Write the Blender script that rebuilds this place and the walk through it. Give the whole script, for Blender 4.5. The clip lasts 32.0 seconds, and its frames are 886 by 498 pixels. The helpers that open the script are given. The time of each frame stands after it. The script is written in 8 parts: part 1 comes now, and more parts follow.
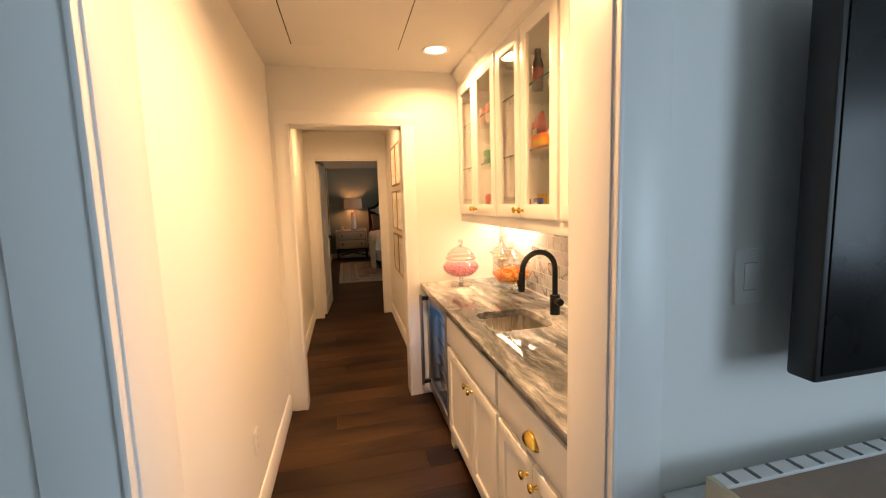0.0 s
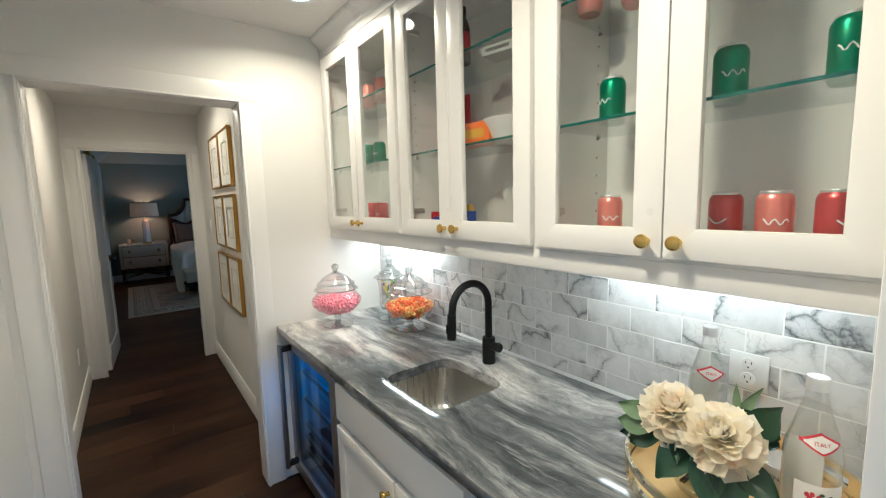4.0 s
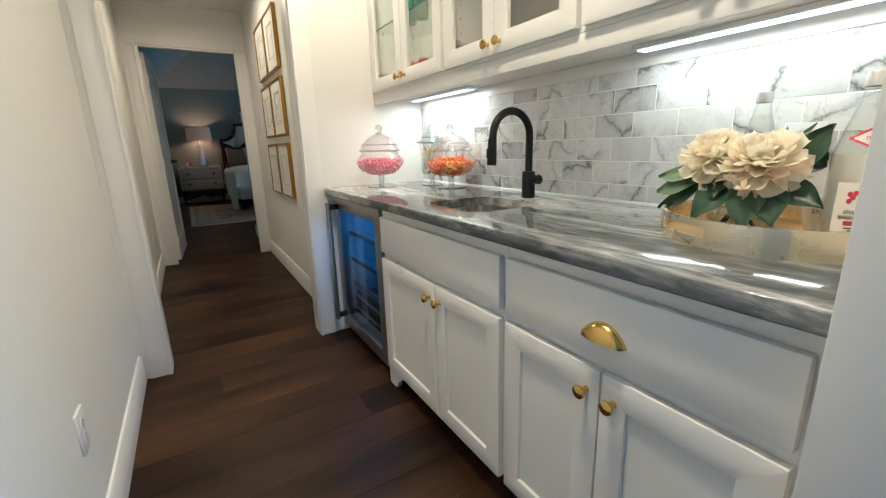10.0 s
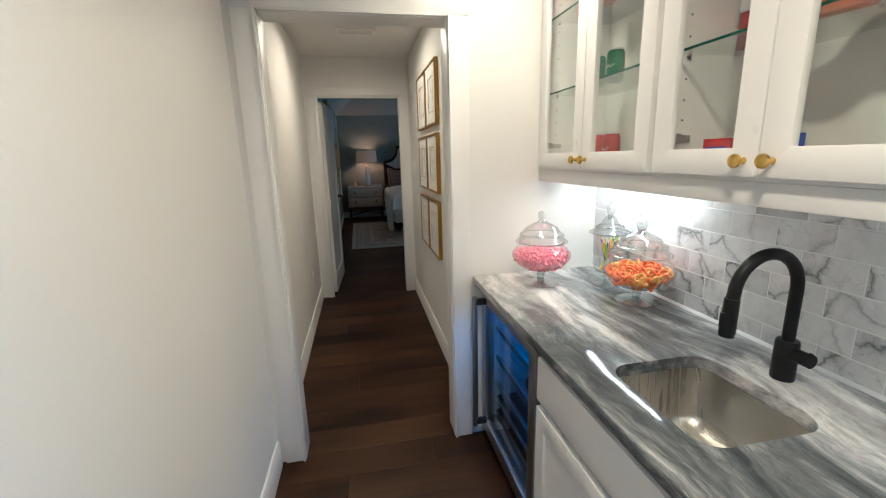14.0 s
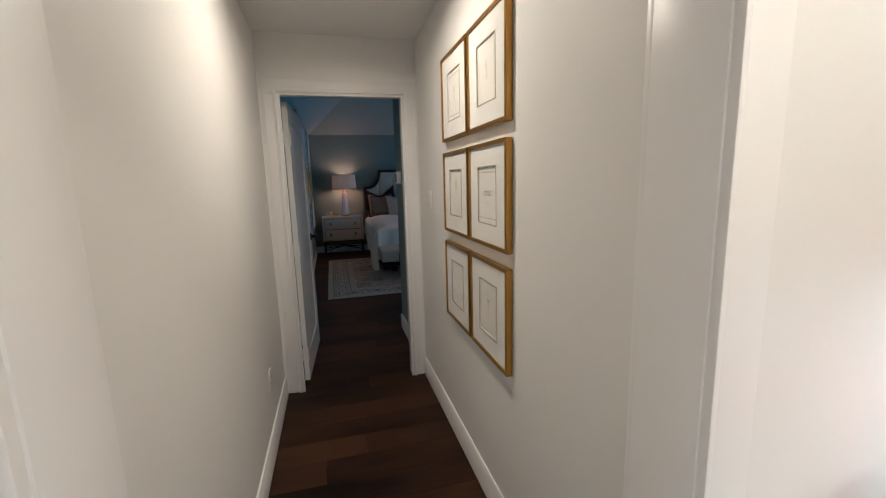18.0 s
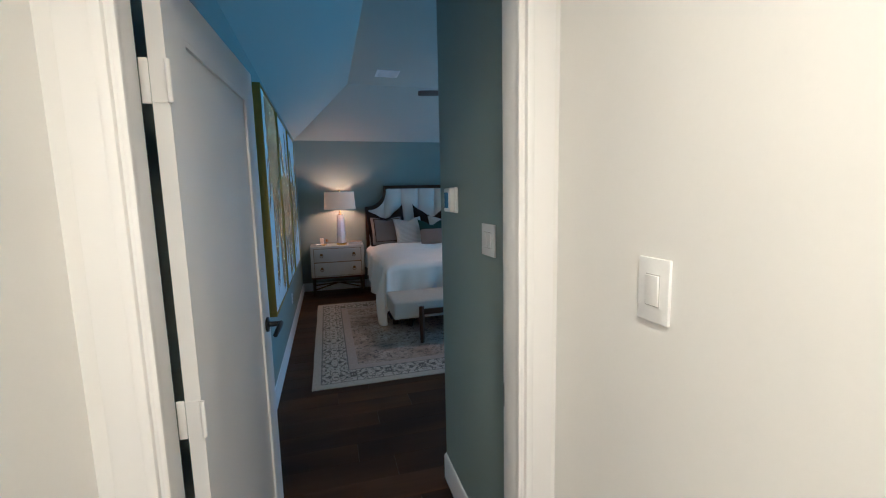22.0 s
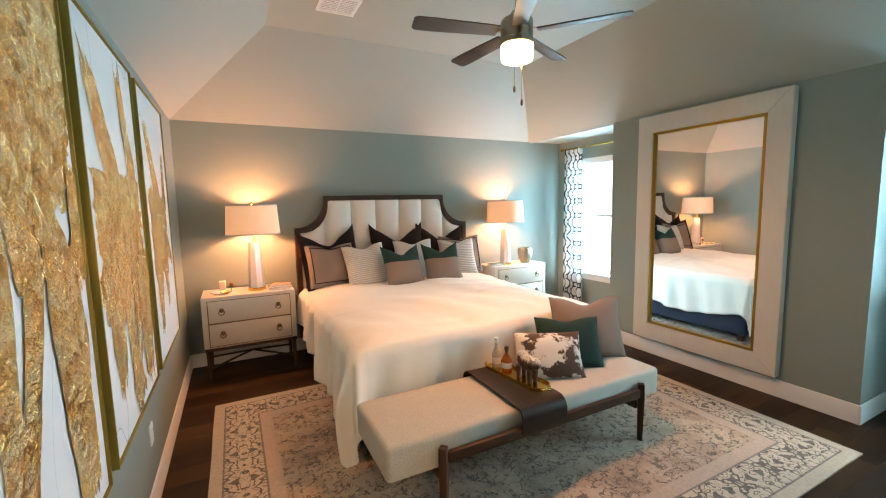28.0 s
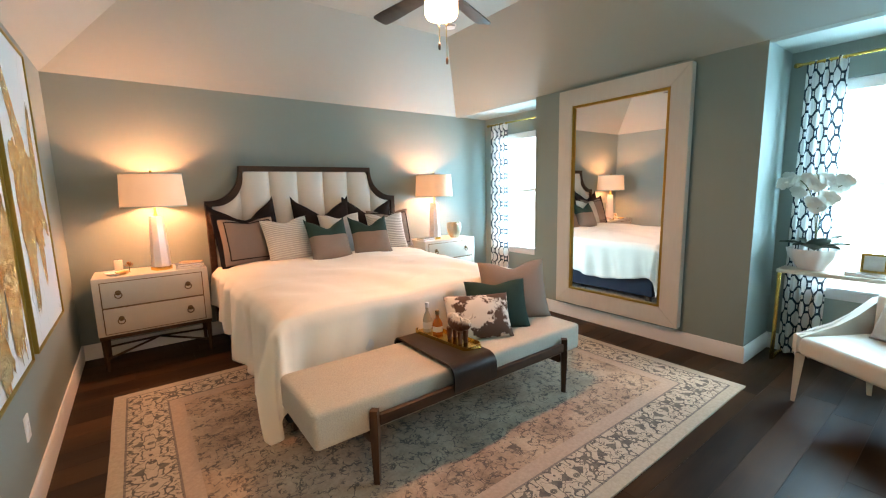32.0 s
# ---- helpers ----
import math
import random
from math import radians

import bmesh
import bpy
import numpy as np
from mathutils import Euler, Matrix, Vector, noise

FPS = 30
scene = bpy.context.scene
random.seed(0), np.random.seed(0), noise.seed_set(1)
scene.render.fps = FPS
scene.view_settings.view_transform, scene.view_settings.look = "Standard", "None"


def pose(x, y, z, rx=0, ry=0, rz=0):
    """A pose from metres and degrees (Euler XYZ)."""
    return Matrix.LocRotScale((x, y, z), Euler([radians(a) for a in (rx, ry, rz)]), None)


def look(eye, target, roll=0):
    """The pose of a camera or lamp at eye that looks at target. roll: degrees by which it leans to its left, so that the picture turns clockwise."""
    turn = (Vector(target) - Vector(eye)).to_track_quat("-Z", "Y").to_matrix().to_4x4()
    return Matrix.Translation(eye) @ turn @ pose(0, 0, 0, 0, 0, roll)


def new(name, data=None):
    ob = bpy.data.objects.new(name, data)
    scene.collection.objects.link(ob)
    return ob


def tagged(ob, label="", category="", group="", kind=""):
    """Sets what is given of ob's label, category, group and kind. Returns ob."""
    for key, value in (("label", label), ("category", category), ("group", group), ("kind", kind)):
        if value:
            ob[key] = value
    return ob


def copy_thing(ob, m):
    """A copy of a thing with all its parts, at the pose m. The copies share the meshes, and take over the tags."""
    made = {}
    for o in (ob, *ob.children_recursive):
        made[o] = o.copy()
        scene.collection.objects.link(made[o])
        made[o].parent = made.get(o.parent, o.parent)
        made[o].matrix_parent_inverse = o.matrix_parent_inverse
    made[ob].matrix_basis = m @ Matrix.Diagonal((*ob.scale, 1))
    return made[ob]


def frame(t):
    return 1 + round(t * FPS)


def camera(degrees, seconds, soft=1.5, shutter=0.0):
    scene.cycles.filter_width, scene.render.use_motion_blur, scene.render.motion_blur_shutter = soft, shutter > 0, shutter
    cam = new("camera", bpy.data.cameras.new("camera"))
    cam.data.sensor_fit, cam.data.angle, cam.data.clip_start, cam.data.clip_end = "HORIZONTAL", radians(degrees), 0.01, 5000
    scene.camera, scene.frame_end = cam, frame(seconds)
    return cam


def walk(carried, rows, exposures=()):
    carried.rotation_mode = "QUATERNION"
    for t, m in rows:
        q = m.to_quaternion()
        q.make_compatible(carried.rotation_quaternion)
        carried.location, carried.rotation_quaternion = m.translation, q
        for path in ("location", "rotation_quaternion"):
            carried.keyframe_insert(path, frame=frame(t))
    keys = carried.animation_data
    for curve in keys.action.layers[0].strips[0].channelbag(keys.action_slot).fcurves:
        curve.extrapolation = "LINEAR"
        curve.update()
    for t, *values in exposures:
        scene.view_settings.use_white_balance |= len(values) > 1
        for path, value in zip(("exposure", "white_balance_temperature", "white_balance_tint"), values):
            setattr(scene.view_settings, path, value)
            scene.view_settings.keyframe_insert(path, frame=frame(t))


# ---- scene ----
cam = camera(94.4, 32.0, 1.15)
PATH = [
    (0, (0.026, 0.022, 1.5), (0.479, 1.957, 1.27), -1.7),
    (0.5, (0.014, 0.22, 1.523), (0.542, 2.135, 1.286), -1.6),
    (1, (0.0, 0.399, 1.565), (0.629, 2.283, 1.326), -1.4),
    (1.5, (0.005, 0.532, 1.579), (0.754, 2.37, 1.338), -1.5),
    (2, (0.011, 0.621, 1.605), (0.881, 2.406, 1.366), -1.6),
    (2.5, (0.005, 0.696, 1.626), (0.983, 2.424, 1.388), -1.6),
    (3, (-0.01, 0.743, 1.612), (1.063, 2.415, 1.381), -1.5),
    (3.5, (-0.021, 0.77, 1.583), (1.127, 2.391, 1.351), -1.5),
    (5.5, (-0.04, 0.804, 1.41), (1.222, 2.334, 1.156), -1.4),
    (6, (-0.045, 0.795, 1.367), (1.212, 2.326, 1.093), -1.4),
    (6.5, (-0.056, 0.782, 1.332), (1.19, 2.319, 1.04), -1.4),
    (7, (-0.063, 0.771, 1.299), (1.165, 2.318, 0.982), -1.4),
    (7.5, (-0.061, 0.759, 1.256), (1.142, 2.319, 0.913), -1.4),
    (8, (-0.069, 0.749, 1.222), (1.102, 2.326, 0.848), -1.5),
    (8.5, (-0.08, 0.73, 1.183), (1.055, 2.326, 0.78), -1.4),
    (9, (-0.097, 0.713, 1.152), (0.996, 2.329, 0.713), -1.6),
    (9.5, (-0.1, 0.702, 1.115), (0.948, 2.342, 0.652), -1.5),
    (10, (-0.103, 0.695, 1.103), (0.903, 2.354, 0.617), -1.6),
    (10.5, (-0.095, 0.681, 1.179), (0.874, 2.355, 0.672), -1.6),
    (11, (-0.047, 0.679, 1.3), (0.877, 2.378, 0.791), -1.5),
    (11.5, (0.004, 0.66, 1.402), (0.868, 2.393, 0.898), -1.6),
    (12, (0.042, 0.667, 1.437), (0.82, 2.444, 0.947), -1.6),
    (12.5, (0.036, 0.714, 1.437), (0.704, 2.537, 0.957), -1.6),
    (13, (0.031, 0.864, 1.444), (0.591, 2.726, 0.976), -1.6),
    (13.5, (0.025, 0.988, 1.457), (0.487, 2.88, 1.0), -1.7),
    (14, (0.038, 1.179, 1.473), (0.413, 3.093, 1.031), -1.5),
    (14.5, (0.03, 1.328, 1.463), (0.343, 3.258, 1.039), -1.1),
    (15, (-0.003, 1.538, 1.46), (0.262, 3.477, 1.05), -1.4),
    (15.5, (-0.042, 1.685, 1.466), (0.191, 3.632, 1.071), -1.2),
    (17.5, (-0.042, 2.428, 1.494), (0.375, 4.354, 1.153), -1.7),
    (18, (-0.036, 2.643, 1.488), (0.471, 4.549, 1.157), -1.6),
    (18.5, (-0.008, 2.903, 1.502), (0.563, 4.792, 1.18), -1.8),
    (19, (-0.005, 3.163, 1.5), (0.602, 5.042, 1.186), -1.8),
    (19.5, (-0.007, 3.391, 1.497), (0.602, 5.271, 1.19), -1.8),
    (20, (0.004, 3.67, 1.517), (0.594, 5.558, 1.218), -1.8),
    (20.5, (0.013, 3.937, 1.515), (0.584, 5.832, 1.223), -1.6),
    (21, (-0.017, 4.192, 1.529), (0.537, 6.094, 1.252), -1.5),
    (21.5, (-0.004, 4.436, 1.519), (0.537, 6.343, 1.255), -1.5),
    (22, (0.028, 4.681, 1.538), (0.563, 6.592, 1.284), -1.3),
    (22.5, (0.037, 4.905, 1.519), (0.563, 6.819, 1.281), -1.4),
    (23, (-0.01, 5.144, 1.536), (0.511, 7.062, 1.313), -1.4),
    (23.5, (-0.025, 5.376, 1.513), (0.493, 7.295, 1.295), -1.3),
    (24, (-0.009, 5.622, 1.518), (0.514, 7.54, 1.302), -1.3),
    (24.5, (0.001, 5.833, 1.512), (0.537, 7.748, 1.296), -1.3),
    (26.5, (0.05, 6.732, 1.603), (0.738, 8.597, 1.384), -1.1),
    (27, (0.063, 6.923, 1.614), (0.821, 8.76, 1.394), -1.1),
    (27.5, (0.069, 7.011, 1.614), (0.901, 8.817, 1.398), -1.1),
    (28, (0.061, 7.025, 1.619), (0.963, 8.797, 1.403), -1.2),
    (28.5, (0.064, 7.025, 1.608), (1.032, 8.762, 1.394), -1.2),
    (29, (0.074, 7.028, 1.597), (1.094, 8.735, 1.382), -1.2),
    (29.5, (0.078, 7.032, 1.582), (1.142, 8.711, 1.365), -1.2),
    (30, (0.075, 7.033, 1.565), (1.175, 8.689, 1.344), -1.2),
    (30.5, (0.078, 7.041, 1.542), (1.209, 8.675, 1.314), -1.2),
    (31, (0.077, 7.05, 1.514), (1.23, 8.667, 1.275), -1.3),
    (31.5, (0.084, 7.052, 1.492), (1.251, 8.655, 1.231), -1.3),
    (32, (0.094, 7.056, 1.462), (1.275, 8.644, 1.173), -1.3),
]
EXPOSURES = [
    (0.0, -1.45, 8600, 19), (0.7, -1.87, 6500, 10), (1.5, -2.1, 4850, 0), (2.2, -2.02, 4280, -5), (7.0, -1.87, 4450, -6), (10.0, -1.74, 4500, -6),
    (12.0, -1.89, 4420, -5), (15.5, -1.88, 4330, -2), (17.8, -1.82, 4330, 1), (19.0, -1.47, 4350, 3), (21.5, -0.85, 4170, 1),
    (22.5, -0.35, 4200, -4), (23.1, -0.1, 4750, 0), (23.6, 0.4, 5300, 4), (24.5, 1.0, 6600, 12), (26.5, 0.95, 8000, 18), (28.0, 0.9, 7500, 17), (32.0, 0.9, 7500, 18),
]
walk(cam, [(t, look(eye, target, roll)) for t, eye, target, roll in PATH], EXPOSURES)


# ---- light ----
def make_world():
    world = bpy.data.worlds.new("sky")
    scene.world = world
    world.use_nodes = True
    nt = world.node_tree
    sky = nt.nodes.new("ShaderNodeTexSky")
    sky.sky_type, sky.sun_disc = "NISHITA", False
    sky.sun_elevation, sky.sun_rotation = radians(48), radians(140)
    nt.links.new(sky.outputs[0], nt.nodes["Background"].inputs[0])
    nt.nodes["Background"].inputs[1].default_value = 0.10


def lamp(name, kind, energy, color, m, size=0.1, size_y=None, spread=None):
    data = bpy.data.lights.new(name, kind)
    data.energy, data.color = energy, color
    if kind == "AREA":
        data.size = size
        if size_y:
            data.shape, data.size_y = "RECTANGLE", size_y
        else:
            data.shape = "DISK"
        if spread:
            data.spread = radians(spread)
    elif kind == "SUN":
        data.angle = size
    else:
        data.shadow_soft_size = size
    ob = new(name, data)
    ob.matrix_world = m
    return ob


WARM, WHITE, DAY, BULB = (1.0, 0.64, 0.35), (1.0, 0.75, 0.50), (0.32, 0.70, 1.0), (1.0, 0.48, 0.25)
make_world()
lamp("sun", "SUN", 1.2, (1.0, 0.95, 0.88), look((20, -14, 25), (0, 0, 0)), radians(10))
lamp("pantry_downlight_bulb", "AREA", 41, WARM, look((0.63, 2.64, 2.425), (0.63, 2.64, 0)), 0.16, None, 156)
# assumed second light, out of view, added to brighten the near end
lamp("pantry_downlight_bulb", "AREA", 80, WARM, look((0.24, 1.33, 2.425), (0.24, 1.33, 0)), 0.16, None, 156)
lamp("hall_downlight_bulb", "AREA", 53, WARM, look((0.08, 4.41, 2.425), (0.08, 4.41, 0)), 0.14, None, 167)
lamp("counter_strip_bulb", "AREA", 6.5, WHITE, look((1.12, 1.235, 1.3618), (1.12, 1.235, 0)) @ pose(0, 0, 0, 0, 0, 90), 0.54, 0.03)
lamp("counter_strip_bulb", "AREA", 13.5, WHITE, look((1.12, 2.70, 1.3618), (1.12, 2.70, 0)) @ pose(0, 0, 0, 0, 0, 90), 0.54, 0.03)
lamp("cooler_bulb", "AREA", 7.0, (0.02, 0.42, 1.0), look((0.74, 2.71, 0.772), (0.80, 2.71, 0)) @ pose(0, 0, 0, 0, 0, 90), 0.5, 0.02)
lamp("bedside_lamp_bulb", "POINT", 29, BULB, pose(0.235, 11.555, 1.50), 0.05)
lamp("bedside_lamp_bulb", "POINT", 29, BULB, pose(3.31, 11.555, 1.50), 0.05)
lamp("fan_bulb", "AREA", 16.3, BULB, look((1.755, 9.25, 2.512), (1.755, 9.25, 0)), 0.17, None, 160)
lamp("window_sky", "AREA", 67, DAY, look((4.56, 11.08, 1.42), (0, 11.08, 1.6)), 0.84, 1.6)
lamp("window_sky", "AREA", 76, DAY, look((4.56, 7.45, 1.42), (0, 7.45, 1.5)), 0.9, 1.6)
# daylight as from an unseen living room window, its place assumed
lamp("living_window_sky", "AREA", 300, (0.40, 0.68, 1.0), look((3.12, -2.6, 1.5), (0, -2.3, 1.4)), 1.6, 1.8)


# ---- materials ----
def mat(name, color, rough=0.5, metal=0.0, vary=0.08, scale=6.0, grain=0.03, grain_scale=180.0, bump=0.05, bump_scale=None, stretch=(1, 1, 1),
        coat=0.0, per_object=0.0, sheen=0.0, glow=None, spec=0.5):
    """Principled surface whose tone wanders at two scales, with a fine relief."""
    m = bpy.data.materials.new(name)
    m.use_nodes = True
    nt = m.node_tree
    b = nt.nodes["Principled BSDF"]
    tc = nt.nodes.new("ShaderNodeTexCoord")
    mp = nt.nodes.new("ShaderNodeMapping")
    mp.inputs["Scale"].default_value = stretch
    nt.links.new(tc.outputs["Object"], mp.inputs[0])

    def noise_tex(s, detail=4.0):
        n = nt.nodes.new("ShaderNodeTexNoise")
        n.inputs["Scale"].default_value, n.inputs["Detail"].default_value = s, detail
        nt.links.new(mp.outputs[0], n.inputs["Vector"])
        return n.outputs["Fac"]

    def madd(sock, k, c):
        n = nt.nodes.new("ShaderNodeMath")
        n.operation = "MULTIPLY_ADD"
        nt.links.new(sock, n.inputs[0])
        n.inputs[1].default_value, n.inputs[2].default_value = k, c
        return n.outputs[0]

    big, fine = noise_tex(scale), noise_tex(grain_scale, 2.0)
    a = nt.nodes.new("ShaderNodeMath")
    nt.links.new(madd(big, 2 * vary, 1 - vary), a.inputs[0])
    nt.links.new(madd(fine, 2 * grain, -grain), a.inputs[1])
    value = a.outputs[0]
    if per_object:
        info = nt.nodes.new("ShaderNodeObjectInfo")
        p = nt.nodes.new("ShaderNodeMath")
        nt.links.new(value, p.inputs[0])
        nt.links.new(madd(info.outputs["Random"], 2 * per_object, -per_object), p.inputs[1])
        value = p.outputs[0]
    hsv = nt.nodes.new("ShaderNodeHueSaturation")
    hsv.inputs["Color"].default_value = (*color, 1)
    nt.links.new(value, hsv.inputs["Value"])
    nt.links.new(hsv.outputs[0], b.inputs["Base Color"])
    nt.links.new(madd(big, 0.16, rough - 0.08), b.inputs["Roughness"])
    b.inputs["Metallic"].default_value = metal
    b.inputs["Coat Weight"].default_value = coat
    b.inputs["Coat Roughness"].default_value = 0.1
    b.inputs["Sheen Weight"].default_value = sheen
    b.inputs["Specular IOR Level"].default_value = spec
    if bump:
        bn = nt.nodes.new("ShaderNodeBump")
        bn.inputs["Strength"].default_value, bn.inputs["Distance"].default_value = bump, 0.01
        nt.links.new(noise_tex(bump_scale, 3.0) if bump_scale else fine, bn.inputs["Height"])
        nt.links.new(bn.outputs[0], b.inputs["Normal"])
    if glow:
        b.inputs["Emission Color"].default_value = (*glow[0], 1)
        b.inputs["Emission Strength"].default_value = glow[1]
    return m


def ramp(nt, sock, stops):
    r = nt.nodes.new("ShaderNodeValToRGB")
    while len(r.color_ramp.elements) < len(stops):
        r.color_ramp.elements.new(0.5)
    for e, (p, c) in zip(r.color_ramp.elements, stops):
        e.position, e.color = p, (*c, 1)
    nt.links.new(sock, r.inputs[0])
    return r.outputs[0]


def texnode(nt, kind, vec, **inputs):
    n = nt.nodes.new(kind)
    for k, v in inputs.items():
        n.inputs[k].default_value = v
    if vec is not None:
        nt.links.new(vec, n.inputs["Vector"])
    return n


def mapped(nt, scale=(1, 1, 1), rot=(0, 0, 0), shift_random=0.0):
    tc = nt.nodes.new("ShaderNodeTexCoord")
    mp = nt.nodes.new("ShaderNodeMapping")
    mp.inputs["Scale"].default_value, mp.inputs["Rotation"].default_value = scale, [radians(a) for a in rot]
    nt.links.new(tc.outputs["Object"], mp.inputs[0])
    out = mp.outputs[0]
    if shift_random:
        info = nt.nodes.new("ShaderNodeObjectInfo")
        v = nt.nodes.new("ShaderNodeVectorMath")
        v.operation = "MULTIPLY_ADD"
        comb = nt.nodes.new("ShaderNodeCombineXYZ")
        for i in range(3):
            nt.links.new(info.outputs["Random"], comb.inputs[i])
        nt.links.new(comb.outputs[0], v.inputs[0])
        v.inputs[1].default_value = (shift_random, shift_random * 1.7, shift_random * 2.3)
        nt.links.new(out, v.inputs[2])
        out = v.outputs[0]
    return out


def mixc(nt, fac, a, b, kind="MIX"):
    n = nt.nodes.new("ShaderNodeMix")
    n.data_type, n.blend_type = "RGBA", kind
    for sock, v in ((n.inputs[0], fac), (n.inputs[6], a), (n.inputs[7], b)):
        if isinstance(v, (int, float)):
            sock.default_value = v
        elif isinstance(v, tuple):
            sock.default_value = (*v, 1)
        else:
            nt.links.new(v, sock)
    return n.outputs[2]


def math1(nt, op, a, b=None, c=None):
    n = nt.nodes.new("ShaderNodeMath")
    n.operation = op
    for i, v in enumerate((a, b, c)):
        if v is None:
            continue
        if isinstance(v, (int, float)):
            n.inputs[i].default_value = v
        else:
            nt.links.new(v, n.inputs[i])
    return n.outputs[0]


def start(name, rough=0.5, metal=0.0):
    m = bpy.data.materials.new(name)
    m.use_nodes = True
    nt = m.node_tree
    b = nt.nodes["Principled BSDF"]
    b.inputs["Roughness"].default_value, b.inputs["Metallic"].default_value = rough, metal
    return m, nt, b


def relief(nt, b, height, strength=0.2, dist=0.01):
    bn = nt.nodes.new("ShaderNodeBump")
    bn.inputs["Strength"].default_value, bn.inputs["Distance"].default_value = strength, dist
    nt.links.new(height, bn.inputs["Height"])
    nt.links.new(bn.outputs[0], b.inputs["Normal"])


def wood_mat(name, dark, light, rough=0.4, axis=0, per_object=0.25, scale=1.0, bump=0.08, spec=0.5, blotch=0.45):
    m, nt, b = start(name, rough)
    b.inputs["Specular IOR Level"].default_value = spec
    s = [14 * scale] * 3
    s[axis] = 1.1 * scale
    v = mapped(nt, s, shift_random=7.0)
    n1 = texnode(nt, "ShaderNodeTexNoise", v, Scale=1.6, Detail=6.0, Distortion=1.2)
    s2 = [2.2 * scale] * 3
    s2[axis] = 0.7 * scale
    v2 = mapped(nt, s2, shift_random=11.0)
    n2 = texnode(nt, "ShaderNodeTexNoise", v2, Scale=1.5, Detail=3.0)
    col = ramp(nt, n1.outputs["Fac"], [(0.3, dark), (0.75, light)])
    col = mixc(nt, blotch, col, ramp(nt, n2.outputs["Fac"], [(0.35, tuple(c * 0.45 for c in dark)), (0.62, light)]))
    info = nt.nodes.new("ShaderNodeObjectInfo")
    hsv = nt.nodes.new("ShaderNodeHueSaturation")
    nt.links.new(col, hsv.inputs["Color"])
    nt.links.new(math1(nt, "MULTIPLY_ADD", info.outputs["Random"], 2 * per_object, 1 - per_object), hsv.inputs["Value"])
    nt.links.new(hsv.outputs[0], b.inputs["Base Color"])
    nt.links.new(math1(nt, "MULTIPLY_ADD", n1.outputs["Fac"], 0.2, rough - 0.1), b.inputs["Roughness"])
    relief(nt, b, n1.outputs["Fac"], bump)
    return m


def counter_mat():
    """Slate grey marble: long streaks of charcoal, grey and white drifting along the counter."""
    m, nt, b = start("grey_veined_marble", 0.075)
    warp = texnode(nt, "ShaderNodeTexNoise", mapped(nt, (1.4, 0.9, 1.4)), Scale=1.5, Detail=4.0)

    def streaks(scale, rot, wx, s, detail):
        v = mapped(nt, scale, (0, 0, rot))
        add = nt.nodes.new("ShaderNodeVectorMath")
        add.operation = "MULTIPLY_ADD"
        nt.links.new(warp.outputs["Color"], add.inputs[0])
        add.inputs[1].default_value = (wx, 0.6, 1)
        nt.links.new(v, add.inputs[2])
        return texnode(nt, "ShaderNodeTexNoise", add.outputs[0], Scale=s, Detail=detail + 3.0, Roughness=0.72).outputs["Fac"]

    broad = streaks((3.4, 0.9, 3.4), 14, 2.6, 0.8, 6.0)
    thin = streaks((9, 1.5, 9), 9, 2.6, 0.9, 7.0)
    hair = streaks((22, 2.4, 22), 14, 4.0, 1.0, 5.0)
    # both streak fields turn whiter towards the hall end
    place = nt.nodes.new("ShaderNodeSeparateXYZ")
    nt.links.new(mapped(nt), place.inputs[0])
    broad = math1(nt, "ADD", broad, math1(nt, "MULTIPLY", place.outputs[1], 0.075))
    thin = math1(nt, "ADD", thin, math1(nt, "MULTIPLY", place.outputs[1], 0.05))
    col = ramp(nt, broad, [(0.36, (0.030, 0.034, 0.038)), (0.46, (0.085, 0.094, 0.10)), (0.55, (0.24, 0.25, 0.26)), (0.66, (0.72, 0.71, 0.70))])
    col = mixc(nt, 0.55, col, ramp(nt, thin, [(0.37, (0.012, 0.015, 0.018)), (0.48, (0.065, 0.075, 0.082)), (0.56, (0.32, 0.325, 0.33)), (0.64, (0.82, 0.81, 0.80))]))
    white = ramp(nt, hair, [(0.60, (0, 0, 0)), (0.70, (1, 1, 1))])
    col = mixc(nt, math1(nt, "MULTIPLY", white, 0.30), col, (0.74, 0.74, 0.73))
    nt.links.new(col, b.inputs["Base Color"])
    b.inputs["Specular IOR Level"].default_value = 0.4
    return m


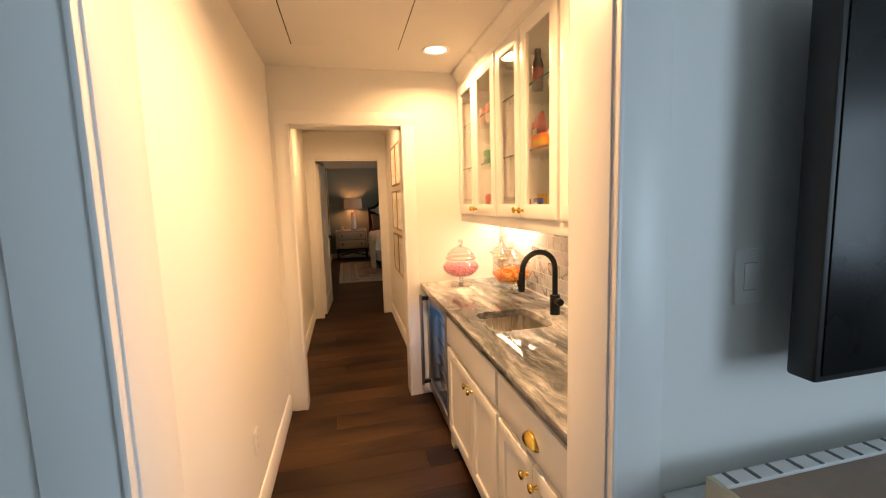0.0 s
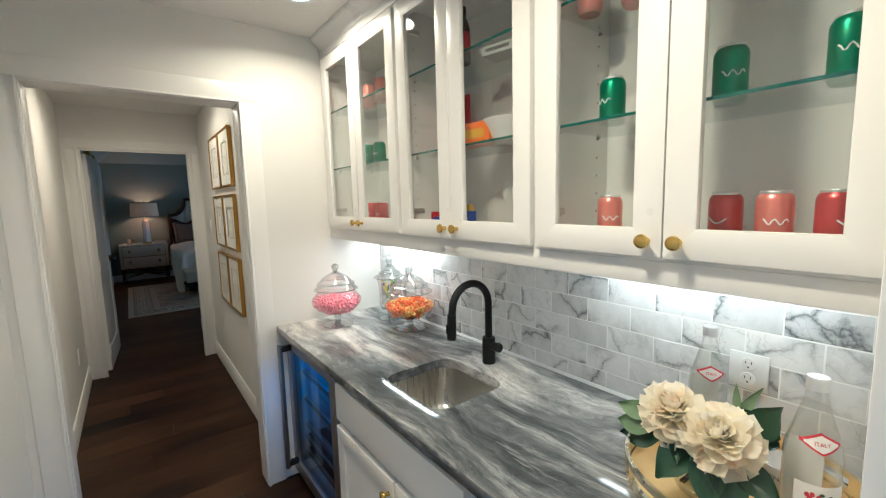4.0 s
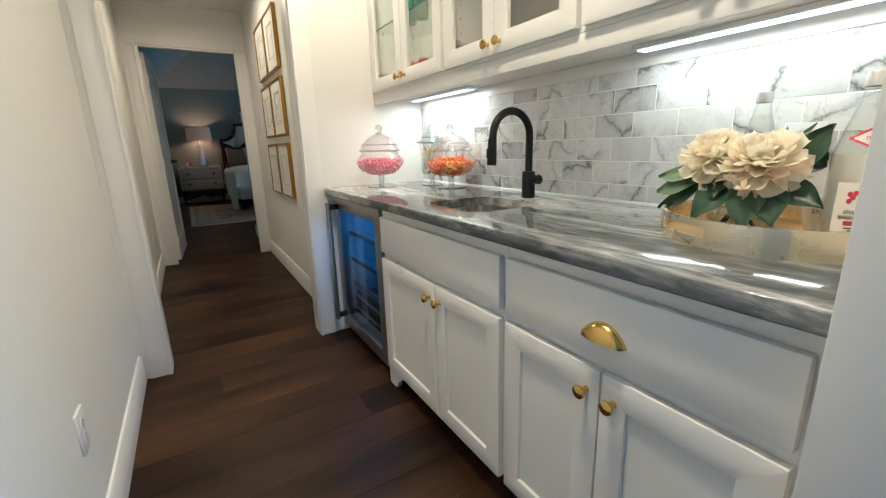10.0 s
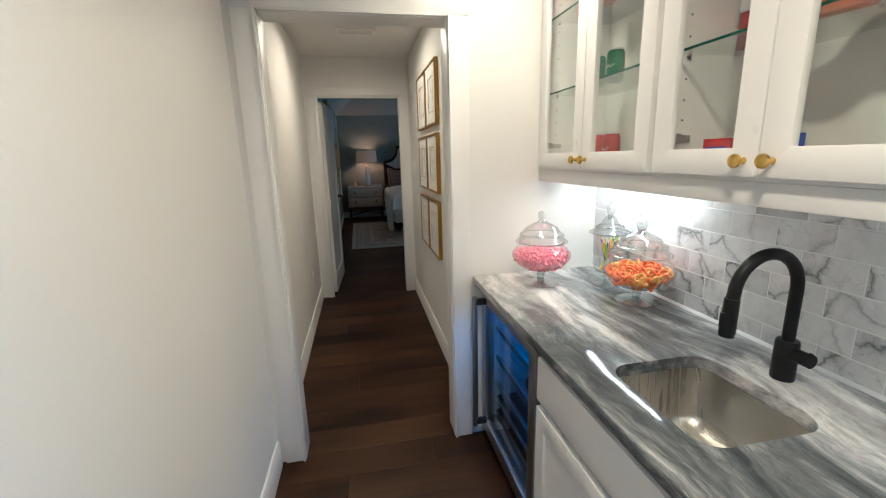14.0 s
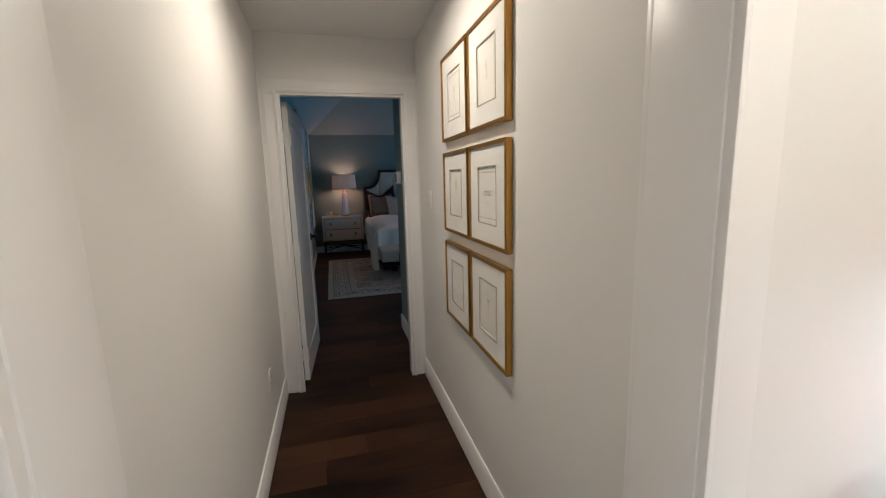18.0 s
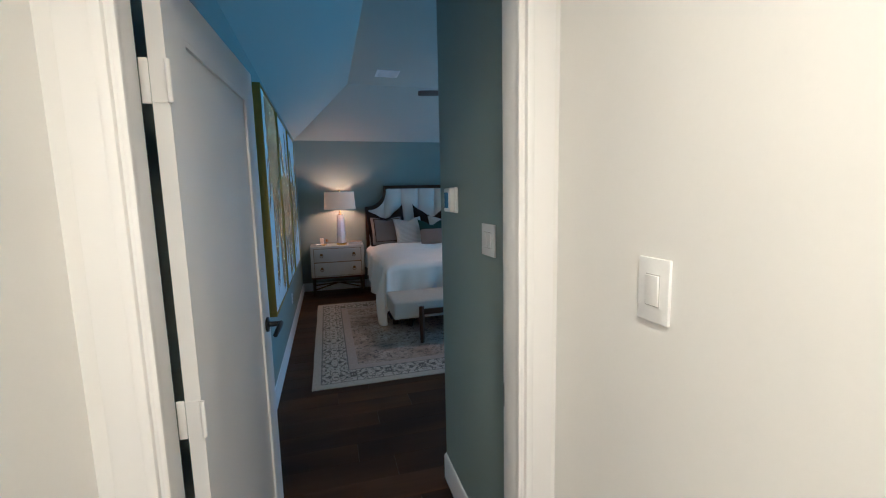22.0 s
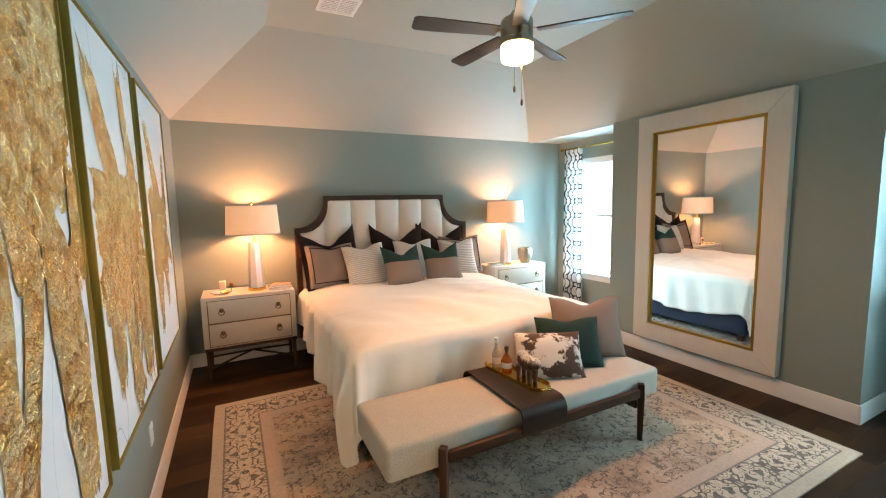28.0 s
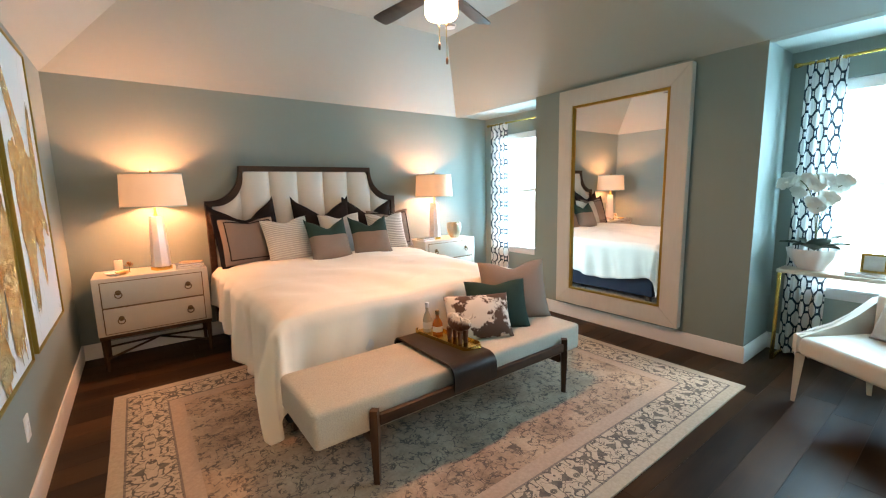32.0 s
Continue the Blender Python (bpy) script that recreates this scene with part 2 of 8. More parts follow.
def tile_mat():
    """Pale marble with soft grey clouds and a few crooked dark veins; each tile is cut from another place of the slab."""
    m, nt, b = start("white_marble_tile", 0.14)
    v = mapped(nt, (1, 1, 1), (25, 0, 0), shift_random=9.0)
    warp = texnode(nt, "ShaderNodeTexNoise", v, Scale=6.0, Detail=5.0, Roughness=0.6)
    add = nt.nodes.new("ShaderNodeVectorMath")
    add.operation = "MULTIPLY_ADD"
    nt.links.new(warp.outputs["Color"], add.inputs[0])
    add.inputs[1].default_value = (0.15, 0.15, 0.15)
    nt.links.new(v, add.inputs[2])

    def cracks(scale):
        vor = nt.nodes.new("ShaderNodeTexVoronoi")
        vor.feature = "DISTANCE_TO_EDGE"
        vor.inputs["Scale"].default_value = scale
        nt.links.new(add.outputs[0], vor.inputs["Vector"])
        return vor.outputs["Distance"]

    patch = texnode(nt, "ShaderNodeTexNoise", add.outputs[0], Scale=9.0, Detail=6.0, Roughness=0.65)
    amount = texnode(nt, "ShaderNodeTexNoise", v, Scale=3.4, Detail=2.0)
    cloud = ramp(nt, patch.outputs["Fac"], [(0.42, (0.86, 0.86, 0.86)), (0.58, (0.76, 0.765, 0.77)), (0.74, (0.52, 0.53, 0.54))])
    veins = ramp(nt, cracks(5.0), [(0.0, (0.13, 0.135, 0.145)), (0.010, (0.42, 0.43, 0.44)), (0.045, (0.84, 0.85, 0.855)), (0.12, (1, 1, 1))])
    fine = ramp(nt, cracks(15.0), [(0.0, (0.50, 0.50, 0.52)), (0.022, (1, 1, 1))])
    much = ramp(nt, amount.outputs["Fac"], [(0.42, (0, 0, 0)), (0.58, (1, 1, 1))])
    col = mixc(nt, math1(nt, "MULTIPLY", much, 0.9), cloud, veins, "MULTIPLY")
    col = mixc(nt, math1(nt, "MULTIPLY", much, 0.5), col, fine, "MULTIPLY")
    info = nt.nodes.new("ShaderNodeObjectInfo")
    tone = ramp(nt, info.outputs["Random"], [(0.0, (0.74, 0.745, 0.75)), (0.25, (0.93, 0.93, 0.935)), (1.0, (1, 1, 1))])
    nt.links.new(mixc(nt, 1.0, col, tone, "MULTIPLY"), b.inputs["Base Color"])
    return m


def pane_mat(name, tint=(0.97, 0.99, 0.98), gloss=0.07, power=4.0, blur=0.02):
    """Thin clear pane: mostly see-through, with a slight mirror gloss."""
    m = bpy.data.materials.new(name)
    m.use_nodes = True
    nt = m.node_tree
    nt.nodes.clear()
    out = nt.nodes.new("ShaderNodeOutputMaterial")
    mix = nt.nodes.new("ShaderNodeMixShader")
    tr = nt.nodes.new("ShaderNodeBsdfTransparent")
    gl = nt.nodes.new("ShaderNodeBsdfGlossy")
    tr.inputs[0].default_value = (*tint, 1)
    gl.inputs["Roughness"].default_value = blur
    lw = nt.nodes.new("ShaderNodeLayerWeight")
    lw.inputs[0].default_value = 0.5
    nt.links.new(math1(nt, "MULTIPLY_ADD", math1(nt, "POWER", lw.outputs["Facing"], power), min(0.8, gloss * 10), gloss * 0.5), mix.inputs[0])
    nt.links.new(tr.outputs[0], mix.inputs[1])
    nt.links.new(gl.outputs[0], mix.inputs[2])
    nt.links.new(mix.outputs[0], out.inputs[0])
    return m


def rug_mat():
    m, nt, b = start("woven_vintage_rug", 0.95)
    tc = nt.nodes.new("ShaderNodeTexCoord")
    sep = nt.nodes.new("ShaderNodeSeparateXYZ")
    nt.links.new(tc.outputs["Object"], sep.inputs[0])
    ax, ay = math1(nt, "ABSOLUTE", sep.outputs[0]), math1(nt, "ABSOLUTE", sep.outputs[1])
    edge = math1(nt, "MINIMUM", math1(nt, "SUBTRACT", 1.825, ax), math1(nt, "SUBTRACT", 1.38, ay))
    def motif(period, scale, width, detail=2.0, shift=0.0):
        """Curling lines, mirrored from cell to cell like a woven ornament."""
        comb = nt.nodes.new("ShaderNodeCombineXYZ")
        nt.links.new(math1(nt, "PINGPONG", math1(nt, "ADD", ax, shift), period), comb.inputs[0])
        nt.links.new(math1(nt, "PINGPONG", math1(nt, "ADD", ay, shift), period), comb.inputs[1])
        comb.inputs[2].default_value = shift
        n = texnode(nt, "ShaderNodeTexNoise", comb.outputs[0], Scale=scale, Detail=detail, Distortion=0.6)
        return math1(nt, "LESS_THAN", math1(nt, "ABSOLUTE", math1(nt, "SUBTRACT", n.outputs["Fac"], 0.5)), width)

    fade = texnode(nt, "ShaderNodeTexNoise", tc.outputs["Object"], Scale=2.2, Detail=6.0, Roughness=0.7)
    speck = texnode(nt, "ShaderNodeTexNoise", tc.outputs["Object"], Scale=24.0, Detail=4.0, Roughness=0.7)
    worn = ramp(nt, speck.outputs["Fac"], [(0.42, (0.0, 0.0, 0.0)), (0.56, (1, 1, 1))])
    fine = texnode(nt, "ShaderNodeTexNoise", tc.outputs["Object"], Scale=60.0, Detail=3.0)
    field = ramp(nt, fade.outputs["Fac"], [(0.3, (0.21, 0.15, 0.11)), (0.5, (0.42, 0.315, 0.23)), (0.7, (0.52, 0.43, 0.32))])
    mark = math1(nt, "MULTIPLY", math1(nt, "MAXIMUM", motif(0.31, 8.5, 0.022, 3.0), motif(0.19, 16.0, 0.026, 2.0, 0.4)), worn)
    field = mixc(nt, math1(nt, "MULTIPLY", mark, 0.8), field, (0.07, 0.06, 0.06))
    lay = math1(nt, "MAXIMUM", motif(0.155, 12.0, 0.042, 1.5, 0.07), motif(0.11, 24.0, 0.030, 1.0, 0.9))
    border = mixc(nt, math1(nt, "MULTIPLY", lay, math1(nt, "MULTIPLY_ADD", speck.outputs["Fac"], 0.7, 0.45)), (0.50, 0.43, 0.335), (0.045, 0.045, 0.05))
    col = mixc(nt, math1(nt, "LESS_THAN", edge, 0.40), field, (0.44, 0.345, 0.27))
    col = mixc(nt, math1(nt, "LESS_THAN", edge, 0.31), col, border)
    guard = math1(nt, "LESS_THAN", math1(nt, "ABSOLUTE", math1(nt, "SUBTRACT", edge, 0.31)), 0.006)
    guard2 = math1(nt, "LESS_THAN", math1(nt, "ABSOLUTE", math1(nt, "SUBTRACT", edge, 0.075)), 0.006)
    col = mixc(nt, math1(nt, "MULTIPLY", math1(nt, "MAXIMUM", guard, guard2), 0.7), col, (0.12, 0.11, 0.11))
    col = mixc(nt, math1(nt, "LESS_THAN", edge, 0.07), col, (0.46, 0.40, 0.31))
    hs = nt.nodes.new("ShaderNodeHueSaturation")
    nt.links.new(col, hs.inputs["Color"])
    nt.links.new(math1(nt, "MULTIPLY_ADD", fine.outputs["Fac"], 0.5, 0.75), hs.inputs["Value"])
    nt.links.new(hs.outputs[0], b.inputs["Base Color"])
    weave = texnode(nt, "ShaderNodeTexNoise", tc.outputs["Object"], Scale=350.0, Detail=2.0)
    relief(nt, b, weave.outputs["Fac"], 0.35)
    return m


def canvas_mat():
    """Primed white canvas with a few loose pencil lines."""
    m, nt, b = start("white_canvas", 0.7)
    line = texnode(nt, "ShaderNodeTexNoise", mapped(nt, (1, 1.5, 1.0), shift_random=5.0), Scale=1.4, Detail=1.0)
    pencil = math1(nt, "LESS_THAN", math1(nt, "ABSOLUTE", math1(nt, "SUBTRACT", line.outputs["Fac"], 0.47)), 0.0013)
    nt.links.new(mixc(nt, math1(nt, "MULTIPLY", pencil, 0.55), (0.80, 0.795, 0.78), (0.2, 0.2, 0.2)), b.inputs["Base Color"])
    weave = texnode(nt, "ShaderNodeTexNoise", mapped(nt), Scale=380.0, Detail=2.0)
    relief(nt, b, weave.outputs["Fac"], 0.2)
    return m


def crinkled_gold_mat():
    """Gold leaf laid in creased sheets: bright ridges, brown hollows, glints painted as colour."""
    m, nt, b = start("crinkled_gold_leaf", 0.3, 0.9)
    v = mapped(nt, (1, 0.9, 1.0), shift_random=4.0)
    warp = texnode(nt, "ShaderNodeTexNoise", v, Scale=14.0, Detail=5.0, Roughness=0.7)
    add = nt.nodes.new("ShaderNodeVectorMath")
    add.operation = "MULTIPLY_ADD"
    nt.links.new(warp.outputs["Color"], add.inputs[0])
    add.inputs[1].default_value = (0.12, 0.12, 0.12)
    nt.links.new(v, add.inputs[2])
    flake = texnode(nt, "ShaderNodeTexVoronoi", add.outputs[0], Scale=26.0)
    cell = nt.nodes.new("ShaderNodeSeparateColor")
    nt.links.new(flake.outputs["Color"], cell.inputs[0])
    height = math1(nt, "ADD", math1(nt, "MULTIPLY", flake.outputs["Distance"], 0.9), math1(nt, "MULTIPLY", warp.outputs["Fac"], 0.8))
    tone = math1(nt, "ADD", math1(nt, "MULTIPLY", cell.outputs[0], 0.35), math1(nt, "MULTIPLY", warp.outputs["Fac"], 0.65))
    big = texnode(nt, "ShaderNodeTexNoise", mapped(nt), Scale=3.5, Detail=3.0)
    col = ramp(nt, tone, [(0.30, (0.46, 0.19, 0.04)), (0.42, (0.86, 0.47, 0.14)), (0.51, (1.0, 0.68, 0.28)), (0.60, (1.0, 0.90, 0.62))])
    col = mixc(nt, 0.45, col, ramp(nt, big.outputs["Fac"], [(0.36, (0.78, 0.38, 0.09)), (0.64, (1.0, 0.68, 0.26))]))
    nt.links.new(col, b.inputs["Base Color"])
    nt.links.new(math1(nt, "MULTIPLY_ADD", big.outputs["Fac"], 0.28, 0.08), b.inputs["Roughness"])
    relief(nt, b, height, 0.8, 0.03)
    return m


def lattice_mat():
    """White curtain cloth with a dark teal interlocking trellis."""
    m, nt, b = start("trellis_curtain_cloth", 0.9)
    tc = nt.nodes.new("ShaderNodeTexCoord")
    sep = nt.nodes.new("ShaderNodeSeparateXYZ")
    nt.links.new(tc.outputs["UV"], sep.inputs[0])
    masks = []
    for ox, oy in ((0.0, 0.0), (0.5, 0.5)):
        px = math1(nt, "ABSOLUTE", math1(nt, "SUBTRACT", math1(nt, "FRACT", math1(nt, "MULTIPLY_ADD", sep.outputs[0], 6.3, ox)), 0.5))
        py = math1(nt, "ABSOLUTE", math1(nt, "SUBTRACT", math1(nt, "FRACT", math1(nt, "MULTIPLY_ADD", sep.outputs[1], 5.0, oy)), 0.5))
        d = math1(nt, "MAXIMUM", math1(nt, "MAXIMUM", px, py), math1(nt, "MULTIPLY", math1(nt, "ADD", px, py), 0.72))
        masks.append(math1(nt, "LESS_THAN", math1(nt, "ABSOLUTE", math1(nt, "SUBTRACT", d, 0.36)), 0.052))
    nt.links.new(mixc(nt, math1(nt, "MAXIMUM", *masks), (0.80, 0.80, 0.78), (0.016, 0.036, 0.052)), b.inputs["Base Color"])
    tr = nt.nodes.new("ShaderNodeBsdfTranslucent")
    mx = nt.nodes.new("ShaderNodeMixShader")
    mx.inputs[0].default_value = 0.25
    nt.links.new(b.inputs["Base Color"].links[0].from_socket, tr.inputs[0])
    nt.links.new(b.outputs[0], mx.inputs[1])
    nt.links.new(tr.outputs[0], mx.inputs[2])
    nt.links.new(mx.outputs[0], nt.nodes["Material Output"].inputs[0])
    weave = texnode(nt, "ShaderNodeTexNoise", tc.outputs["Object"], Scale=500.0, Detail=1.0)
    relief(nt, b, weave.outputs["Fac"], 0.2)
    return m


def cowhide_mat():
    m, nt, b = start("cowhide", 0.85)
    n = texnode(nt, "ShaderNodeTexNoise", mapped(nt, (1, 1, 1)), Scale=3.4, Detail=5.0, Roughness=0.6)
    nt.links.new(ramp(nt, n.outputs["Fac"], [(0.485, (0.72, 0.68, 0.61)), (0.51, (0.085, 0.045, 0.028))]), b.inputs["Base Color"])
    h = texnode(nt, "ShaderNodeTexNoise", mapped(nt, (40, 40, 400)), Scale=2.0, Detail=2.0)
    relief(nt, b, h.outputs["Fac"], 0.3)
    return m


def stripe_mat():
    m, nt, b = start("ribbed_cotton", 0.9)
    w = nt.nodes.new("ShaderNodeTexWave")
    w.bands_direction = "Z"
    w.inputs["Scale"].default_value, w.inputs["Distortion"].default_value = 15.0, 1.0
    nt.links.new(mapped(nt), w.inputs["Vector"])
    nt.links.new(ramp(nt, w.outputs["Fac"], [(0.3, (0.46, 0.44, 0.39)), (0.6, (0.62, 0.59, 0.54))]), b.inputs["Base Color"])
    relief(nt, b, w.outputs["Fac"], 0.5)
    return m


M_WALL = mat("white_wall_paint", (0.80, 0.79, 0.76), 0.55, vary=0.015, scale=1.5, grain=0.01, grain_scale=90, bump=0.025, bump_scale=140)
M_CEIL = mat("white_ceiling_paint", (0.80, 0.79, 0.77), 0.7, vary=0.015, scale=1.2, grain=0.01, bump=0.10, bump_scale=90)
M_TRIM = mat("white_satin_trim", (0.82, 0.81, 0.79), 0.38, vary=0.015, scale=3, grain=0.0, bump=0.0)
M_GREEN = mat("sage_wall_paint", (0.255, 0.305, 0.275), 0.6, vary=0.02, scale=1.5, grain=0.012, grain_scale=90, bump=0.06, bump_scale=140)
M_SLOPE = mat("pale_sage_ceiling_paint", (0.37, 0.41, 0.375), 0.65, vary=0.02, scale=1.2, grain=0.01, bump=0.08, bump_scale=110)
M_CAB = mat("white_cabinet_lacquer", (0.80, 0.79, 0.76), 0.30, vary=0.012, scale=4, grain=0.006, bump=0.015, bump_scale=50)
M_FLOOR = wood_mat("dark_walnut_plank", (0.011, 0.0050, 0.0022), (0.058, 0.027, 0.0105), 0.42, 0, 0.34, spec=0.14, blotch=0.68, bump=0.04)
M_SUB = mat("dark_subfloor", (0.01, 0.006, 0.004), 0.8)
M_COUNTER = counter_mat()
M_TILE = tile_mat()
M_GROUT = mat("pale_grout", (0.90, 0.90, 0.89), 0.8, vary=0.04, bump=0.15)
M_STEEL = mat("brushed_steel", (0.36, 0.35, 0.34), 0.34, 1.0, vary=0.06, scale=3, grain=0.05, grain_scale=60, stretch=(1, 1, 25), bump=0.05)
M_SINK = mat("satin_steel", (0.60, 0.58, 0.54), 0.28, 1.0, vary=0.06, scale=3, grain=0.05, grain_scale=60, stretch=(25, 1, 1), bump=0.05)
M_BLACK = mat("matte_black_metal", (0.012, 0.013, 0.014), 0.38, 0.6, vary=0.1, bump=0.02)
M_RUBBER = mat("black_plastic", (0.012, 0.012, 0.013), 0.45, vary=0.1, bump=0.02)
M_HINGE = mat("nickel_hinge", (0.58, 0.57, 0.55), 0.3, 0.9, vary=0.06, scale=40, bump=0.02)
M_BRASS = mat("brushed_brass", (0.66, 0.46, 0.12), 0.22, 1.0, vary=0.08, scale=30, grain=0.05, bump=0.03)
M_GOLDTRAY = mat("champagne_metal", (0.80, 0.72, 0.53), 0.27, 1.0, vary=0.06, scale=9, bump=0.03)
M_GOLDLEAF = mat("gold_leaf", (0.78, 0.55, 0.24), 0.33, 1.0, vary=0.15, scale=14, bump=0.12, bump_scale=30)
M_FRAME = mat("gilt_wood_frame", (0.42, 0.245, 0.045), 0.32, 0.85, vary=0.12, scale=18, grain=0.06, bump=0.06)
M_MATBOARD = mat("white_mat_board", (0.80, 0.79, 0.76), 0.8, vary=0.01, bump=0.03)
M_PAPER = mat("cream_paper", (0.78, 0.76, 0.71), 0.85, vary=0.03, bump=0.03)
M_FAINT = mat("faint_engraving_ink", (0.30, 0.29, 0.27), 0.8, vary=0.4, scale=90)
M_ALU = mat("bare_aluminium", (0.78, 0.78, 0.78), 0.42, 0.9, vary=0.05, bump=0.02)
M_SEAM = mat("pale_seam", (0.42, 0.41, 0.40), 0.7, vary=0.05, bump=0.0)
M_INK = mat("grey_print_ink", (0.10, 0.10, 0.10), 0.8, vary=0.2)
M_OLIVE = mat("olive_ink", (0.35, 0.32, 0.20), 0.8, vary=0.1)
M_DARKPANE = pane_mat("tinted_pane", (0.76, 0.80, 0.84), 0.045)
M_PANE = pane_mat("clear_pane", (0.985, 0.995, 0.99), 0.06)
M_GLAZE = pane_mat("print_glazing", (0.99, 0.99, 0.985), 0.015)
M_JARGLASS = pane_mat("blown_glass", (0.93, 0.945, 0.94), 0.12, 1.8, 0.03)
M_GLASSRIM = pane_mat("thick_glass", (0.84, 0.87, 0.87), 0.14, 1.2, 0.1)
M_SHELFGLASS = pane_mat("shelf_glass", (0.955, 0.985, 0.975), 0.09)
M_BOTTLE = pane_mat("bottle_glass", (0.985, 0.99, 0.985), 0.09, 2.5, 0.03)
M_GLASSEDGE = mat("green_glass_edge", (0.008, 0.085, 0.066), 0.12, vary=0.1, bump=0.0)
M_MIRROR = mat("mirror_silver", (0.93, 0.94, 0.93), 0.08, 1.0, vary=0.0, grain=0.0, bump=0.0)
M_MIRROR.node_tree.nodes["Principled BSDF"].inputs["Roughness"].default_value = 0.0
for link in list(M_MIRROR.node_tree.links):
    if link.to_socket.name == "Roughness":
        M_MIRROR.node_tree.links.remove(link)
M_MIRROR.node_tree.nodes["Principled BSDF"].inputs["Roughness"].default_value = 0.01
M_PLASTIC = mat("white_plastic", (0.80, 0.80, 0.79), 0.35, vary=0.01, bump=0.0)
M_DARKHOLE = mat("dark_slot", (0.02, 0.02, 0.02), 0.6)
M_LED = mat("lit_strip", (0.9, 0.9, 0.9), 0.5, glow=((1.0, 0.95, 0.88), 9.0), bump=0.0)
M_CANLIT = mat("lit_downlight_lens", (0.9, 0.88, 0.85), 0.5, glow=((1.0, 0.84, 0.66), 12.0), bump=0.0)
M_BLUELED = mat("blue_lit_strip", (0.3, 0.5, 1.0), 0.5, glow=((0.05, 0.28, 1.0), 7.0), bump=0.0)
M_FRIDGEIN = mat("cooler_liner", (0.34, 0.36, 0.38), 0.3, vary=0.05)
M_WALNUT = wood_mat("walnut", (0.026, 0.012, 0.006), (0.085, 0.040, 0.020), 0.45, 0, 0.1, 1.4, spec=0.25)
M_WALNUTZ = wood_mat("walnut_upright", (0.026, 0.012, 0.006), (0.085, 0.040, 0.020), 0.45, 2, 0.1, 1.4, spec=0.25)
M_ESPRESSO = wood_mat("espresso_bentwood", (0.014, 0.007, 0.004), (0.040, 0.020, 0.012), 0.36, 1, 0.1, 1.2, spec=0.35)
M_LINEN = mat("ivory_upholstery", (0.52, 0.475, 0.39), 0.9, vary=0.07, scale=8, grain=0.22, grain_scale=170, bump=0.5)
M_LEATHER = mat("ivory_faux_leather", (0.72, 0.68, 0.60), 0.42, vary=0.03, scale=8, bump=0.10, bump_scale=260)
M_DUVET = mat("white_cotton_duvet", (0.82, 0.765, 0.66), 0.9, vary=0.03, scale=3, grain=0.02, grain_scale=300, bump=0.25, bump_scale=9, sheen=0.15)
M_SHEET = mat("white_sheet", (0.76, 0.74, 0.70), 0.9, vary=0.03, bump=0.1)
M_TAUPE = mat("taupe_linen", (0.24, 0.185, 0.15), 0.92, vary=0.05, scale=9, grain=0.10, grain_scale=500, bump=0.25, sheen=0.0)
M_CHOC = mat("dark_brown_velvet", (0.022, 0.013, 0.011), 0.85, vary=0.25, scale=9, bump=0.1, spec=0.12)
M_GREENVELVET = mat("forest_green_velvet", (0.020, 0.046, 0.039), 0.8, vary=0.25, scale=9, bump=0.1, spec=0.15)
M_GREYPILLOW = mat("pale_grey_linen", (0.50, 0.49, 0.46), 0.92, vary=0.06, scale=9, grain=0.1, grain_scale=400, bump=0.2)
M_RIB = stripe_mat()
M_COW = cowhide_mat()
M_RUG = rug_mat()
M_CANVAS = canvas_mat()
M_CRINKLE = crinkled_gold_mat()
M_LATTICE = lattice_mat()
M_NAVY = mat("navy_bed_base", (0.015, 0.022, 0.04), 0.8, vary=0.1, bump=0.1)
M_NSTAND = mat("pale_shagreen", (0.62, 0.56, 0.47), 0.5, vary=0.04, scale=20, grain=0.05, grain_scale=220, bump=0.12, bump_scale=220)
M_NSTRIM = mat("bronze_inlay", (0.20, 0.12, 0.05), 0.4, 0.7, vary=0.1)
M_SHADE = mat("lit_linen_lampshade", (0.72, 0.54, 0.40), 0.9, vary=0.04, grain=0.05, grain_scale=300, glow=((1.0, 0.48, 0.22), 0.30), bump=0.15)
M_CERAMIC = mat("white_glazed_ceramic", (0.80, 0.78, 0.75), 0.18, vary=0.02, bump=0.0)
M_FANGLASS = mat("lit_frosted_glass", (0.9, 0.85, 0.8), 0.5, glow=((1.0, 0.72, 0.42), 6.5), bump=0.0)
M_BLADE = wood_mat("fan_blade_wood", (0.03, 0.026, 0.024), (0.085, 0.070, 0.060), 0.45, 0, 0.05, 1.0)
M_CHAMP = mat("satin_champagne_metal", (0.48, 0.40, 0.30), 0.3, 1.0, vary=0.05, bump=0.02)
M_WHITEWOOD = mat("whitewashed_wood", (0.66, 0.61, 0.54), 0.6, vary=0.06, scale=5, grain=0.05, grain_scale=60, stretch=(1, 1, 0.15), bump=0.1)
M_LEAF = mat("dark_green_leaf", (0.020, 0.055, 0.028), 0.4, vary=0.3, scale=18, bump=0.15, bump_scale=40, per_object=0.15)
M_PALELEAF = mat("pale_green_leaf", (0.13, 0.20, 0.10), 0.45, vary=0.25, scale=18, bump=0.15, bump_scale=40, per_object=0.15)


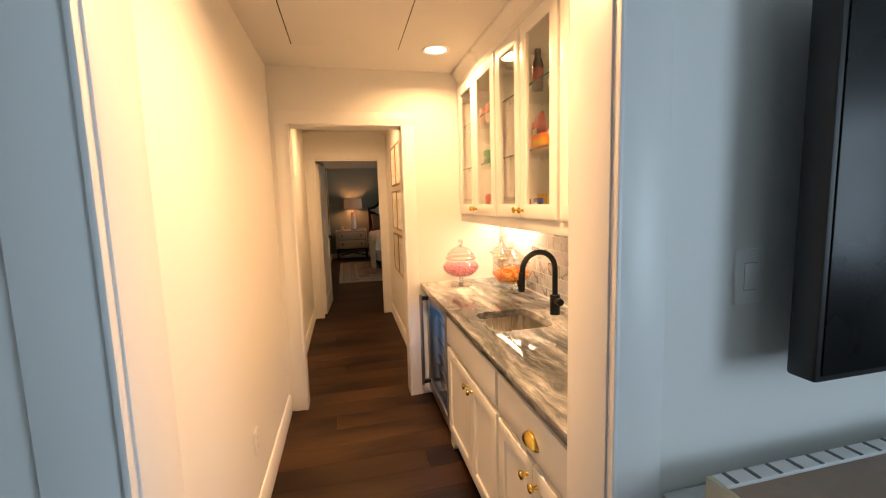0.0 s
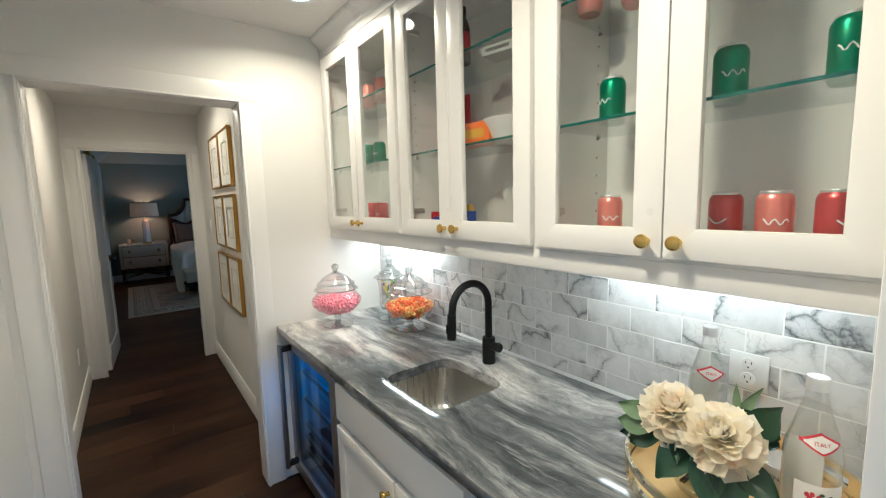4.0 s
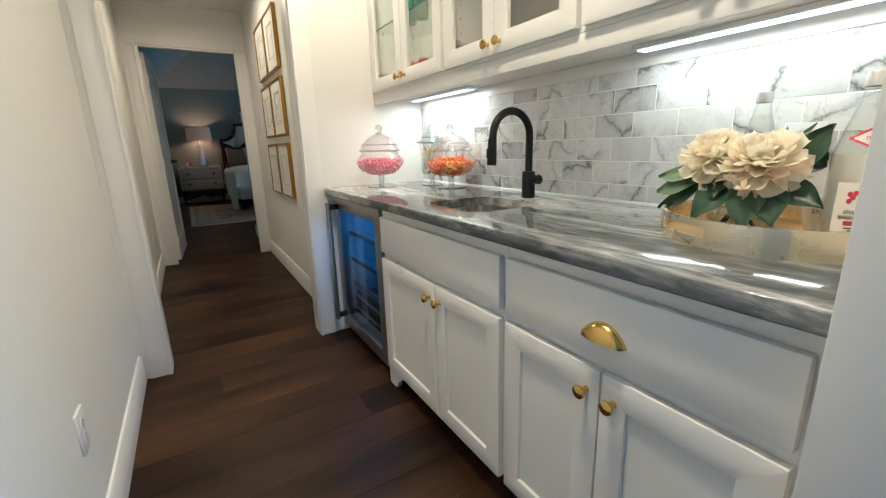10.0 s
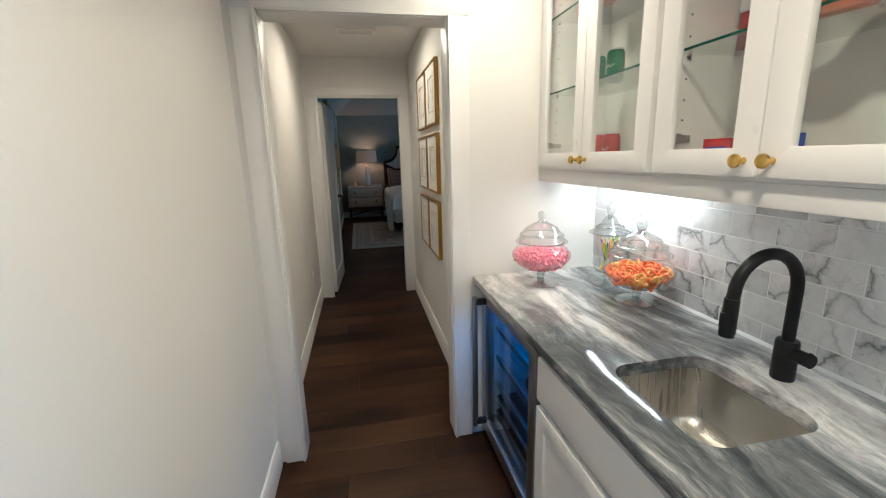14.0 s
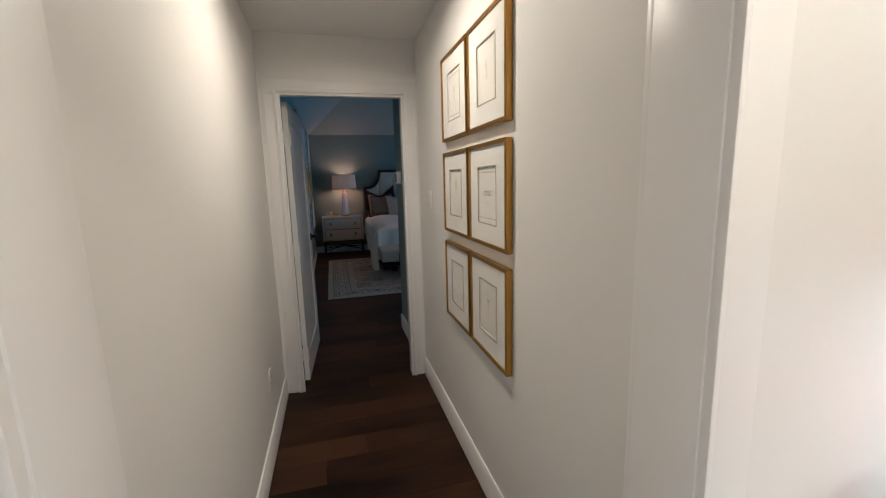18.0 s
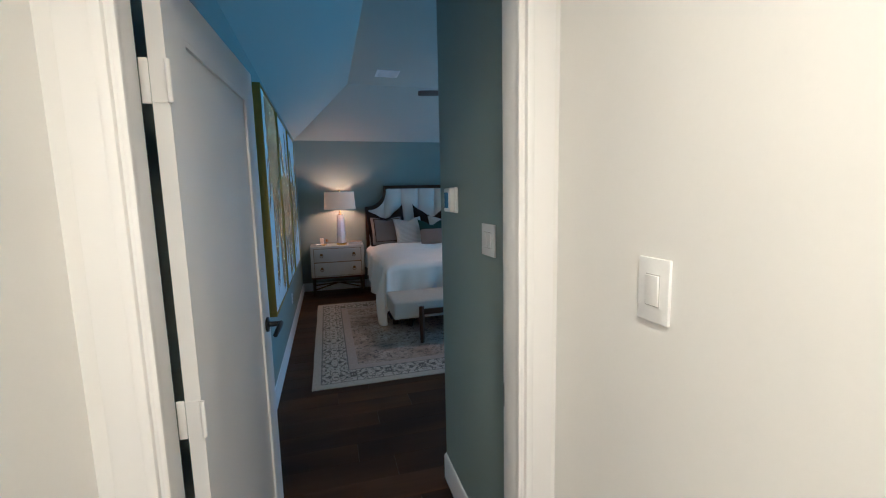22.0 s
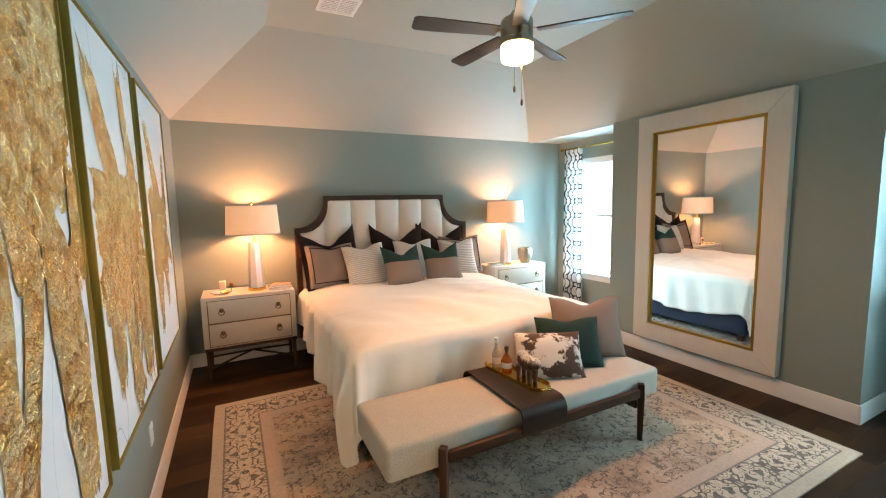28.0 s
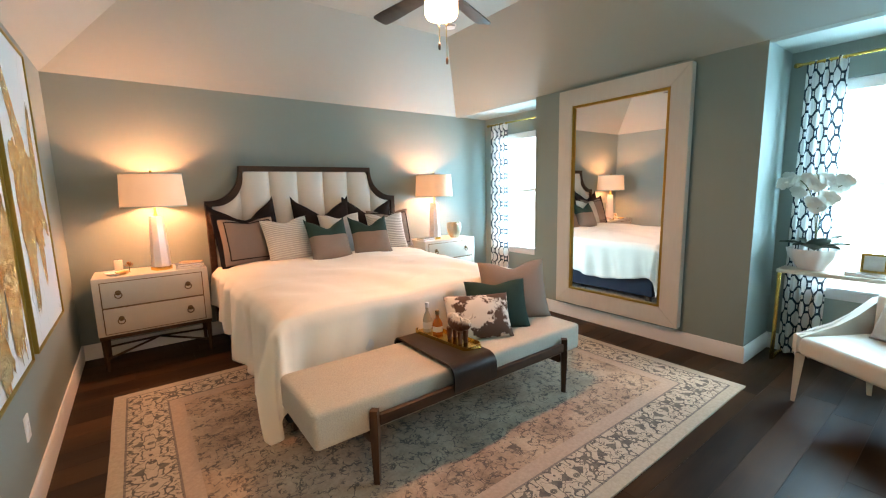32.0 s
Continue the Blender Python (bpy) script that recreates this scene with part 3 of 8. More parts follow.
def petal_mat():
    """Thin cream petals that let light through, blushing here and there."""
    m = bpy.data.materials.new("blush_petal")
    m.use_nodes = True
    nt = m.node_tree
    nt.nodes.clear()
    out = nt.nodes.new("ShaderNodeOutputMaterial")
    dif, tra, mix = (nt.nodes.new(k) for k in ("ShaderNodeBsdfDiffuse", "ShaderNodeBsdfTranslucent", "ShaderNodeMixShader"))
    n = texnode(nt, "ShaderNodeTexNoise", mapped(nt), Scale=26.0, Detail=3.0)
    col = ramp(nt, n.outputs["Fac"], [(0.40, (0.97, 0.93, 0.80)), (0.60, (0.97, 0.90, 0.74)), (0.76, (0.95, 0.74, 0.60))])
    for s in (dif, tra):
        nt.links.new(col, s.inputs[0])
    mix.inputs[0].default_value = 0.55
    nt.links.new(dif.outputs[0], mix.inputs[1])
    nt.links.new(tra.outputs[0], mix.inputs[2])
    nt.links.new(mix.outputs[0], out.inputs[0])
    return m


M_PETAL = petal_mat()
M_ORCHID = mat("white_orchid_petal", (0.80, 0.80, 0.74), 0.55, vary=0.05, scale=25, bump=0.05)
M_STEM = mat("plant_stem", (0.09, 0.11, 0.04), 0.5, vary=0.2)


# ---- builders ----
BASE = {}


def box(bm, x0, y0, z0, x1, y1, z1, bev=0.0, seg=2):
    vs = [bm.verts.new((x, y, z)) for x in (x0, x1) for y in (y0, y1) for z in (z0, z1)]
    fs = [bm.faces.new([vs[i] for i in q]) for q in ((0, 1, 3, 2), (4, 6, 7, 5), (0, 4, 5, 1), (2, 3, 7, 6), (0, 2, 6, 4), (1, 5, 7, 3))]
    if bev:
        edges = {e for f in fs for e in f.edges}
        bmesh.ops.bevel(bm, geom=list(edges), offset=bev, segments=seg, profile=0.5, affect="EDGES")
    return vs


def lathe(bm, prof, n=32, c=(0, 0, 0), m=None, wave=None):
    """Turn a profile of (radius, height) round the upright axis through c. Ends of radius 0 close it."""
    rings = []
    for r, z in prof:
        if r < 1e-6:
            rings.append([bm.verts.new((0, 0, z))])
        else:
            ring = []
            for i in range(n):
                a = 2 * math.pi * i / n
                k = r * (1 + (wave(a, z) if wave else 0))
                ring.append(bm.verts.new((k * math.cos(a), k * math.sin(a), z)))
            rings.append(ring)
    for p, q in zip(rings, rings[1:]):
        for i in range(n):
            j = (i + 1) % n
            if len(p) == 1 and len(q) == 1:
                continue
            if len(p) == 1:
                bm.faces.new((p[0], q[i], q[j]))
            elif len(q) == 1:
                bm.faces.new((p[i], p[j], q[0]))
            else:
                bm.faces.new((p[i], p[j], q[j], q[i]))
    mm = Matrix.Translation(c) @ (m or Matrix())
    for v in (v for ring in rings for v in ring):
        v.co = mm @ v.co


def tube(bm, pts, r, n=10, caps=True):
    pts = [Vector(p) for p in pts]
    rad = r if isinstance(r, (list, tuple)) else [r] * len(pts)
    up, rings = None, []
    for i, p in enumerate(pts):
        d = (pts[min(i + 1, len(pts) - 1)] - pts[max(i - 1, 0)]).normalized()
        if up is None:
            up = Vector((0, 0, 1)) if abs(d.z) < 0.9 else Vector((1, 0, 0))
        s = d.cross(up).normalized()
        up = s.cross(d)
        rings.append([bm.verts.new(p + rad[i] * (math.cos(2 * math.pi * k / n) * s + math.sin(2 * math.pi * k / n) * up)) for k in range(n)])
    for a, b in zip(rings, rings[1:]):
        for k in range(n):
            bm.faces.new((a[k], a[(k + 1) % n], b[(k + 1) % n], b[k]))
    if caps:
        bm.faces.new(rings[0][::-1])
        bm.faces.new(rings[-1])


def prism(bm, pts, axis, a, b, bev=0.0):
    """Extrude a flat outline along x, y or z from a to b."""
    def at(p, h):
        return {"x": (h, p[0], p[1]), "y": (p[0], h, p[1]), "z": (p[0], p[1], h)}[axis]
    lo, hi = [bm.verts.new(at(p, a)) for p in pts], [bm.verts.new(at(p, b)) for p in pts]
    n = len(pts)
    fs = [bm.faces.new(lo[::-1]), bm.faces.new(hi)]
    fs += [bm.faces.new((lo[i], lo[(i + 1) % n], hi[(i + 1) % n], hi[i])) for i in range(n)]
    if bev:
        bmesh.ops.recalc_face_normals(bm, faces=fs)
        edges = {e for f in fs[:2] for e in f.edges}
        bmesh.ops.bevel(bm, geom=list(edges), offset=bev, segments=2, profile=0.5, affect="EDGES")


def ring_plate(bm, outer, inner, axis, a, b):
    """A flat plate with a hole: two outlines of equal count, extruded from a to b."""
    def at(p, h):
        return {"x": (h, p[0], p[1]), "y": (p[0], h, p[1]), "z": (p[0], p[1], h)}[axis]
    n = len(outer)
    o0, o1, i0, i1 = ([bm.verts.new(at(p, h)) for p in ps] for ps, h in ((outer, a), (outer, b), (inner, a), (inner, b)))
    for k in range(n):
        j = (k + 1) % n
        for q in ((o0[k], o0[j], i0[j], i0[k]), (o1[k], i1[k], i1[j], o1[j]), (o0[k], o1[k], o1[j], o0[j]), (i0[k], i0[j], i1[j], i1[k])):
            bm.faces.new(q)


def rect_frame(bm, axis, a, b, u0, v0, u1, v1, w, miter=True):
    ring_plate(bm, [(u0, v0), (u1, v0), (u1, v1), (u0, v1)], [(u0 + w, v0 + w), (u1 - w, v0 + w), (u1 - w, v1 - w), (u0 + w, v1 - w)], axis, a, b)


def mesh_of(name, bm, material, sharp=35):
    bmesh.ops.recalc_face_normals(bm, faces=bm.faces[:])
    me = bpy.data.meshes.new(name)
    bm.to_mesh(me)
    bm.free()
    me.polygons.foreach_set("use_smooth", [True] * len(me.polygons))
    me.set_sharp_from_angle(angle=radians(sharp))
    if material:
        me.materials.append(material)
    return me


def thing(name, base, label, category, group="", kind=""):
    ob = new(name)
    ob.location = base
    ob.empty_display_size = 0.1
    BASE[ob] = Vector(base)
    return tagged(ob, label, category, group, kind)


def part(name, bm, material, parent, label="", sharp=35):
    """Link a bmesh, built in world places, as one mesh under a thing or a part."""
    off = BASE[parent]
    for v in bm.verts:
        v.co -= off
    ob = new(name, mesh_of(name, bm, material, sharp))
    ob.parent = parent
    BASE[ob] = off
    return tagged(ob, label)


def solo(name, bm, material, label="", category="", group="", kind="", sharp=35):
    """A thing of one mesh, its origin at the middle of its base."""
    lo = Vector([min(v.co[i] for v in bm.verts) for i in range(3)])
    hi = Vector([max(v.co[i] for v in bm.verts) for i in range(3)])
    base = Vector(((lo.x + hi.x) / 2, (lo.y + hi.y) / 2, lo.z))
    for v in bm.verts:
        v.co -= base
    ob = new(name, mesh_of(name, bm, material, sharp))
    ob.location = base
    BASE[ob] = base
    return tagged(ob, label, category, group, kind)


def structure(name, boxes, material, bev=0.0, label=""):
    bm = bmesh.new()
    for bx in boxes:
        box(bm, *bx, bev=bev)
    ob = new(name, mesh_of(name, bm, material))
    BASE[ob] = Vector((0, 0, 0))
    return tagged(ob, label, kind="structure")


def one_box(name, parent, dims, material, bev=0.002, label="", seg=2):
    bm = bmesh.new()
    box(bm, *dims, bev=bev, seg=seg)
    return part(name, bm, material, parent, label)


def arc(cx, cy, r, a0, a1, n):
    return [(cx + r * math.cos(radians(a0 + (a1 - a0) * i / n)), cy + r * math.sin(radians(a0 + (a1 - a0) * i / n))) for i in range(n + 1)]


def round_rect(x0, y0, x1, y1, r, n=8):
    return arc(x1 - r, y1 - r, r, 0, 90, n) + arc(x0 + r, y1 - r, r, 90, 180, n) + arc(x0 + r, y0 + r, r, 180, 270, n) + arc(x1 - r, y0 + r, r, 270, 360, n)


# ---- plan: x across the hall, y along the walk ----
XL, XH, XT = -0.445, 0.588, 1.22            # hall's left wall, hall's right wall, tiled wall
Y0, Y1, YE, YE2, YD, YD2 = 0.699, 0.831, 3.075, 3.195, 5.60, 5.72
BL, BG, BR, BW, BB, BS = -0.42, 0.588, 3.93, 4.50, 11.83, 6.70   # bedroom: left, green stub, right, window wall, back, south
CH, CB, CF = 2.44, 2.485, 3.187            # hall ceiling, bedroom wall top, bedroom flat ceiling
DX0, DX1, DT = -0.350, 0.498, 2.090          # bedroom doorway: sides and head

structure("wall_living", [(-3.2, Y0, 0, -0.31, Y1, 2.75), (0.513, Y0, 0, 3.2, Y1, 2.75), (-0.31, Y0, 2.06, 0.513, Y1, 2.75)], M_WALL, label="white painted wall between living room and pantry")
structure("wall_left", [(XL - 0.12, Y1, 0, XL, YD, CH)], M_WALL, label="long white painted hall wall")
structure("wall_tiled", [(XT, Y1, 0, XT + 0.12, YE, CH)], M_WALL, label="white wall behind the cabinets")
structure("wall_pantry_end", [(XL, YE, 0, -0.33, YE2, CH), (0.460, YE, 0, XT + 0.12, YE2, CH), (-0.33, YE, 2.06, 0.460, YE2, CH)], M_WALL, label="white wall with a cased opening into the hall")
structure("wall_right", [(XH, YE2, 0, XH + 0.12, YD, CH)], M_WALL, label="white hall wall hung with six framed prints")
structure("wall_hall_end", [(XL - 0.12, YD, 0, DX0, YD2, 3.3), (DX1, YD, 0, XH + 0.3, YD2, 3.3), (DX0, YD, DT, DX1, YD2, 3.3)], M_WALL, label="white wall with the bedroom doorway")
structure("ceiling_hall", [(XL - 0.12, Y1, CH, XT + 0.12, YD, CH + 0.1)], M_CEIL, label="white hall ceiling")
structure("wall_bedroom_left", [(BL - 0.12, YD2, 0, BL, BB, CB + 0.02)], M_GREEN, label="sage green bedroom wall")
structure("wall_bedroom_back", [(BL - 0.12, BB, 0, BW + 0.12, BB + 0.12, CB + 0.02)], M_GREEN, label="sage green wall behind the bed")
structure("wall_bedroom_entry", [(BG, YD2 + 0.003, 0, BG + 0.12, BS, 3.25)], M_GREEN, label="sage green wall beside the bedroom door")
structure("wall_bedroom_south", [(BG + 0.12, BS - 0.12, 0, BW + 0.12, BS, 3.25)], M_GREEN, label="sage green bedroom wall")
structure("wall_bedroom_right", [(BR, 8.16, 0, BW, 10.35, CB + 0.02)], M_GREEN, label="sage green wall between two window bays")
W1, W2, WZ = (10.66, 11.50), (7.00, 7.90), (0.62, 2.22)
structure("wall_window", [(BW, BS, 0, BW + 0.12, W2[0], CB + 0.02), (BW, W2[1], 0, BW + 0.12, W1[0], CB + 0.02), (BW, W1[1], 0, BW + 0.12, BB, CB + 0.02),
                          *[(BW, w[0], 0, BW + 0.12, w[1], WZ[0]) for w in (W1, W2)], *[(BW, w[0], WZ[1], BW + 0.12, w[1], CB + 0.02) for w in (W1, W2)]], M_GREEN,
          label="sage green window wall of the bays")
structure("ceiling_bay", [(BR - 0.002, 10.35, CB, BW, BB, CB + 0.1), (BR - 0.002, BS, CB, BW, 8.16, CB + 0.1)], M_SLOPE, label="flat pale ceiling of the window bays")


def bedroom_ceiling():
    bm = bmesh.new()
    xl, xr, yb, ys = 0.42, 3.17, 11.02, YD2
    p = {k: bm.verts.new(c) for k, c in dict(a=(BL - 0.02, ys, CB - 0.017), b=(BL - 0.02, BB + 0.02, CB - 0.017), c=(BR + 0.02, BB + 0.02, CB - 0.017), d=(BR + 0.02, BS - 0.1, CB - 0.017),
                                             e=(xl, ys, CF), f=(xl, yb, CF), g=(xr, yb, CF), h=(xr, BS - 0.1, CF), i=(xl + 1.5, ys, CF), j=(xl + 1.5, BS - 0.1, CF)).items()}
    for q in ("abfe", "bcgf", "cdhg", "fghj", "efji"):
        bm.faces.new([p[k] for k in q])
    ex = bmesh.ops.extrude_face_region(bm, geom=bm.faces[:])
    for v in ex["geom"]:
        if isinstance(v, bmesh.types.BMVert):
            v.co.z += 0.08
    ob = new("ceiling_bedroom", mesh_of("ceiling_bedroom", bm, M_SLOPE, 20))
    tagged(ob, "pale sage tray ceiling with sloped sides", kind="structure")


bedroom_ceiling()
# unseen living room shell behind the first steps, opened for the assumed window
structure("wall_living_side", [(-3.32, -4.6, 0, -3.2, Y1, 2.85), (3.2, -4.6, 0, 3.32, -3.5, 2.85), (3.2, -1.7, 0, 3.32, Y1, 2.85), (3.2, -3.5, 0, 3.32, -1.7, 0.5), (3.2, -3.5, 2.5, 3.32, -1.7, 2.85)], M_WALL, label="unseen white living room side walls with an opening for daylight")
structure("wall_living_back", [(-3.32, -4.72, 0, 3.32, -4.6, 2.85)], M_WALL, label="unseen white living room wall added behind the start")
structure("ceiling_living", [(-3.2, -4.6, 2.75, 3.2, Y0, 2.85)], M_CEIL, label="unseen white living room ceiling, added to close the room")


def ground():
    bm = bmesh.new()
    box(bm, -400, -400, -0.40, 400, 400, -0.35)
    ob = new("ground", mesh_of("ground", bm, mat("lawn", (0.10, 0.13, 0.06), 0.9, vary=0.3, scale=0.5, bump=0.4)))
    tagged(ob, "open lawn outside the house", kind="structure")


ground()
floor = structure("floor", [(-3.32, -4.72, -0.2, 4.62, 11.95, -0.015)], M_SUB, label="dark walnut plank floor, planks laid across the hall")


# ---- trim ----
def baseboard(x0, y0, x1, y1, side, h=0.14, t=0.014):
    """A run of baseboard on a wall face, standing out to the given side."""
    bm = bmesh.new()
    if abs(x1 - x0) < 1e-6:
        pr = [(x0, 0), (x0 + side * t, 0), (x0 + side * t, h - 0.012), (x0 + side * t * 0.5, h), (x0, h)]
        prism(bm, pr, "y", y0, y1)
    else:
        pr = [(y0, 0), (y0 + side * t, 0), (y0 + side * t, h - 0.012), (y0 + side * t * 0.5, h), (y0, h)]
        prism(bm, pr, "x", x0, x1)
    ob = new("baseboard", mesh_of("baseboard", bm, M_TRIM))
    tagged(ob, "white painted baseboard", kind="structure")


baseboard(XL, Y1, XL, YE - 0.02, 1)
baseboard(XL, YE2 + 0.02, XL, YD - 0.02, 1)
baseboard(XH, YE2 + 0.02, XH, YD - 0.02, -1)
baseboard(BL, YD2 + 0.02, BL, BB, 1)
baseboard(BL + 0.014, BB, BW, BB, -1)
baseboard(BG, YD2 + 0.02, BG, BS, -1)
baseboard(BG, BS, BW, BS, 1)
baseboard(BR, 8.16, BR, 10.35, -1)
baseboard(BR - 0.014, 8.16, BW, 8.16, -1)
baseboard(BW, BS + 0.014, BW, 8.146, -1)
baseboard(BW, 10.35, BW, BB - 0.014, -1)
baseboard(0.64, Y0, 3.2, Y0, -1)
baseboard(-3.2, Y0, -0.43, Y0, -1)


def casing(name, x0, x1, top, y, side, w, label, t=0.013, band=False):
    """Flat door casing with a raised inner bead on one face of a wall."""
    th = tagged(new(name), label, kind="structure")
    BASE[th] = Vector((0, 0, 0))
    ya, yb = sorted((y, y + side * t))
    yc, yd = sorted((y, y + side * (t + 0.010)))
    ye, yf = sorted((y + side * 0.002, y + side * (t + 0.004)))
    pieces = [("casing_leg", (x0 - w, ya, 0, x0, yb, top)), ("casing_leg", (x1, ya, 0, x1 + w, yb, top)), ("casing_head", (x0 - w, ya, top + 0.001, x1 + w, yb, top + w)),
              ("casing_bead", (x0 - 0.002, yc, 0, x0 + 0.008, yd, top + 0.002)), ("casing_bead", (x1 - 0.008, yc, 0, x1 + 0.002, yd, top + 0.002)), ("casing_bead", (x0 + 0.009, yc, top - 0.008, x1 - 0.009, yd, top + 0.002))]
    if band:
        yg, yh = sorted((y + side * 0.002, y + side * (t + 0.014)))
        pieces += [("back_band", (x0 - 0.030, yg, 0, x0 - 0.012, yh, top + 0.030)), ("back_band", (x1 + 0.012, yg, 0, x1 + 0.030, yh, top + 0.030)), ("back_band", (x0 - 0.0115, yg, top + 0.012, x1 + 0.0115, yh, top + 0.030)),
                   ("casing_bead", (x0 - 0.036, ye, 0, x0 - 0.0305, yf, top + 0.036)), ("casing_bead", (x1 + 0.0305, ye, 0, x1 + 0.036, yf, top + 0.036)), ("casing_bead", (x0 - 0.030, ye, top + 0.0305, x1 + 0.030, yf, top + 0.036))]
    for nm, d in pieces:
        one_box(nm, th, d, M_TRIM, 0.002)
    return th


def lining(name, x0, x1, top, y0, y1, label, t=0.012):
    th = tagged(new(name), label, kind="structure")
    BASE[th] = Vector((0, 0, 0))
    for d in ((x0 - 0.004, y0 - 0.006, 0, x0 + t, y1 + 0.006, top), (x1 - t, y0 - 0.006, 0, x1 + 0.004, y1 + 0.006, top), (x0 + t, y0 - 0.006, top - t, x1 - t, y1 + 0.006, top + 0.004)):
        one_box("jamb", th, d, M_TRIM, 0.002)
    return th


casing("trim_pantry_opening", -0.33, 0.460, 2.06, YE, -1, 0.085, "white flat casing round the opening to the hall", t=0.012)
casing("trim_pantry_opening_hall_side", -0.33, 0.460, 2.06, YE2, 1, 0.085, "white flat casing round the opening")
lining("jamb_pantry_opening", -0.33, 0.460, 2.06, YE, YE2, "white jamb of the opening")
casing("trim_bedroom_door", -0.322, 0.480, 2.066, YD, -1, 0.092, "white flat casing with an inner bead round the bedroom door", t=0.008, band=True)
door_jamb = lining("jamb_bedroom_door", DX0, DX1, DT, YD, YD2, "white jamb of the bedroom door", t=0.005)
for d in ((DX0 + 0.0052, YD - 0.005, 0, DX0 + 0.028, 5.680, DT - 0.006), (DX1 - 0.023, YD - 0.005, 0, DX1 - 0.0052, 5.680, DT - 0.006), (DX0 + 0.0282, YD - 0.005, DT - 0.024, DX1 - 0.0232, 5.680, DT - 0.0055)):
    one_box("door_stop", door_jamb, d, M_TRIM, 0.002)
one_box("strike_plate", door_jamb, (DX1 - 0.0066, 5.690, 0.93, DX1 - 0.0048, 5.720, 1.00), M_BLACK, 0.0004, "black strike plate")
lining("jamb_living_opening", -0.31, 0.513, 2.06, Y0, Y1, "white jamb of the pantry opening")
casing("trim_living_opening", -0.31, 0.513, 2.06, Y0, -1, 0.11, "white flat casing round the pantry opening", t=0.016)


# ---- pantry: lower cabinets, cooler, counter ----
def knob(bm, x, y, z, side=-1, r=0.016):
    """Round cabinet knob on a stem, standing out along x."""
    m = pose(0, 0, 0, 0, 90 * side, 0)
    lathe(bm, [(0, -0.001), (0.008, 0), (0.006, 0.008), (0.005, 0.016), (r * 0.8, 0.018), (r, 0.023), (r * 0.92, 0.028), (r * 0.5, 0.031), (0, 0.032)], 20, (x, y, z), m)


def shaker_door(parent, x, y0, y1, z0, z1, w=0.06, glazed=False, label=""):
    """A framed cabinet door facing -x, its face at x; a recessed panel or a glass pane in it."""
    bm = bmesh.new()
    t = 0.02
    ring_plate(bm, [(y0, z0), (y1, z0), (y1, z1), (y0, z1)], [(y0 + w, z0 + w), (y1 - w, z0 + w), (y1 - w, z1 - w), (y0 + w, z1 - w)], "x", x, x + t)
    bmesh.ops.bevel(bm, geom=[e for e in bm.edges if e.calc_length() > 0.03], offset=0.0018, segments=2, profile=0.5, affect="EDGES")
    d = part("door", bm, M_CAB, parent, label)
    bm = bmesh.new()
    if glazed:
        box(bm, x + 0.008, y0 + w - 0.005, z0 + w - 0.005, x + 0.011, y1 - w + 0.005, z1 - w + 0.005)
        p = part("pane", bm, M_PANE, d, "clear glass pane")
        p.visible_shadow = False
    else:
        box(bm, x + 0.010, y0 + w - 0.004, z0 + w - 0.004, x + 0.018, y1 - w + 0.004, z1 - w + 0.004)
        part("panel", bm, M_CAB, d)
    return d


def add_knob(parent, x, y, z):
    bm = bmesh.new()
    knob(bm, x, y, z)
    part("knob", bm, M_BRASS, parent, "round brass knob")


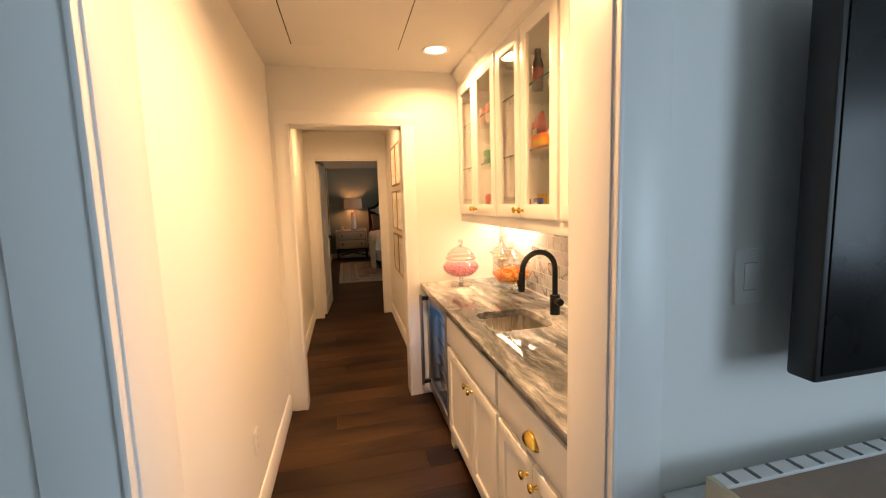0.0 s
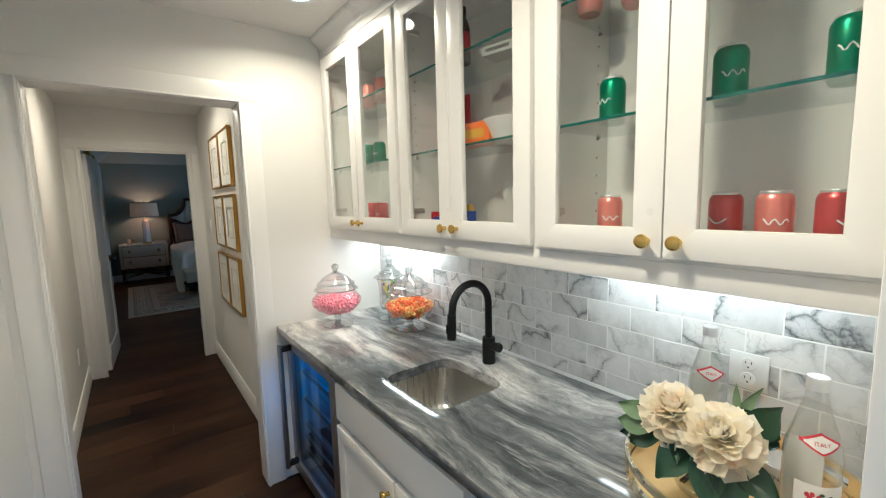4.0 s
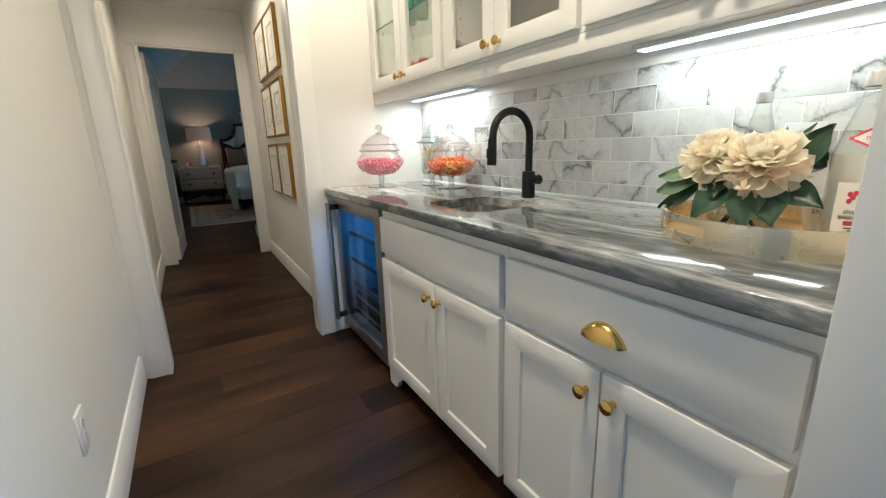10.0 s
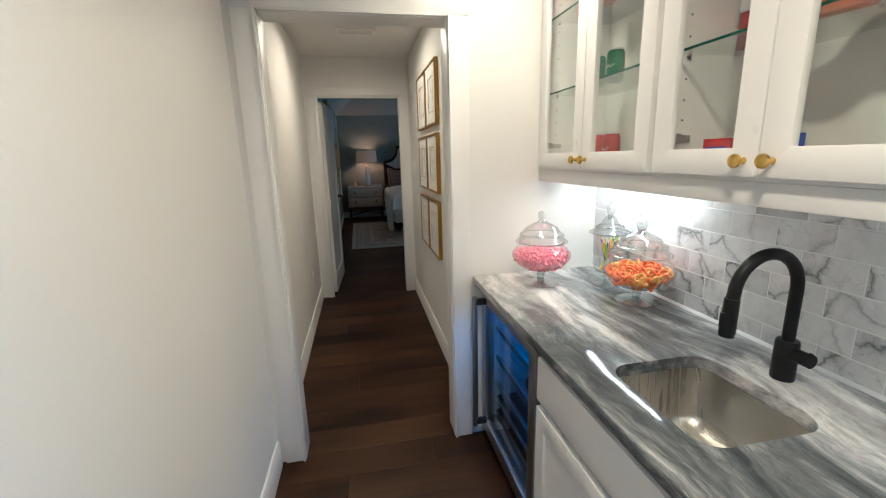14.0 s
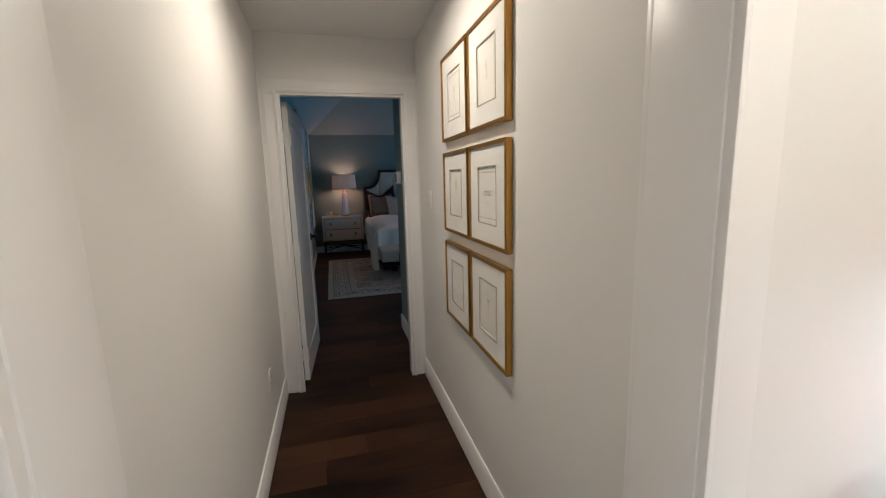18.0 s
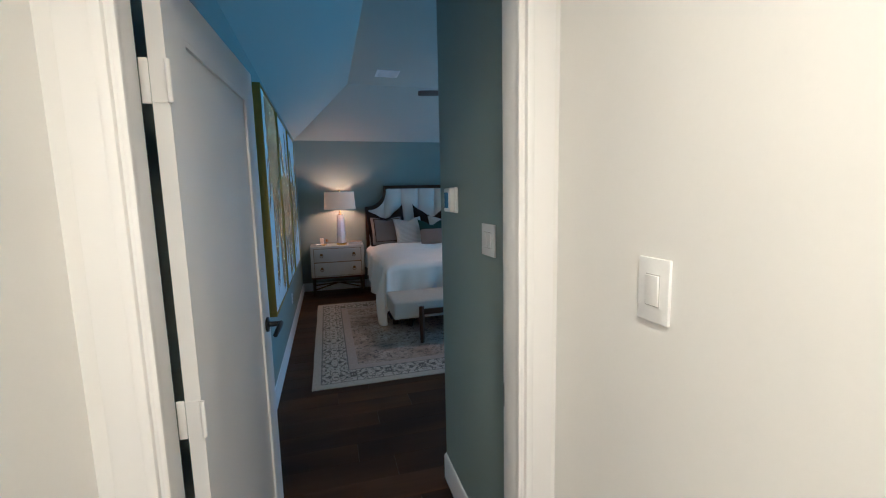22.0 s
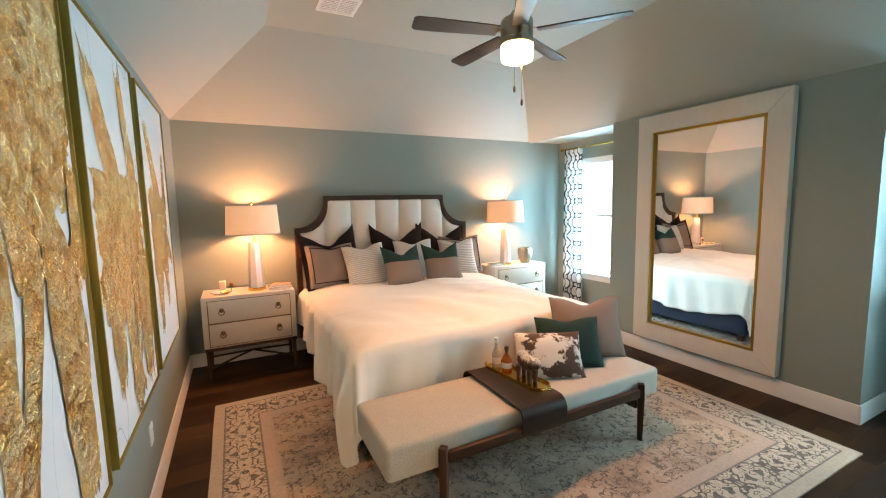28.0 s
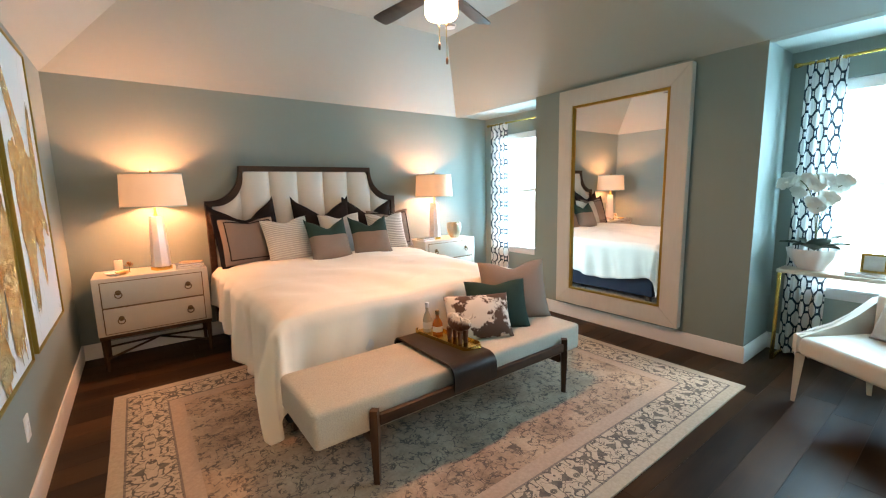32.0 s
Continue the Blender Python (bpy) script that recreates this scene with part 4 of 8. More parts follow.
def base_cabinet(y0, y1, ym, label, cup=False, foot=False):
    th = thing("base_cabinet", (0.9, (y0 + y1) / 2, 0), label, "cabinet", "pantry base cabinets")
    bm = bmesh.new()
    ring_plate(bm, [(y0, 0.10), (y1, 0.10), (y1, 0.852), (y0, 0.852)], [(y0 + 0.04, 0.125), (y1 - 0.04, 0.125), (y1 - 0.04, 0.785), (y0 + 0.04, 0.785)], "x", 0.602, 0.62)
    part("face_frame", bm, M_CAB, th)
    one_box("mid_rail", th, (0.602, y0 + 0.0402, 0.605, 0.62, y1 - 0.0402, 0.68), M_CAB, 0.001)
    one_box("mid_stile", th, (0.6022, ym - 0.03, 0.1252, 0.6198, ym + 0.03, 0.6048), M_CAB, 0.001)
    one_box("side_panel", th, (0.6205, y0, 0.10, 1.20, y0 + 0.018, 0.852), M_CAB, 0.001)
    one_box("side_panel", th, (0.6205, y1 - 0.018, 0.10, 1.20, y1, 0.852), M_CAB, 0.001)
    one_box("bottom_panel", th, (0.6205, y0 + 0.0185, 0.10, 1.20, y1 - 0.0185, 0.118), M_CAB, 0.001)
    one_box("back_panel", th, (1.182, y0 + 0.0185, 0.1185, 1.20, y1 - 0.0185, 0.852), M_CAB, 0.001)
    one_box("toe_kick", th, (0.67, y0, 0.0, 0.69, y1, 0.0995), M_CAB, 0.001)
    dr = one_box("drawer_front", th, (0.58, y0 + 0.012, 0.655, 0.601, y1 - 0.012, 0.812), M_CAB, 0.004)
    for a, b, k in ((ym + 0.002, y1 - 0.012, ym + 0.035), (y0 + 0.012, ym - 0.002, ym - 0.035)):
        d = shaker_door(th, 0.58, a, b, 0.095, 0.628, 0.062)
        add_knob(d, 0.58, k, 0.572)
    if cup:
        bm = bmesh.new()
        n, seg = 20, 8
        rows = []
        for i in range(seg + 1):
            a = radians(90 * i / seg)
            rows.append([bm.verts.new((0.58 - 0.026 * math.sin(a) * math.sin(math.pi * j / n) ** 0.4, ym - 0.055 + 0.11 * j / n, 0.704 + 0.040 * math.cos(a) * math.sin(math.pi * j / n) ** 0.7)) for j in range(n + 1)])
        for p, q in zip(rows, rows[1:]):
            for j in range(n):
                bm.faces.new((p[j], p[j + 1], q[j + 1], q[j]))
        bmesh.ops.remove_doubles(bm, verts=bm.verts[:], dist=0.0004)
        part("cup_pull", bm, M_BRASS, dr, "brass cup pull")
    if foot:
        bm = bmesh.new()
        prism(bm, [(y1, 0.0), (y1 - 0.07, 0.0), (y1 - 0.085, 0.02), (y1 - 0.085, 0.035), (y1 - 0.12, 0.06), (y1 - 0.16, 0.098), (y1, 0.098)], "x", 0.59, 0.615, 0.002)
        part("foot", bm, M_CAB, th)
    return th


base_cabinet(1.518, 2.365, 1.89, "white shaker sink cabinet with brass knobs under the counter", foot=True)
base_cabinet(0.852, 1.515, 1.19, "white shaker cabinet with a brass cup pull drawer", cup=True)


def wine_cooler():
    y0, y1, xf = 2.385, 3.035, 0.59
    th = thing("beverage_cooler", (0.9, 2.71, 0), "steel framed under-counter beverage cooler, lit blue inside", "refrigerator")
    bm = bmesh.new()
    t = 0.03
    for d in ((xf + 0.05, y0, 0.04, 1.18, y0 + t, 0.845), (xf + 0.05, y1 - t, 0.04, 1.18, y1, 0.845), (xf + 0.05, y0 + t, 0.815, 1.18, y1 - t, 0.845), (xf + 0.05, y0 + t, 0.04, 1.18, y1 - t, 0.12), (1.14, y0 + t, 0.12, 1.18, y1 - t, 0.815)):
        box(bm, *d)
    part("body", bm, M_FRIDGEIN, th, "dark cooler body")
    one_box("kick_plate", th, (xf + 0.06, y0 + 0.01, 0.0, xf + 0.08, y1 - 0.01, 0.0395), M_RUBBER, 0.001)
    bm = bmesh.new()
    w = 0.062
    ring_plate(bm, [(y0, 0.065), (y1, 0.065), (y1, 0.838), (y0, 0.838)], [(y0 + w, 0.135), (y1 - w, 0.135), (y1 - w, 0.775), (y0 + w, 0.775)], "x", xf, xf + 0.045)
    bmesh.ops.bevel(bm, geom=[e for e in bm.edges if e.calc_length() > 0.05], offset=0.003, segments=2, profile=0.5, affect="EDGES")
    door = part("door", bm, M_STEEL, th, "brushed steel door frame")
    bm = bmesh.new()
    box(bm, xf + 0.012, y0 + w - 0.004, 0.131, xf + 0.016, y1 - w + 0.004, 0.779)
    p = part("pane", bm, M_DARKPANE, door, "tinted glass pane")
    p.visible_shadow = False
    bm = bmesh.new()
    hy = 2.965
    tube(bm, [(0.535, hy, 0.125), (0.535, hy, 0.815)], 0.013, 16)
    part("handle", bm, M_STEEL, door, "steel bar handle")
    for z in (0.15, 0.79):
        bm = bmesh.new()
        box(bm, 0.530, hy - 0.012, z - 0.014, xf + 0.001, hy + 0.012, z + 0.014, 0.003)
        part("handle_bracket", bm, M_RUBBER, door)
    for z in (0.32, 0.47, 0.63):
        bm = bmesh.new()
        for k in range(9):
            x = 0.68 + k * 0.052
            tube(bm, [(x, y0 + t, z), (x, y1 - t, z)], 0.003, 6)
        box(bm, 0.655, y0 + t, z - 0.012, 0.667, y1 - t, z + 0.014)
        part("wire_shelf", bm, M_STEEL, th)
    for z in (0.16, 0.24):
        one_box("bottle_rack", th, (0.66, y0 + t + 0.002, z - 0.03, 1.13, y1 - t - 0.002, z + 0.018), M_RUBBER, 0.003)
        one_box("rack_edge", th, (0.650, y0 + t + 0.002, z + 0.004, 0.6595, y1 - t - 0.002, z + 0.018), M_STEEL, 0.002)
    bm = bmesh.new()
    box(bm, 0.725, y0 + t + 0.001, 0.776, 0.755, y1 - t - 0.001, 0.786)
    p = part("light_strip", bm, M_BLUELED, th, "blue glowing strip")
    p.visible_shadow = False
    bm = bmesh.new()
    for k in range(5):
        yy = y0 + 0.10 + k * 0.11
        lathe(bm, [(0, 0), (0.038, 0), (0.040, 0.01), (0.040, 0.17), (0.015, 0.22), (0.014, 0.27), (0, 0.27)], 14, (0.80, yy, 0.335), pose(0, 0, 0, 0, 90, 0))
    tagged(part("bottle_row", bm, M_RUBBER, th, "dark bottles lying on a rack"), kind="stuff")


wine_cooler()


def countertop():
    zt, zb = 0.889, 0.853
    bm = bmesh.new()
    hole = round_rect(0.676, 1.766, 0.985, 2.112, 0.06, 8)
    x0, x1, y0, y1 = 0.555, 1.212, 0.8325, 3.071
    cx, cy = 0.8255, 1.9435
    outer = []
    for hx, hy in hole:
        dx, dy = hx - cx, hy - cy
        k = min(((x1 if dx > 0 else x0) - cx) / dx if abs(dx) > 1e-9 else 1e9, ((y1 if dy > 0 else y0) - cy) / dy if abs(dy) > 1e-9 else 1e9)
        outer.append((cx + k * dx, cy + k * dy))
    for c in ((x0, y0), (x1, y0), (x0, y1), (x1, y1)):
        i = min(range(len(outer)), key=lambda j: (outer[j][0] - c[0]) ** 2 + (outer[j][1] - c[1]) ** 2)
        outer[i] = c
    ring_plate(bm, outer, hole, "z", zb, zt)
    bmesh.ops.recalc_face_normals(bm, faces=bm.faces[:])
    front = [e for e in bm.edges if all(abs(v.co.x - x0) < 1e-5 for v in e.verts) and abs(e.verts[0].co.z - e.verts[1].co.z) < 1e-6]
    bmesh.ops.bevel(bm, geom=front, offset=0.004, segments=3, profile=0.5, affect="EDGES")
    solo("countertop", bm, M_COUNTER, "grey and white veined marble countertop with a sink cut-out", "countertop")


countertop()


def sink():
    th = thing("sink", (0.8255, 1.9435, 0.67), "small undermount stainless steel bar sink", "sink")
    bm = bmesh.new()
    rows = []
    for inset, z, r in ((-0.02, 0.852, 0.085), (0.0, 0.852, 0.075), (0.003, 0.80, 0.072), (0.010, 0.71, 0.068), (0.03, 0.682, 0.06), (0.06, 0.676, 0.05), (0.13, 0.672, 0.012)):
        rows.append([bm.verts.new((x, y, z)) for x, y in round_rect(0.676 + inset, 1.766 + inset, 0.985 - inset, 2.112 - inset, r * 0.8, 8)])
    n = len(rows[0])
    for p, q in zip(rows, rows[1:]):
        for i in range(n):
            bm.faces.new((p[i], p[(i + 1) % n], q[(i + 1) % n], q[i]))
    bm.faces.new(rows[-1])
    part("basin", bm, M_SINK, th, "", 50)
    bm = bmesh.new()
    lathe(bm, [(0, 0.674), (0.02, 0.673), (0.036, 0.677), (0.042, 0.676), (0.043, 0.673)], 24, (0.8255, 1.9435, 0))
    part("drain", bm, M_SINK, th, "steel drain")


sink()


def faucet():
    x, y, z = 1.078, 1.955, 0.889
    th = thing("faucet", (x, y, z), "matte black gooseneck pull-down faucet", "faucet")
    bm = bmesh.new()
    lathe(bm, [(0, 0), (0.026, 0), (0.027, 0.004), (0.026, 0.10), (0.024, 0.106), (0, 0.107)], 28, (x, y, z))
    part("body", bm, M_BLACK, th)
    bm = bmesh.new()
    pts = [(x, y, z + 0.10), (x, y, z + 0.22)]
    r = 0.092
    for i in range(0, 19):
        a = radians(180 * i / 18)
        pts.append((x - r + r * math.cos(a), y, z + 0.245 + r * math.sin(a)))
    pts += [(x - 2 * r - 0.004, y, z + 0.225)]
    tube(bm, pts, 0.0145, 16)
    part("spout", bm, M_BLACK, th)
    bm = bmesh.new()
    tube(bm, [(x - 2 * r - 0.003, y, z + 0.235), (x - 2 * r - 0.006, y, z + 0.15), (x - 2 * r - 0.007, y, z + 0.138)], [0.0165, 0.0185, 0.017], 16)
    box(bm, x - 2 * r - 0.028, y - 0.006, z + 0.165, x - 2 * r - 0.018, y + 0.006, z + 0.20, 0.002)
    part("spray_head", bm, M_BLACK, th)
    bm = bmesh.new()
    tube(bm, [(x, y - 0.02, z + 0.075), (x, y - 0.062, z + 0.075)], 0.0175, 18)
    tube(bm, [(x, y - 0.055, z + 0.085), (x + 0.004, y - 0.058, z + 0.094)], 0.006, 8)
    part("lever", bm, M_BLACK, th)


faucet()


# ---- pantry: wall cabinets ----
def wall_cabinet(y0, y1, ym, label):
    th = thing("wall_cabinet", (1.04, (y0 + y1) / 2, 1.385), label, "cabinet", "glass front wall cabinets")
    xf, xb = 0.892, 1.218
    t = 0.018
    bm = bmesh.new()
    for d in ((xf, y0, 1.40, xb - 0.012, y0 + t, 2.33), (xf, y1 - t, 1.40, xb - 0.012, y1, 2.33), (xf, y0 + t, 1.40, xb - 0.012, y1 - t, 1.425), (xf, y0 + t, 2.305, xb - 0.012, y1 - t, 2.33), (xb - 0.0118, y0, 1.40, xb, y1, 2.33)):
        box(bm, *d)
    part("body", bm, M_CAB, th)
    for a, b, k in ((ym + 0.0015, y1 - 0.010, ym + 0.033), (y0 + 0.010, ym - 0.0015, ym - 0.033)):
        d = shaker_door(th, 0.871, a, b, 1.410, 2.315, 0.064, True)
        add_knob(d, 0.871, k, 1.446)
    for z in (1.735, 2.04):
        bm = bmesh.new()
        box(bm, xf + 0.016, y0 + t + 0.002, z - 0.007, xb - 0.014, y1 - t - 0.002, z)
        sh = part("shelf", bm, M_SHELFGLASS, th, "clear glass shelf")
        bm = bmesh.new()
        box(bm, xf + 0.0135, y0 + t + 0.002, z - 0.007, xf + 0.0158, y1 - t - 0.002, z)
        part("shelf_edge", bm, M_GLASSEDGE, sh, "green polished glass edge")
        for yy in (y0 + t + 0.004, y1 - t - 0.004):
            for xx in (xf + 0.06, xb - 0.07):
                bm = bmesh.new()
                lathe(bm, [(0, -0.006), (0.004, -0.006), (0.004, 0.006), (0, 0.006)], 8, (xx, yy, z - 0.011), pose(0, 0, 0, 90, 0, 0))
                part("shelf_pin", bm, M_STEEL, th)
    for yy in (y0 + t + 0.0006, y1 - t - 0.0006):
        bm = bmesh.new()
        for xx in (xf + 0.06, xb - 0.07):
            for i in range(13):
                zz = 1.50 + 0.055 * i
                lathe(bm, [(0, -0.0005), (0.003, -0.0005), (0.003, 0.0005), (0, 0.0005)], 6, (xx, yy, zz), pose(0, 0, 0, 90, 0, 0))
        tagged(part("pin_hole", bm, M_DARKHOLE, th), kind="stuff")
    for s, yy in ((-1, y1 - t), (1, y0 + t)):
        for z in (1.505, 2.22):
            bm = bmesh.new()
            box(bm, xf + 0.03, min(yy, yy + s * 0.012), z - 0.009, xf + 0.085, max(yy, yy + s * 0.012), z + 0.009, 0.003)
            box(bm, xf - 0.0005, min(yy + s * 0.006, yy + s * 0.045), z - 0.012, xf + 0.028, max(yy + s * 0.006, yy + s * 0.045), z + 0.012, 0.004)
            part("hinge", bm, M_HINGE, th, "steel cup hinge")
    return th


wall_cabinet(2.265, 3.045, 2.648, "white glass front wall cabinet with canned drinks inside")
wall_cabinet(1.552, 2.262, 1.923, "white glass front wall cabinet stocked with snacks")
wall_cabinet(0.845, 1.549, 1.198, "white glass front wall cabinet with canned drinks inside")


def cabinet_trim():
    th = thing("cabinet_molding", (0.9, 1.95, 1.346), "white light rail and crown molding along the wall cabinets", "molding")
    one_box("light_rail", th, (0.892, 0.845, 1.346, 0.910, 3.073, 1.3995), M_CAB, 0.002)
    one_box("soffit_board", th, (0.911, 0.845, 1.380, 1.205, 3.073, 1.3995), M_CAB, 0.001)
    one_box("filler_strip", th, (0.892, 3.0455, 1.400, 0.910, 3.073, 2.330), M_CAB, 0.001)
    one_box("frieze", th, (0.885, 0.845, 2.3305, 0.90, 3.073, 2.44), M_CAB, 0.001)
    bm = bmesh.new()
    prism(bm, [(0.885, 2.365), (0.880, 2.370), (0.876, 2.385), (0.862, 2.405), (0.842, 2.418), (0.838, 2.425), (0.838, 2.4395), (0.885, 2.4395)], "y", 0.845, 3.073)
    part("crown", bm, M_CAB, th)
    for y in (1.235, 2.70):
        bm = bmesh.new()
        box(bm, 1.09, y - 0.30, 1.366, 1.15, y + 0.30, 1.3798, 0.002)
        l = part("light_bar", bm, M_PLASTIC, th)
        bm = bmesh.new()
        box(bm, 1.10, y - 0.29, 1.3625, 1.14, y + 0.29, 1.3658, 0.001)
        p = part("lens", bm, M_LED, l, "glowing white light strip")
        p.visible_shadow = False


cabinet_trim()


# ---- pantry: backsplash ----
def backsplash():
    th = tagged(new("backsplash"), "white veined marble subway tile backsplash", kind="structure")
    BASE[th] = Vector((0, 0, 0))
    bm = bmesh.new()
    box(bm, 1.2080, Y1 + 0.001, 0.889, XT - 0.0005, YE - 0.001, 1.38)
    part("grout", bm, M_GROUT, th)
    one_box("top_trim", th, (1.2035, Y1 + 0.002, 1.334, 1.2078, YE - 0.002, 1.3795), M_TRIM, 0.001, "white strip above the tiles")
    bm = bmesh.new()
    prism(bm, [(1.2075, 0.8892), (1.199, 0.8892), (1.201, 0.894), (1.2075, 0.899)], "y", Y1 + 0.002, YE - 0.002)
    part("caulk_line", bm, M_PLASTIC, th, "white caulk line along the counter")
    tw, hh, g = 0.1503, 0.0777, 0.0031
    shared = {}
    for row in range(6):
        z0 = max(0.8905, 0.8742 + row * (hh + g))
        z1 = min(0.8742 + row * (hh + g) + hh, 1.3335)
        y = 3.0505 + (tw + g if row % 2 == 0 else tw / 2)
        while y > Y1 + 0.002:
            a, b = max(y - tw, Y1 + 0.002), min(y, YE - 0.0015)
            y -= tw + g
            if b - a < 0.012:
                continue
            key = (round(b - a, 4), round(z1 - z0, 4))
            if key not in shared:
                bm = bmesh.new()
                w, h = key
                box(bm, -0.0025, -w / 2, -h / 2, 0.004, w / 2, h / 2)
                bmesh.ops.bevel(bm, geom=[e for e in bm.edges if all(v.co.x < 0 for v in e.verts)], offset=0.0006, segments=1, affect="EDGES")
                shared[key] = mesh_of("tile", bm, M_TILE)
            ob = new("tile", shared[key])
            ob.location = (1.210 + random.uniform(-0.0004, 0.0004), (a + b) / 2, (z0 + z1) / 2)
            ob.parent = th


# ---- floor planks ----
def planks():
    wid = 0.185
    rng = random.Random(5)
    zones = ((-1.2, 2.2, -1.9, Y0), (-0.445, 1.22, Y0, YE2), (-0.445, XH, YE2, YD2), (BL, BG, YD2, BS), (BL, BW, BS, BB))
    for i, y0 in enumerate(np.arange(-1.9, BB, wid)):
        yc = y0 + wid / 2
        for x0, x1, ya, yb in zones:
            if not ya <= yc < yb:
                continue
            x = x0 - rng.uniform(0, 1.2)
            while x < x1:
                ln = rng.uniform(1.2, 1.9)
                a, b = max(x, x0), min(x + ln, x1)
                x += ln
                if b - a < 0.03:
                    continue
                bm = bmesh.new()
                vs = box(bm, a + 0.0003, y0 + 0.0003, -0.0148, b - 0.0003, y0 + wid - 0.0003, 0.0)
                top = [e for e in bm.edges if all(v.co.z > -0.001 for v in e.verts)]
                bmesh.ops.bevel(bm, geom=top, offset=0.0009, segments=1, affect="EDGES")
                ob = new("plank", mesh_of("plank", bm, M_FLOOR))
                ob.parent = floor


# ---- pantry: small things ----
def wall_plate(kind, x, y, z, normal, w=0.072, h=0.116, gangs=1, label="", category="switch", name="light_switch", size=1.0):
    """Cover plate with its rockers, toggles or sockets; normal is the axis that it faces, such as '-x'."""
    rz = {"-x": 90, "+x": -90, "-y": 180, "+y": 0}[normal]
    th = thing(name, (0, 0, 0), label, category)
    wd = (w + 0.046 * (gangs - 1)) * size
    hh = h * size
    bm = bmesh.new()
    box(bm, -wd / 2, 0, -hh / 2, wd / 2, 0.007, hh / 2, 0.002)
    part("plate", bm, M_PLASTIC, th)
    for g in range(gangs):
        cx = (g - (gangs - 1) / 2) * (0.036 if kind == "rocker" else 0.046) * size
        if kind == "rocker":
            bm = bmesh.new()
            prism(bm, [(0.0065, -0.0275), (0.0085, -0.0275), (0.0125, 0.0275), (0.0065, 0.0275)], "x", cx - 0.0148, cx + 0.0148, 0.0008)
            part("rocker", bm, M_PLASTIC, th)
            bm = bmesh.new()
            box(bm, cx - 0.0163, 0.0065, -0.0292, cx + 0.0163, 0.0074, 0.0292)
            part("rocker_gap", bm, M_SEAM, th)
        else:
            for s in (-1, 1):
                bm = bmesh.new()
                lathe(bm, [(0, 0.0055), (0.0165, 0.0055), (0.0172, 0.0075), (0.016, 0.0085), (0, 0.0086)], 24, (cx, 0, s * 0.0195), pose(0, 0, 0, -90, 0, 0))
                so = part("socket", bm, M_PLASTIC, th)
                for dx, dz, ww, hz in ((-0.0063, 0.004, 0.0018, 0.008), (0.0063, 0.004, 0.0018, 0.0065), (0.0, -0.008, 0.004, 0.004)):
                    bm = bmesh.new()
                    box(bm, cx + dx - ww / 2, 0.0084, s * 0.0195 + dz - hz / 2, cx + dx + ww / 2, 0.0091, s * 0.0195 + dz + hz / 2)
                    part("slot", bm, M_DARKHOLE, so)
    th.matrix_basis = pose(x, y, z, 0, 0, rz)
    return th


wall_plate("socket", 1.2072, 1.121, 1.088, "-x", 0.085, 0.095, label="white duplex outlet on the tiled backsplash", category="outlet", name="wall_outlet")
wall_plate("socket", XL, 2.004, 0.40, "+x", label="white duplex outlet low on the hall wall", category="outlet", name="wall_outlet")
wall_plate("socket", XL, 5.0, 0.40, "+x", label="white duplex outlet near the bedroom door", category="outlet", name="wall_outlet")
wall_plate("rocker", XH, 5.272, 1.363, "-x", label="white rocker switch beside the bedroom door")
wall_plate("rocker", BG, 6.056, 1.378, "-x", gangs=2, label="white double rocker switch on the green wall")
wall_plate("socket", BL, 9.664, 0.40, "+x", label="white outlet under the gold paintings", category="outlet", name="wall_outlet")
wall_plate("rocker", 0.836, Y0, 1.327, "-y", gangs=1, label="white rocker switch on the living room wall")


def thermostat():
    th = thing("thermostat", (BG, 6.468, 1.521), "white wall thermostat with a small blue display", "thermostat")
    one_box("base", th, (BG - 0.012, 6.413, 1.464, BG, 6.526, 1.578), M_PLASTIC, 0.005, seg=3)
    one_box("body", th, (BG - 0.036, 6.426, 1.468, BG - 0.0118, 6.520, 1.574), M_PLASTIC, 0.006, seg=3)
    one_box("display", th, (BG - 0.0372, 6.448, 1.486, BG - 0.0358, 6.508, 1.556), mat("blue_display", (0.10, 0.24, 0.42), 0.2, vary=0.02, bump=0.0), 0.0006)


thermostat()


def downlight(x, y, label):
    th = thing("recessed_downlight", (x, y, CH), label, "ceiling light", "recessed downlights")
    bm = bmesh.new()
    lathe(bm, [(0.066, -0.0005), (0.070, -0.004), (0.085, -0.006), (0.090, -0.003), (0.090, 0.0)], 40, (x, y, CH))
    part("trim_ring", bm, M_TRIM, th)
    bm = bmesh.new()
    lathe(bm, [(0, -0.006), (0.05, -0.005), (0.066, -0.0005), (0.0, -0.0004)], 40, (x, y, CH))
    p = part("lens", bm, M_CANLIT, th, "glowing frosted lens")
    p.visible_shadow = False


downlight(0.63, 2.64, "white recessed downlight, lit, over the pantry counter")
# this fixture is unseen; it goes with the added near-end bulb
downlight(0.24, 1.33, "unseen white recessed downlight, lit, added at the pantry near end")
downlight(0.08, 4.41, "white recessed downlight, lit, in the hall ceiling")


def attic_hatch():
    th = thing("attic_hatch", (0.085, 2.1, CH), "white attic access panel flush in the ceiling", "hatch")
    one_box("panel", th, (-0.225, 1.55, CH - 0.007, 0.393, 2.655, CH - 0.001), M_CEIL, 0.0015)
    bm = bmesh.new()
    ring_plate(bm, [(-0.231, 1.544), (0.399, 1.544), (0.399, 2.661), (-0.231, 2.661)], [(-0.2262, 1.5488), (0.3942, 1.5488), (0.3942, 2.6562), (-0.2262, 2.6562)], "z", CH - 0.0035, CH - 0.001)
    part("gap", bm, M_DARKHOLE, th, "dark gap round the panel")


attic_hatch()


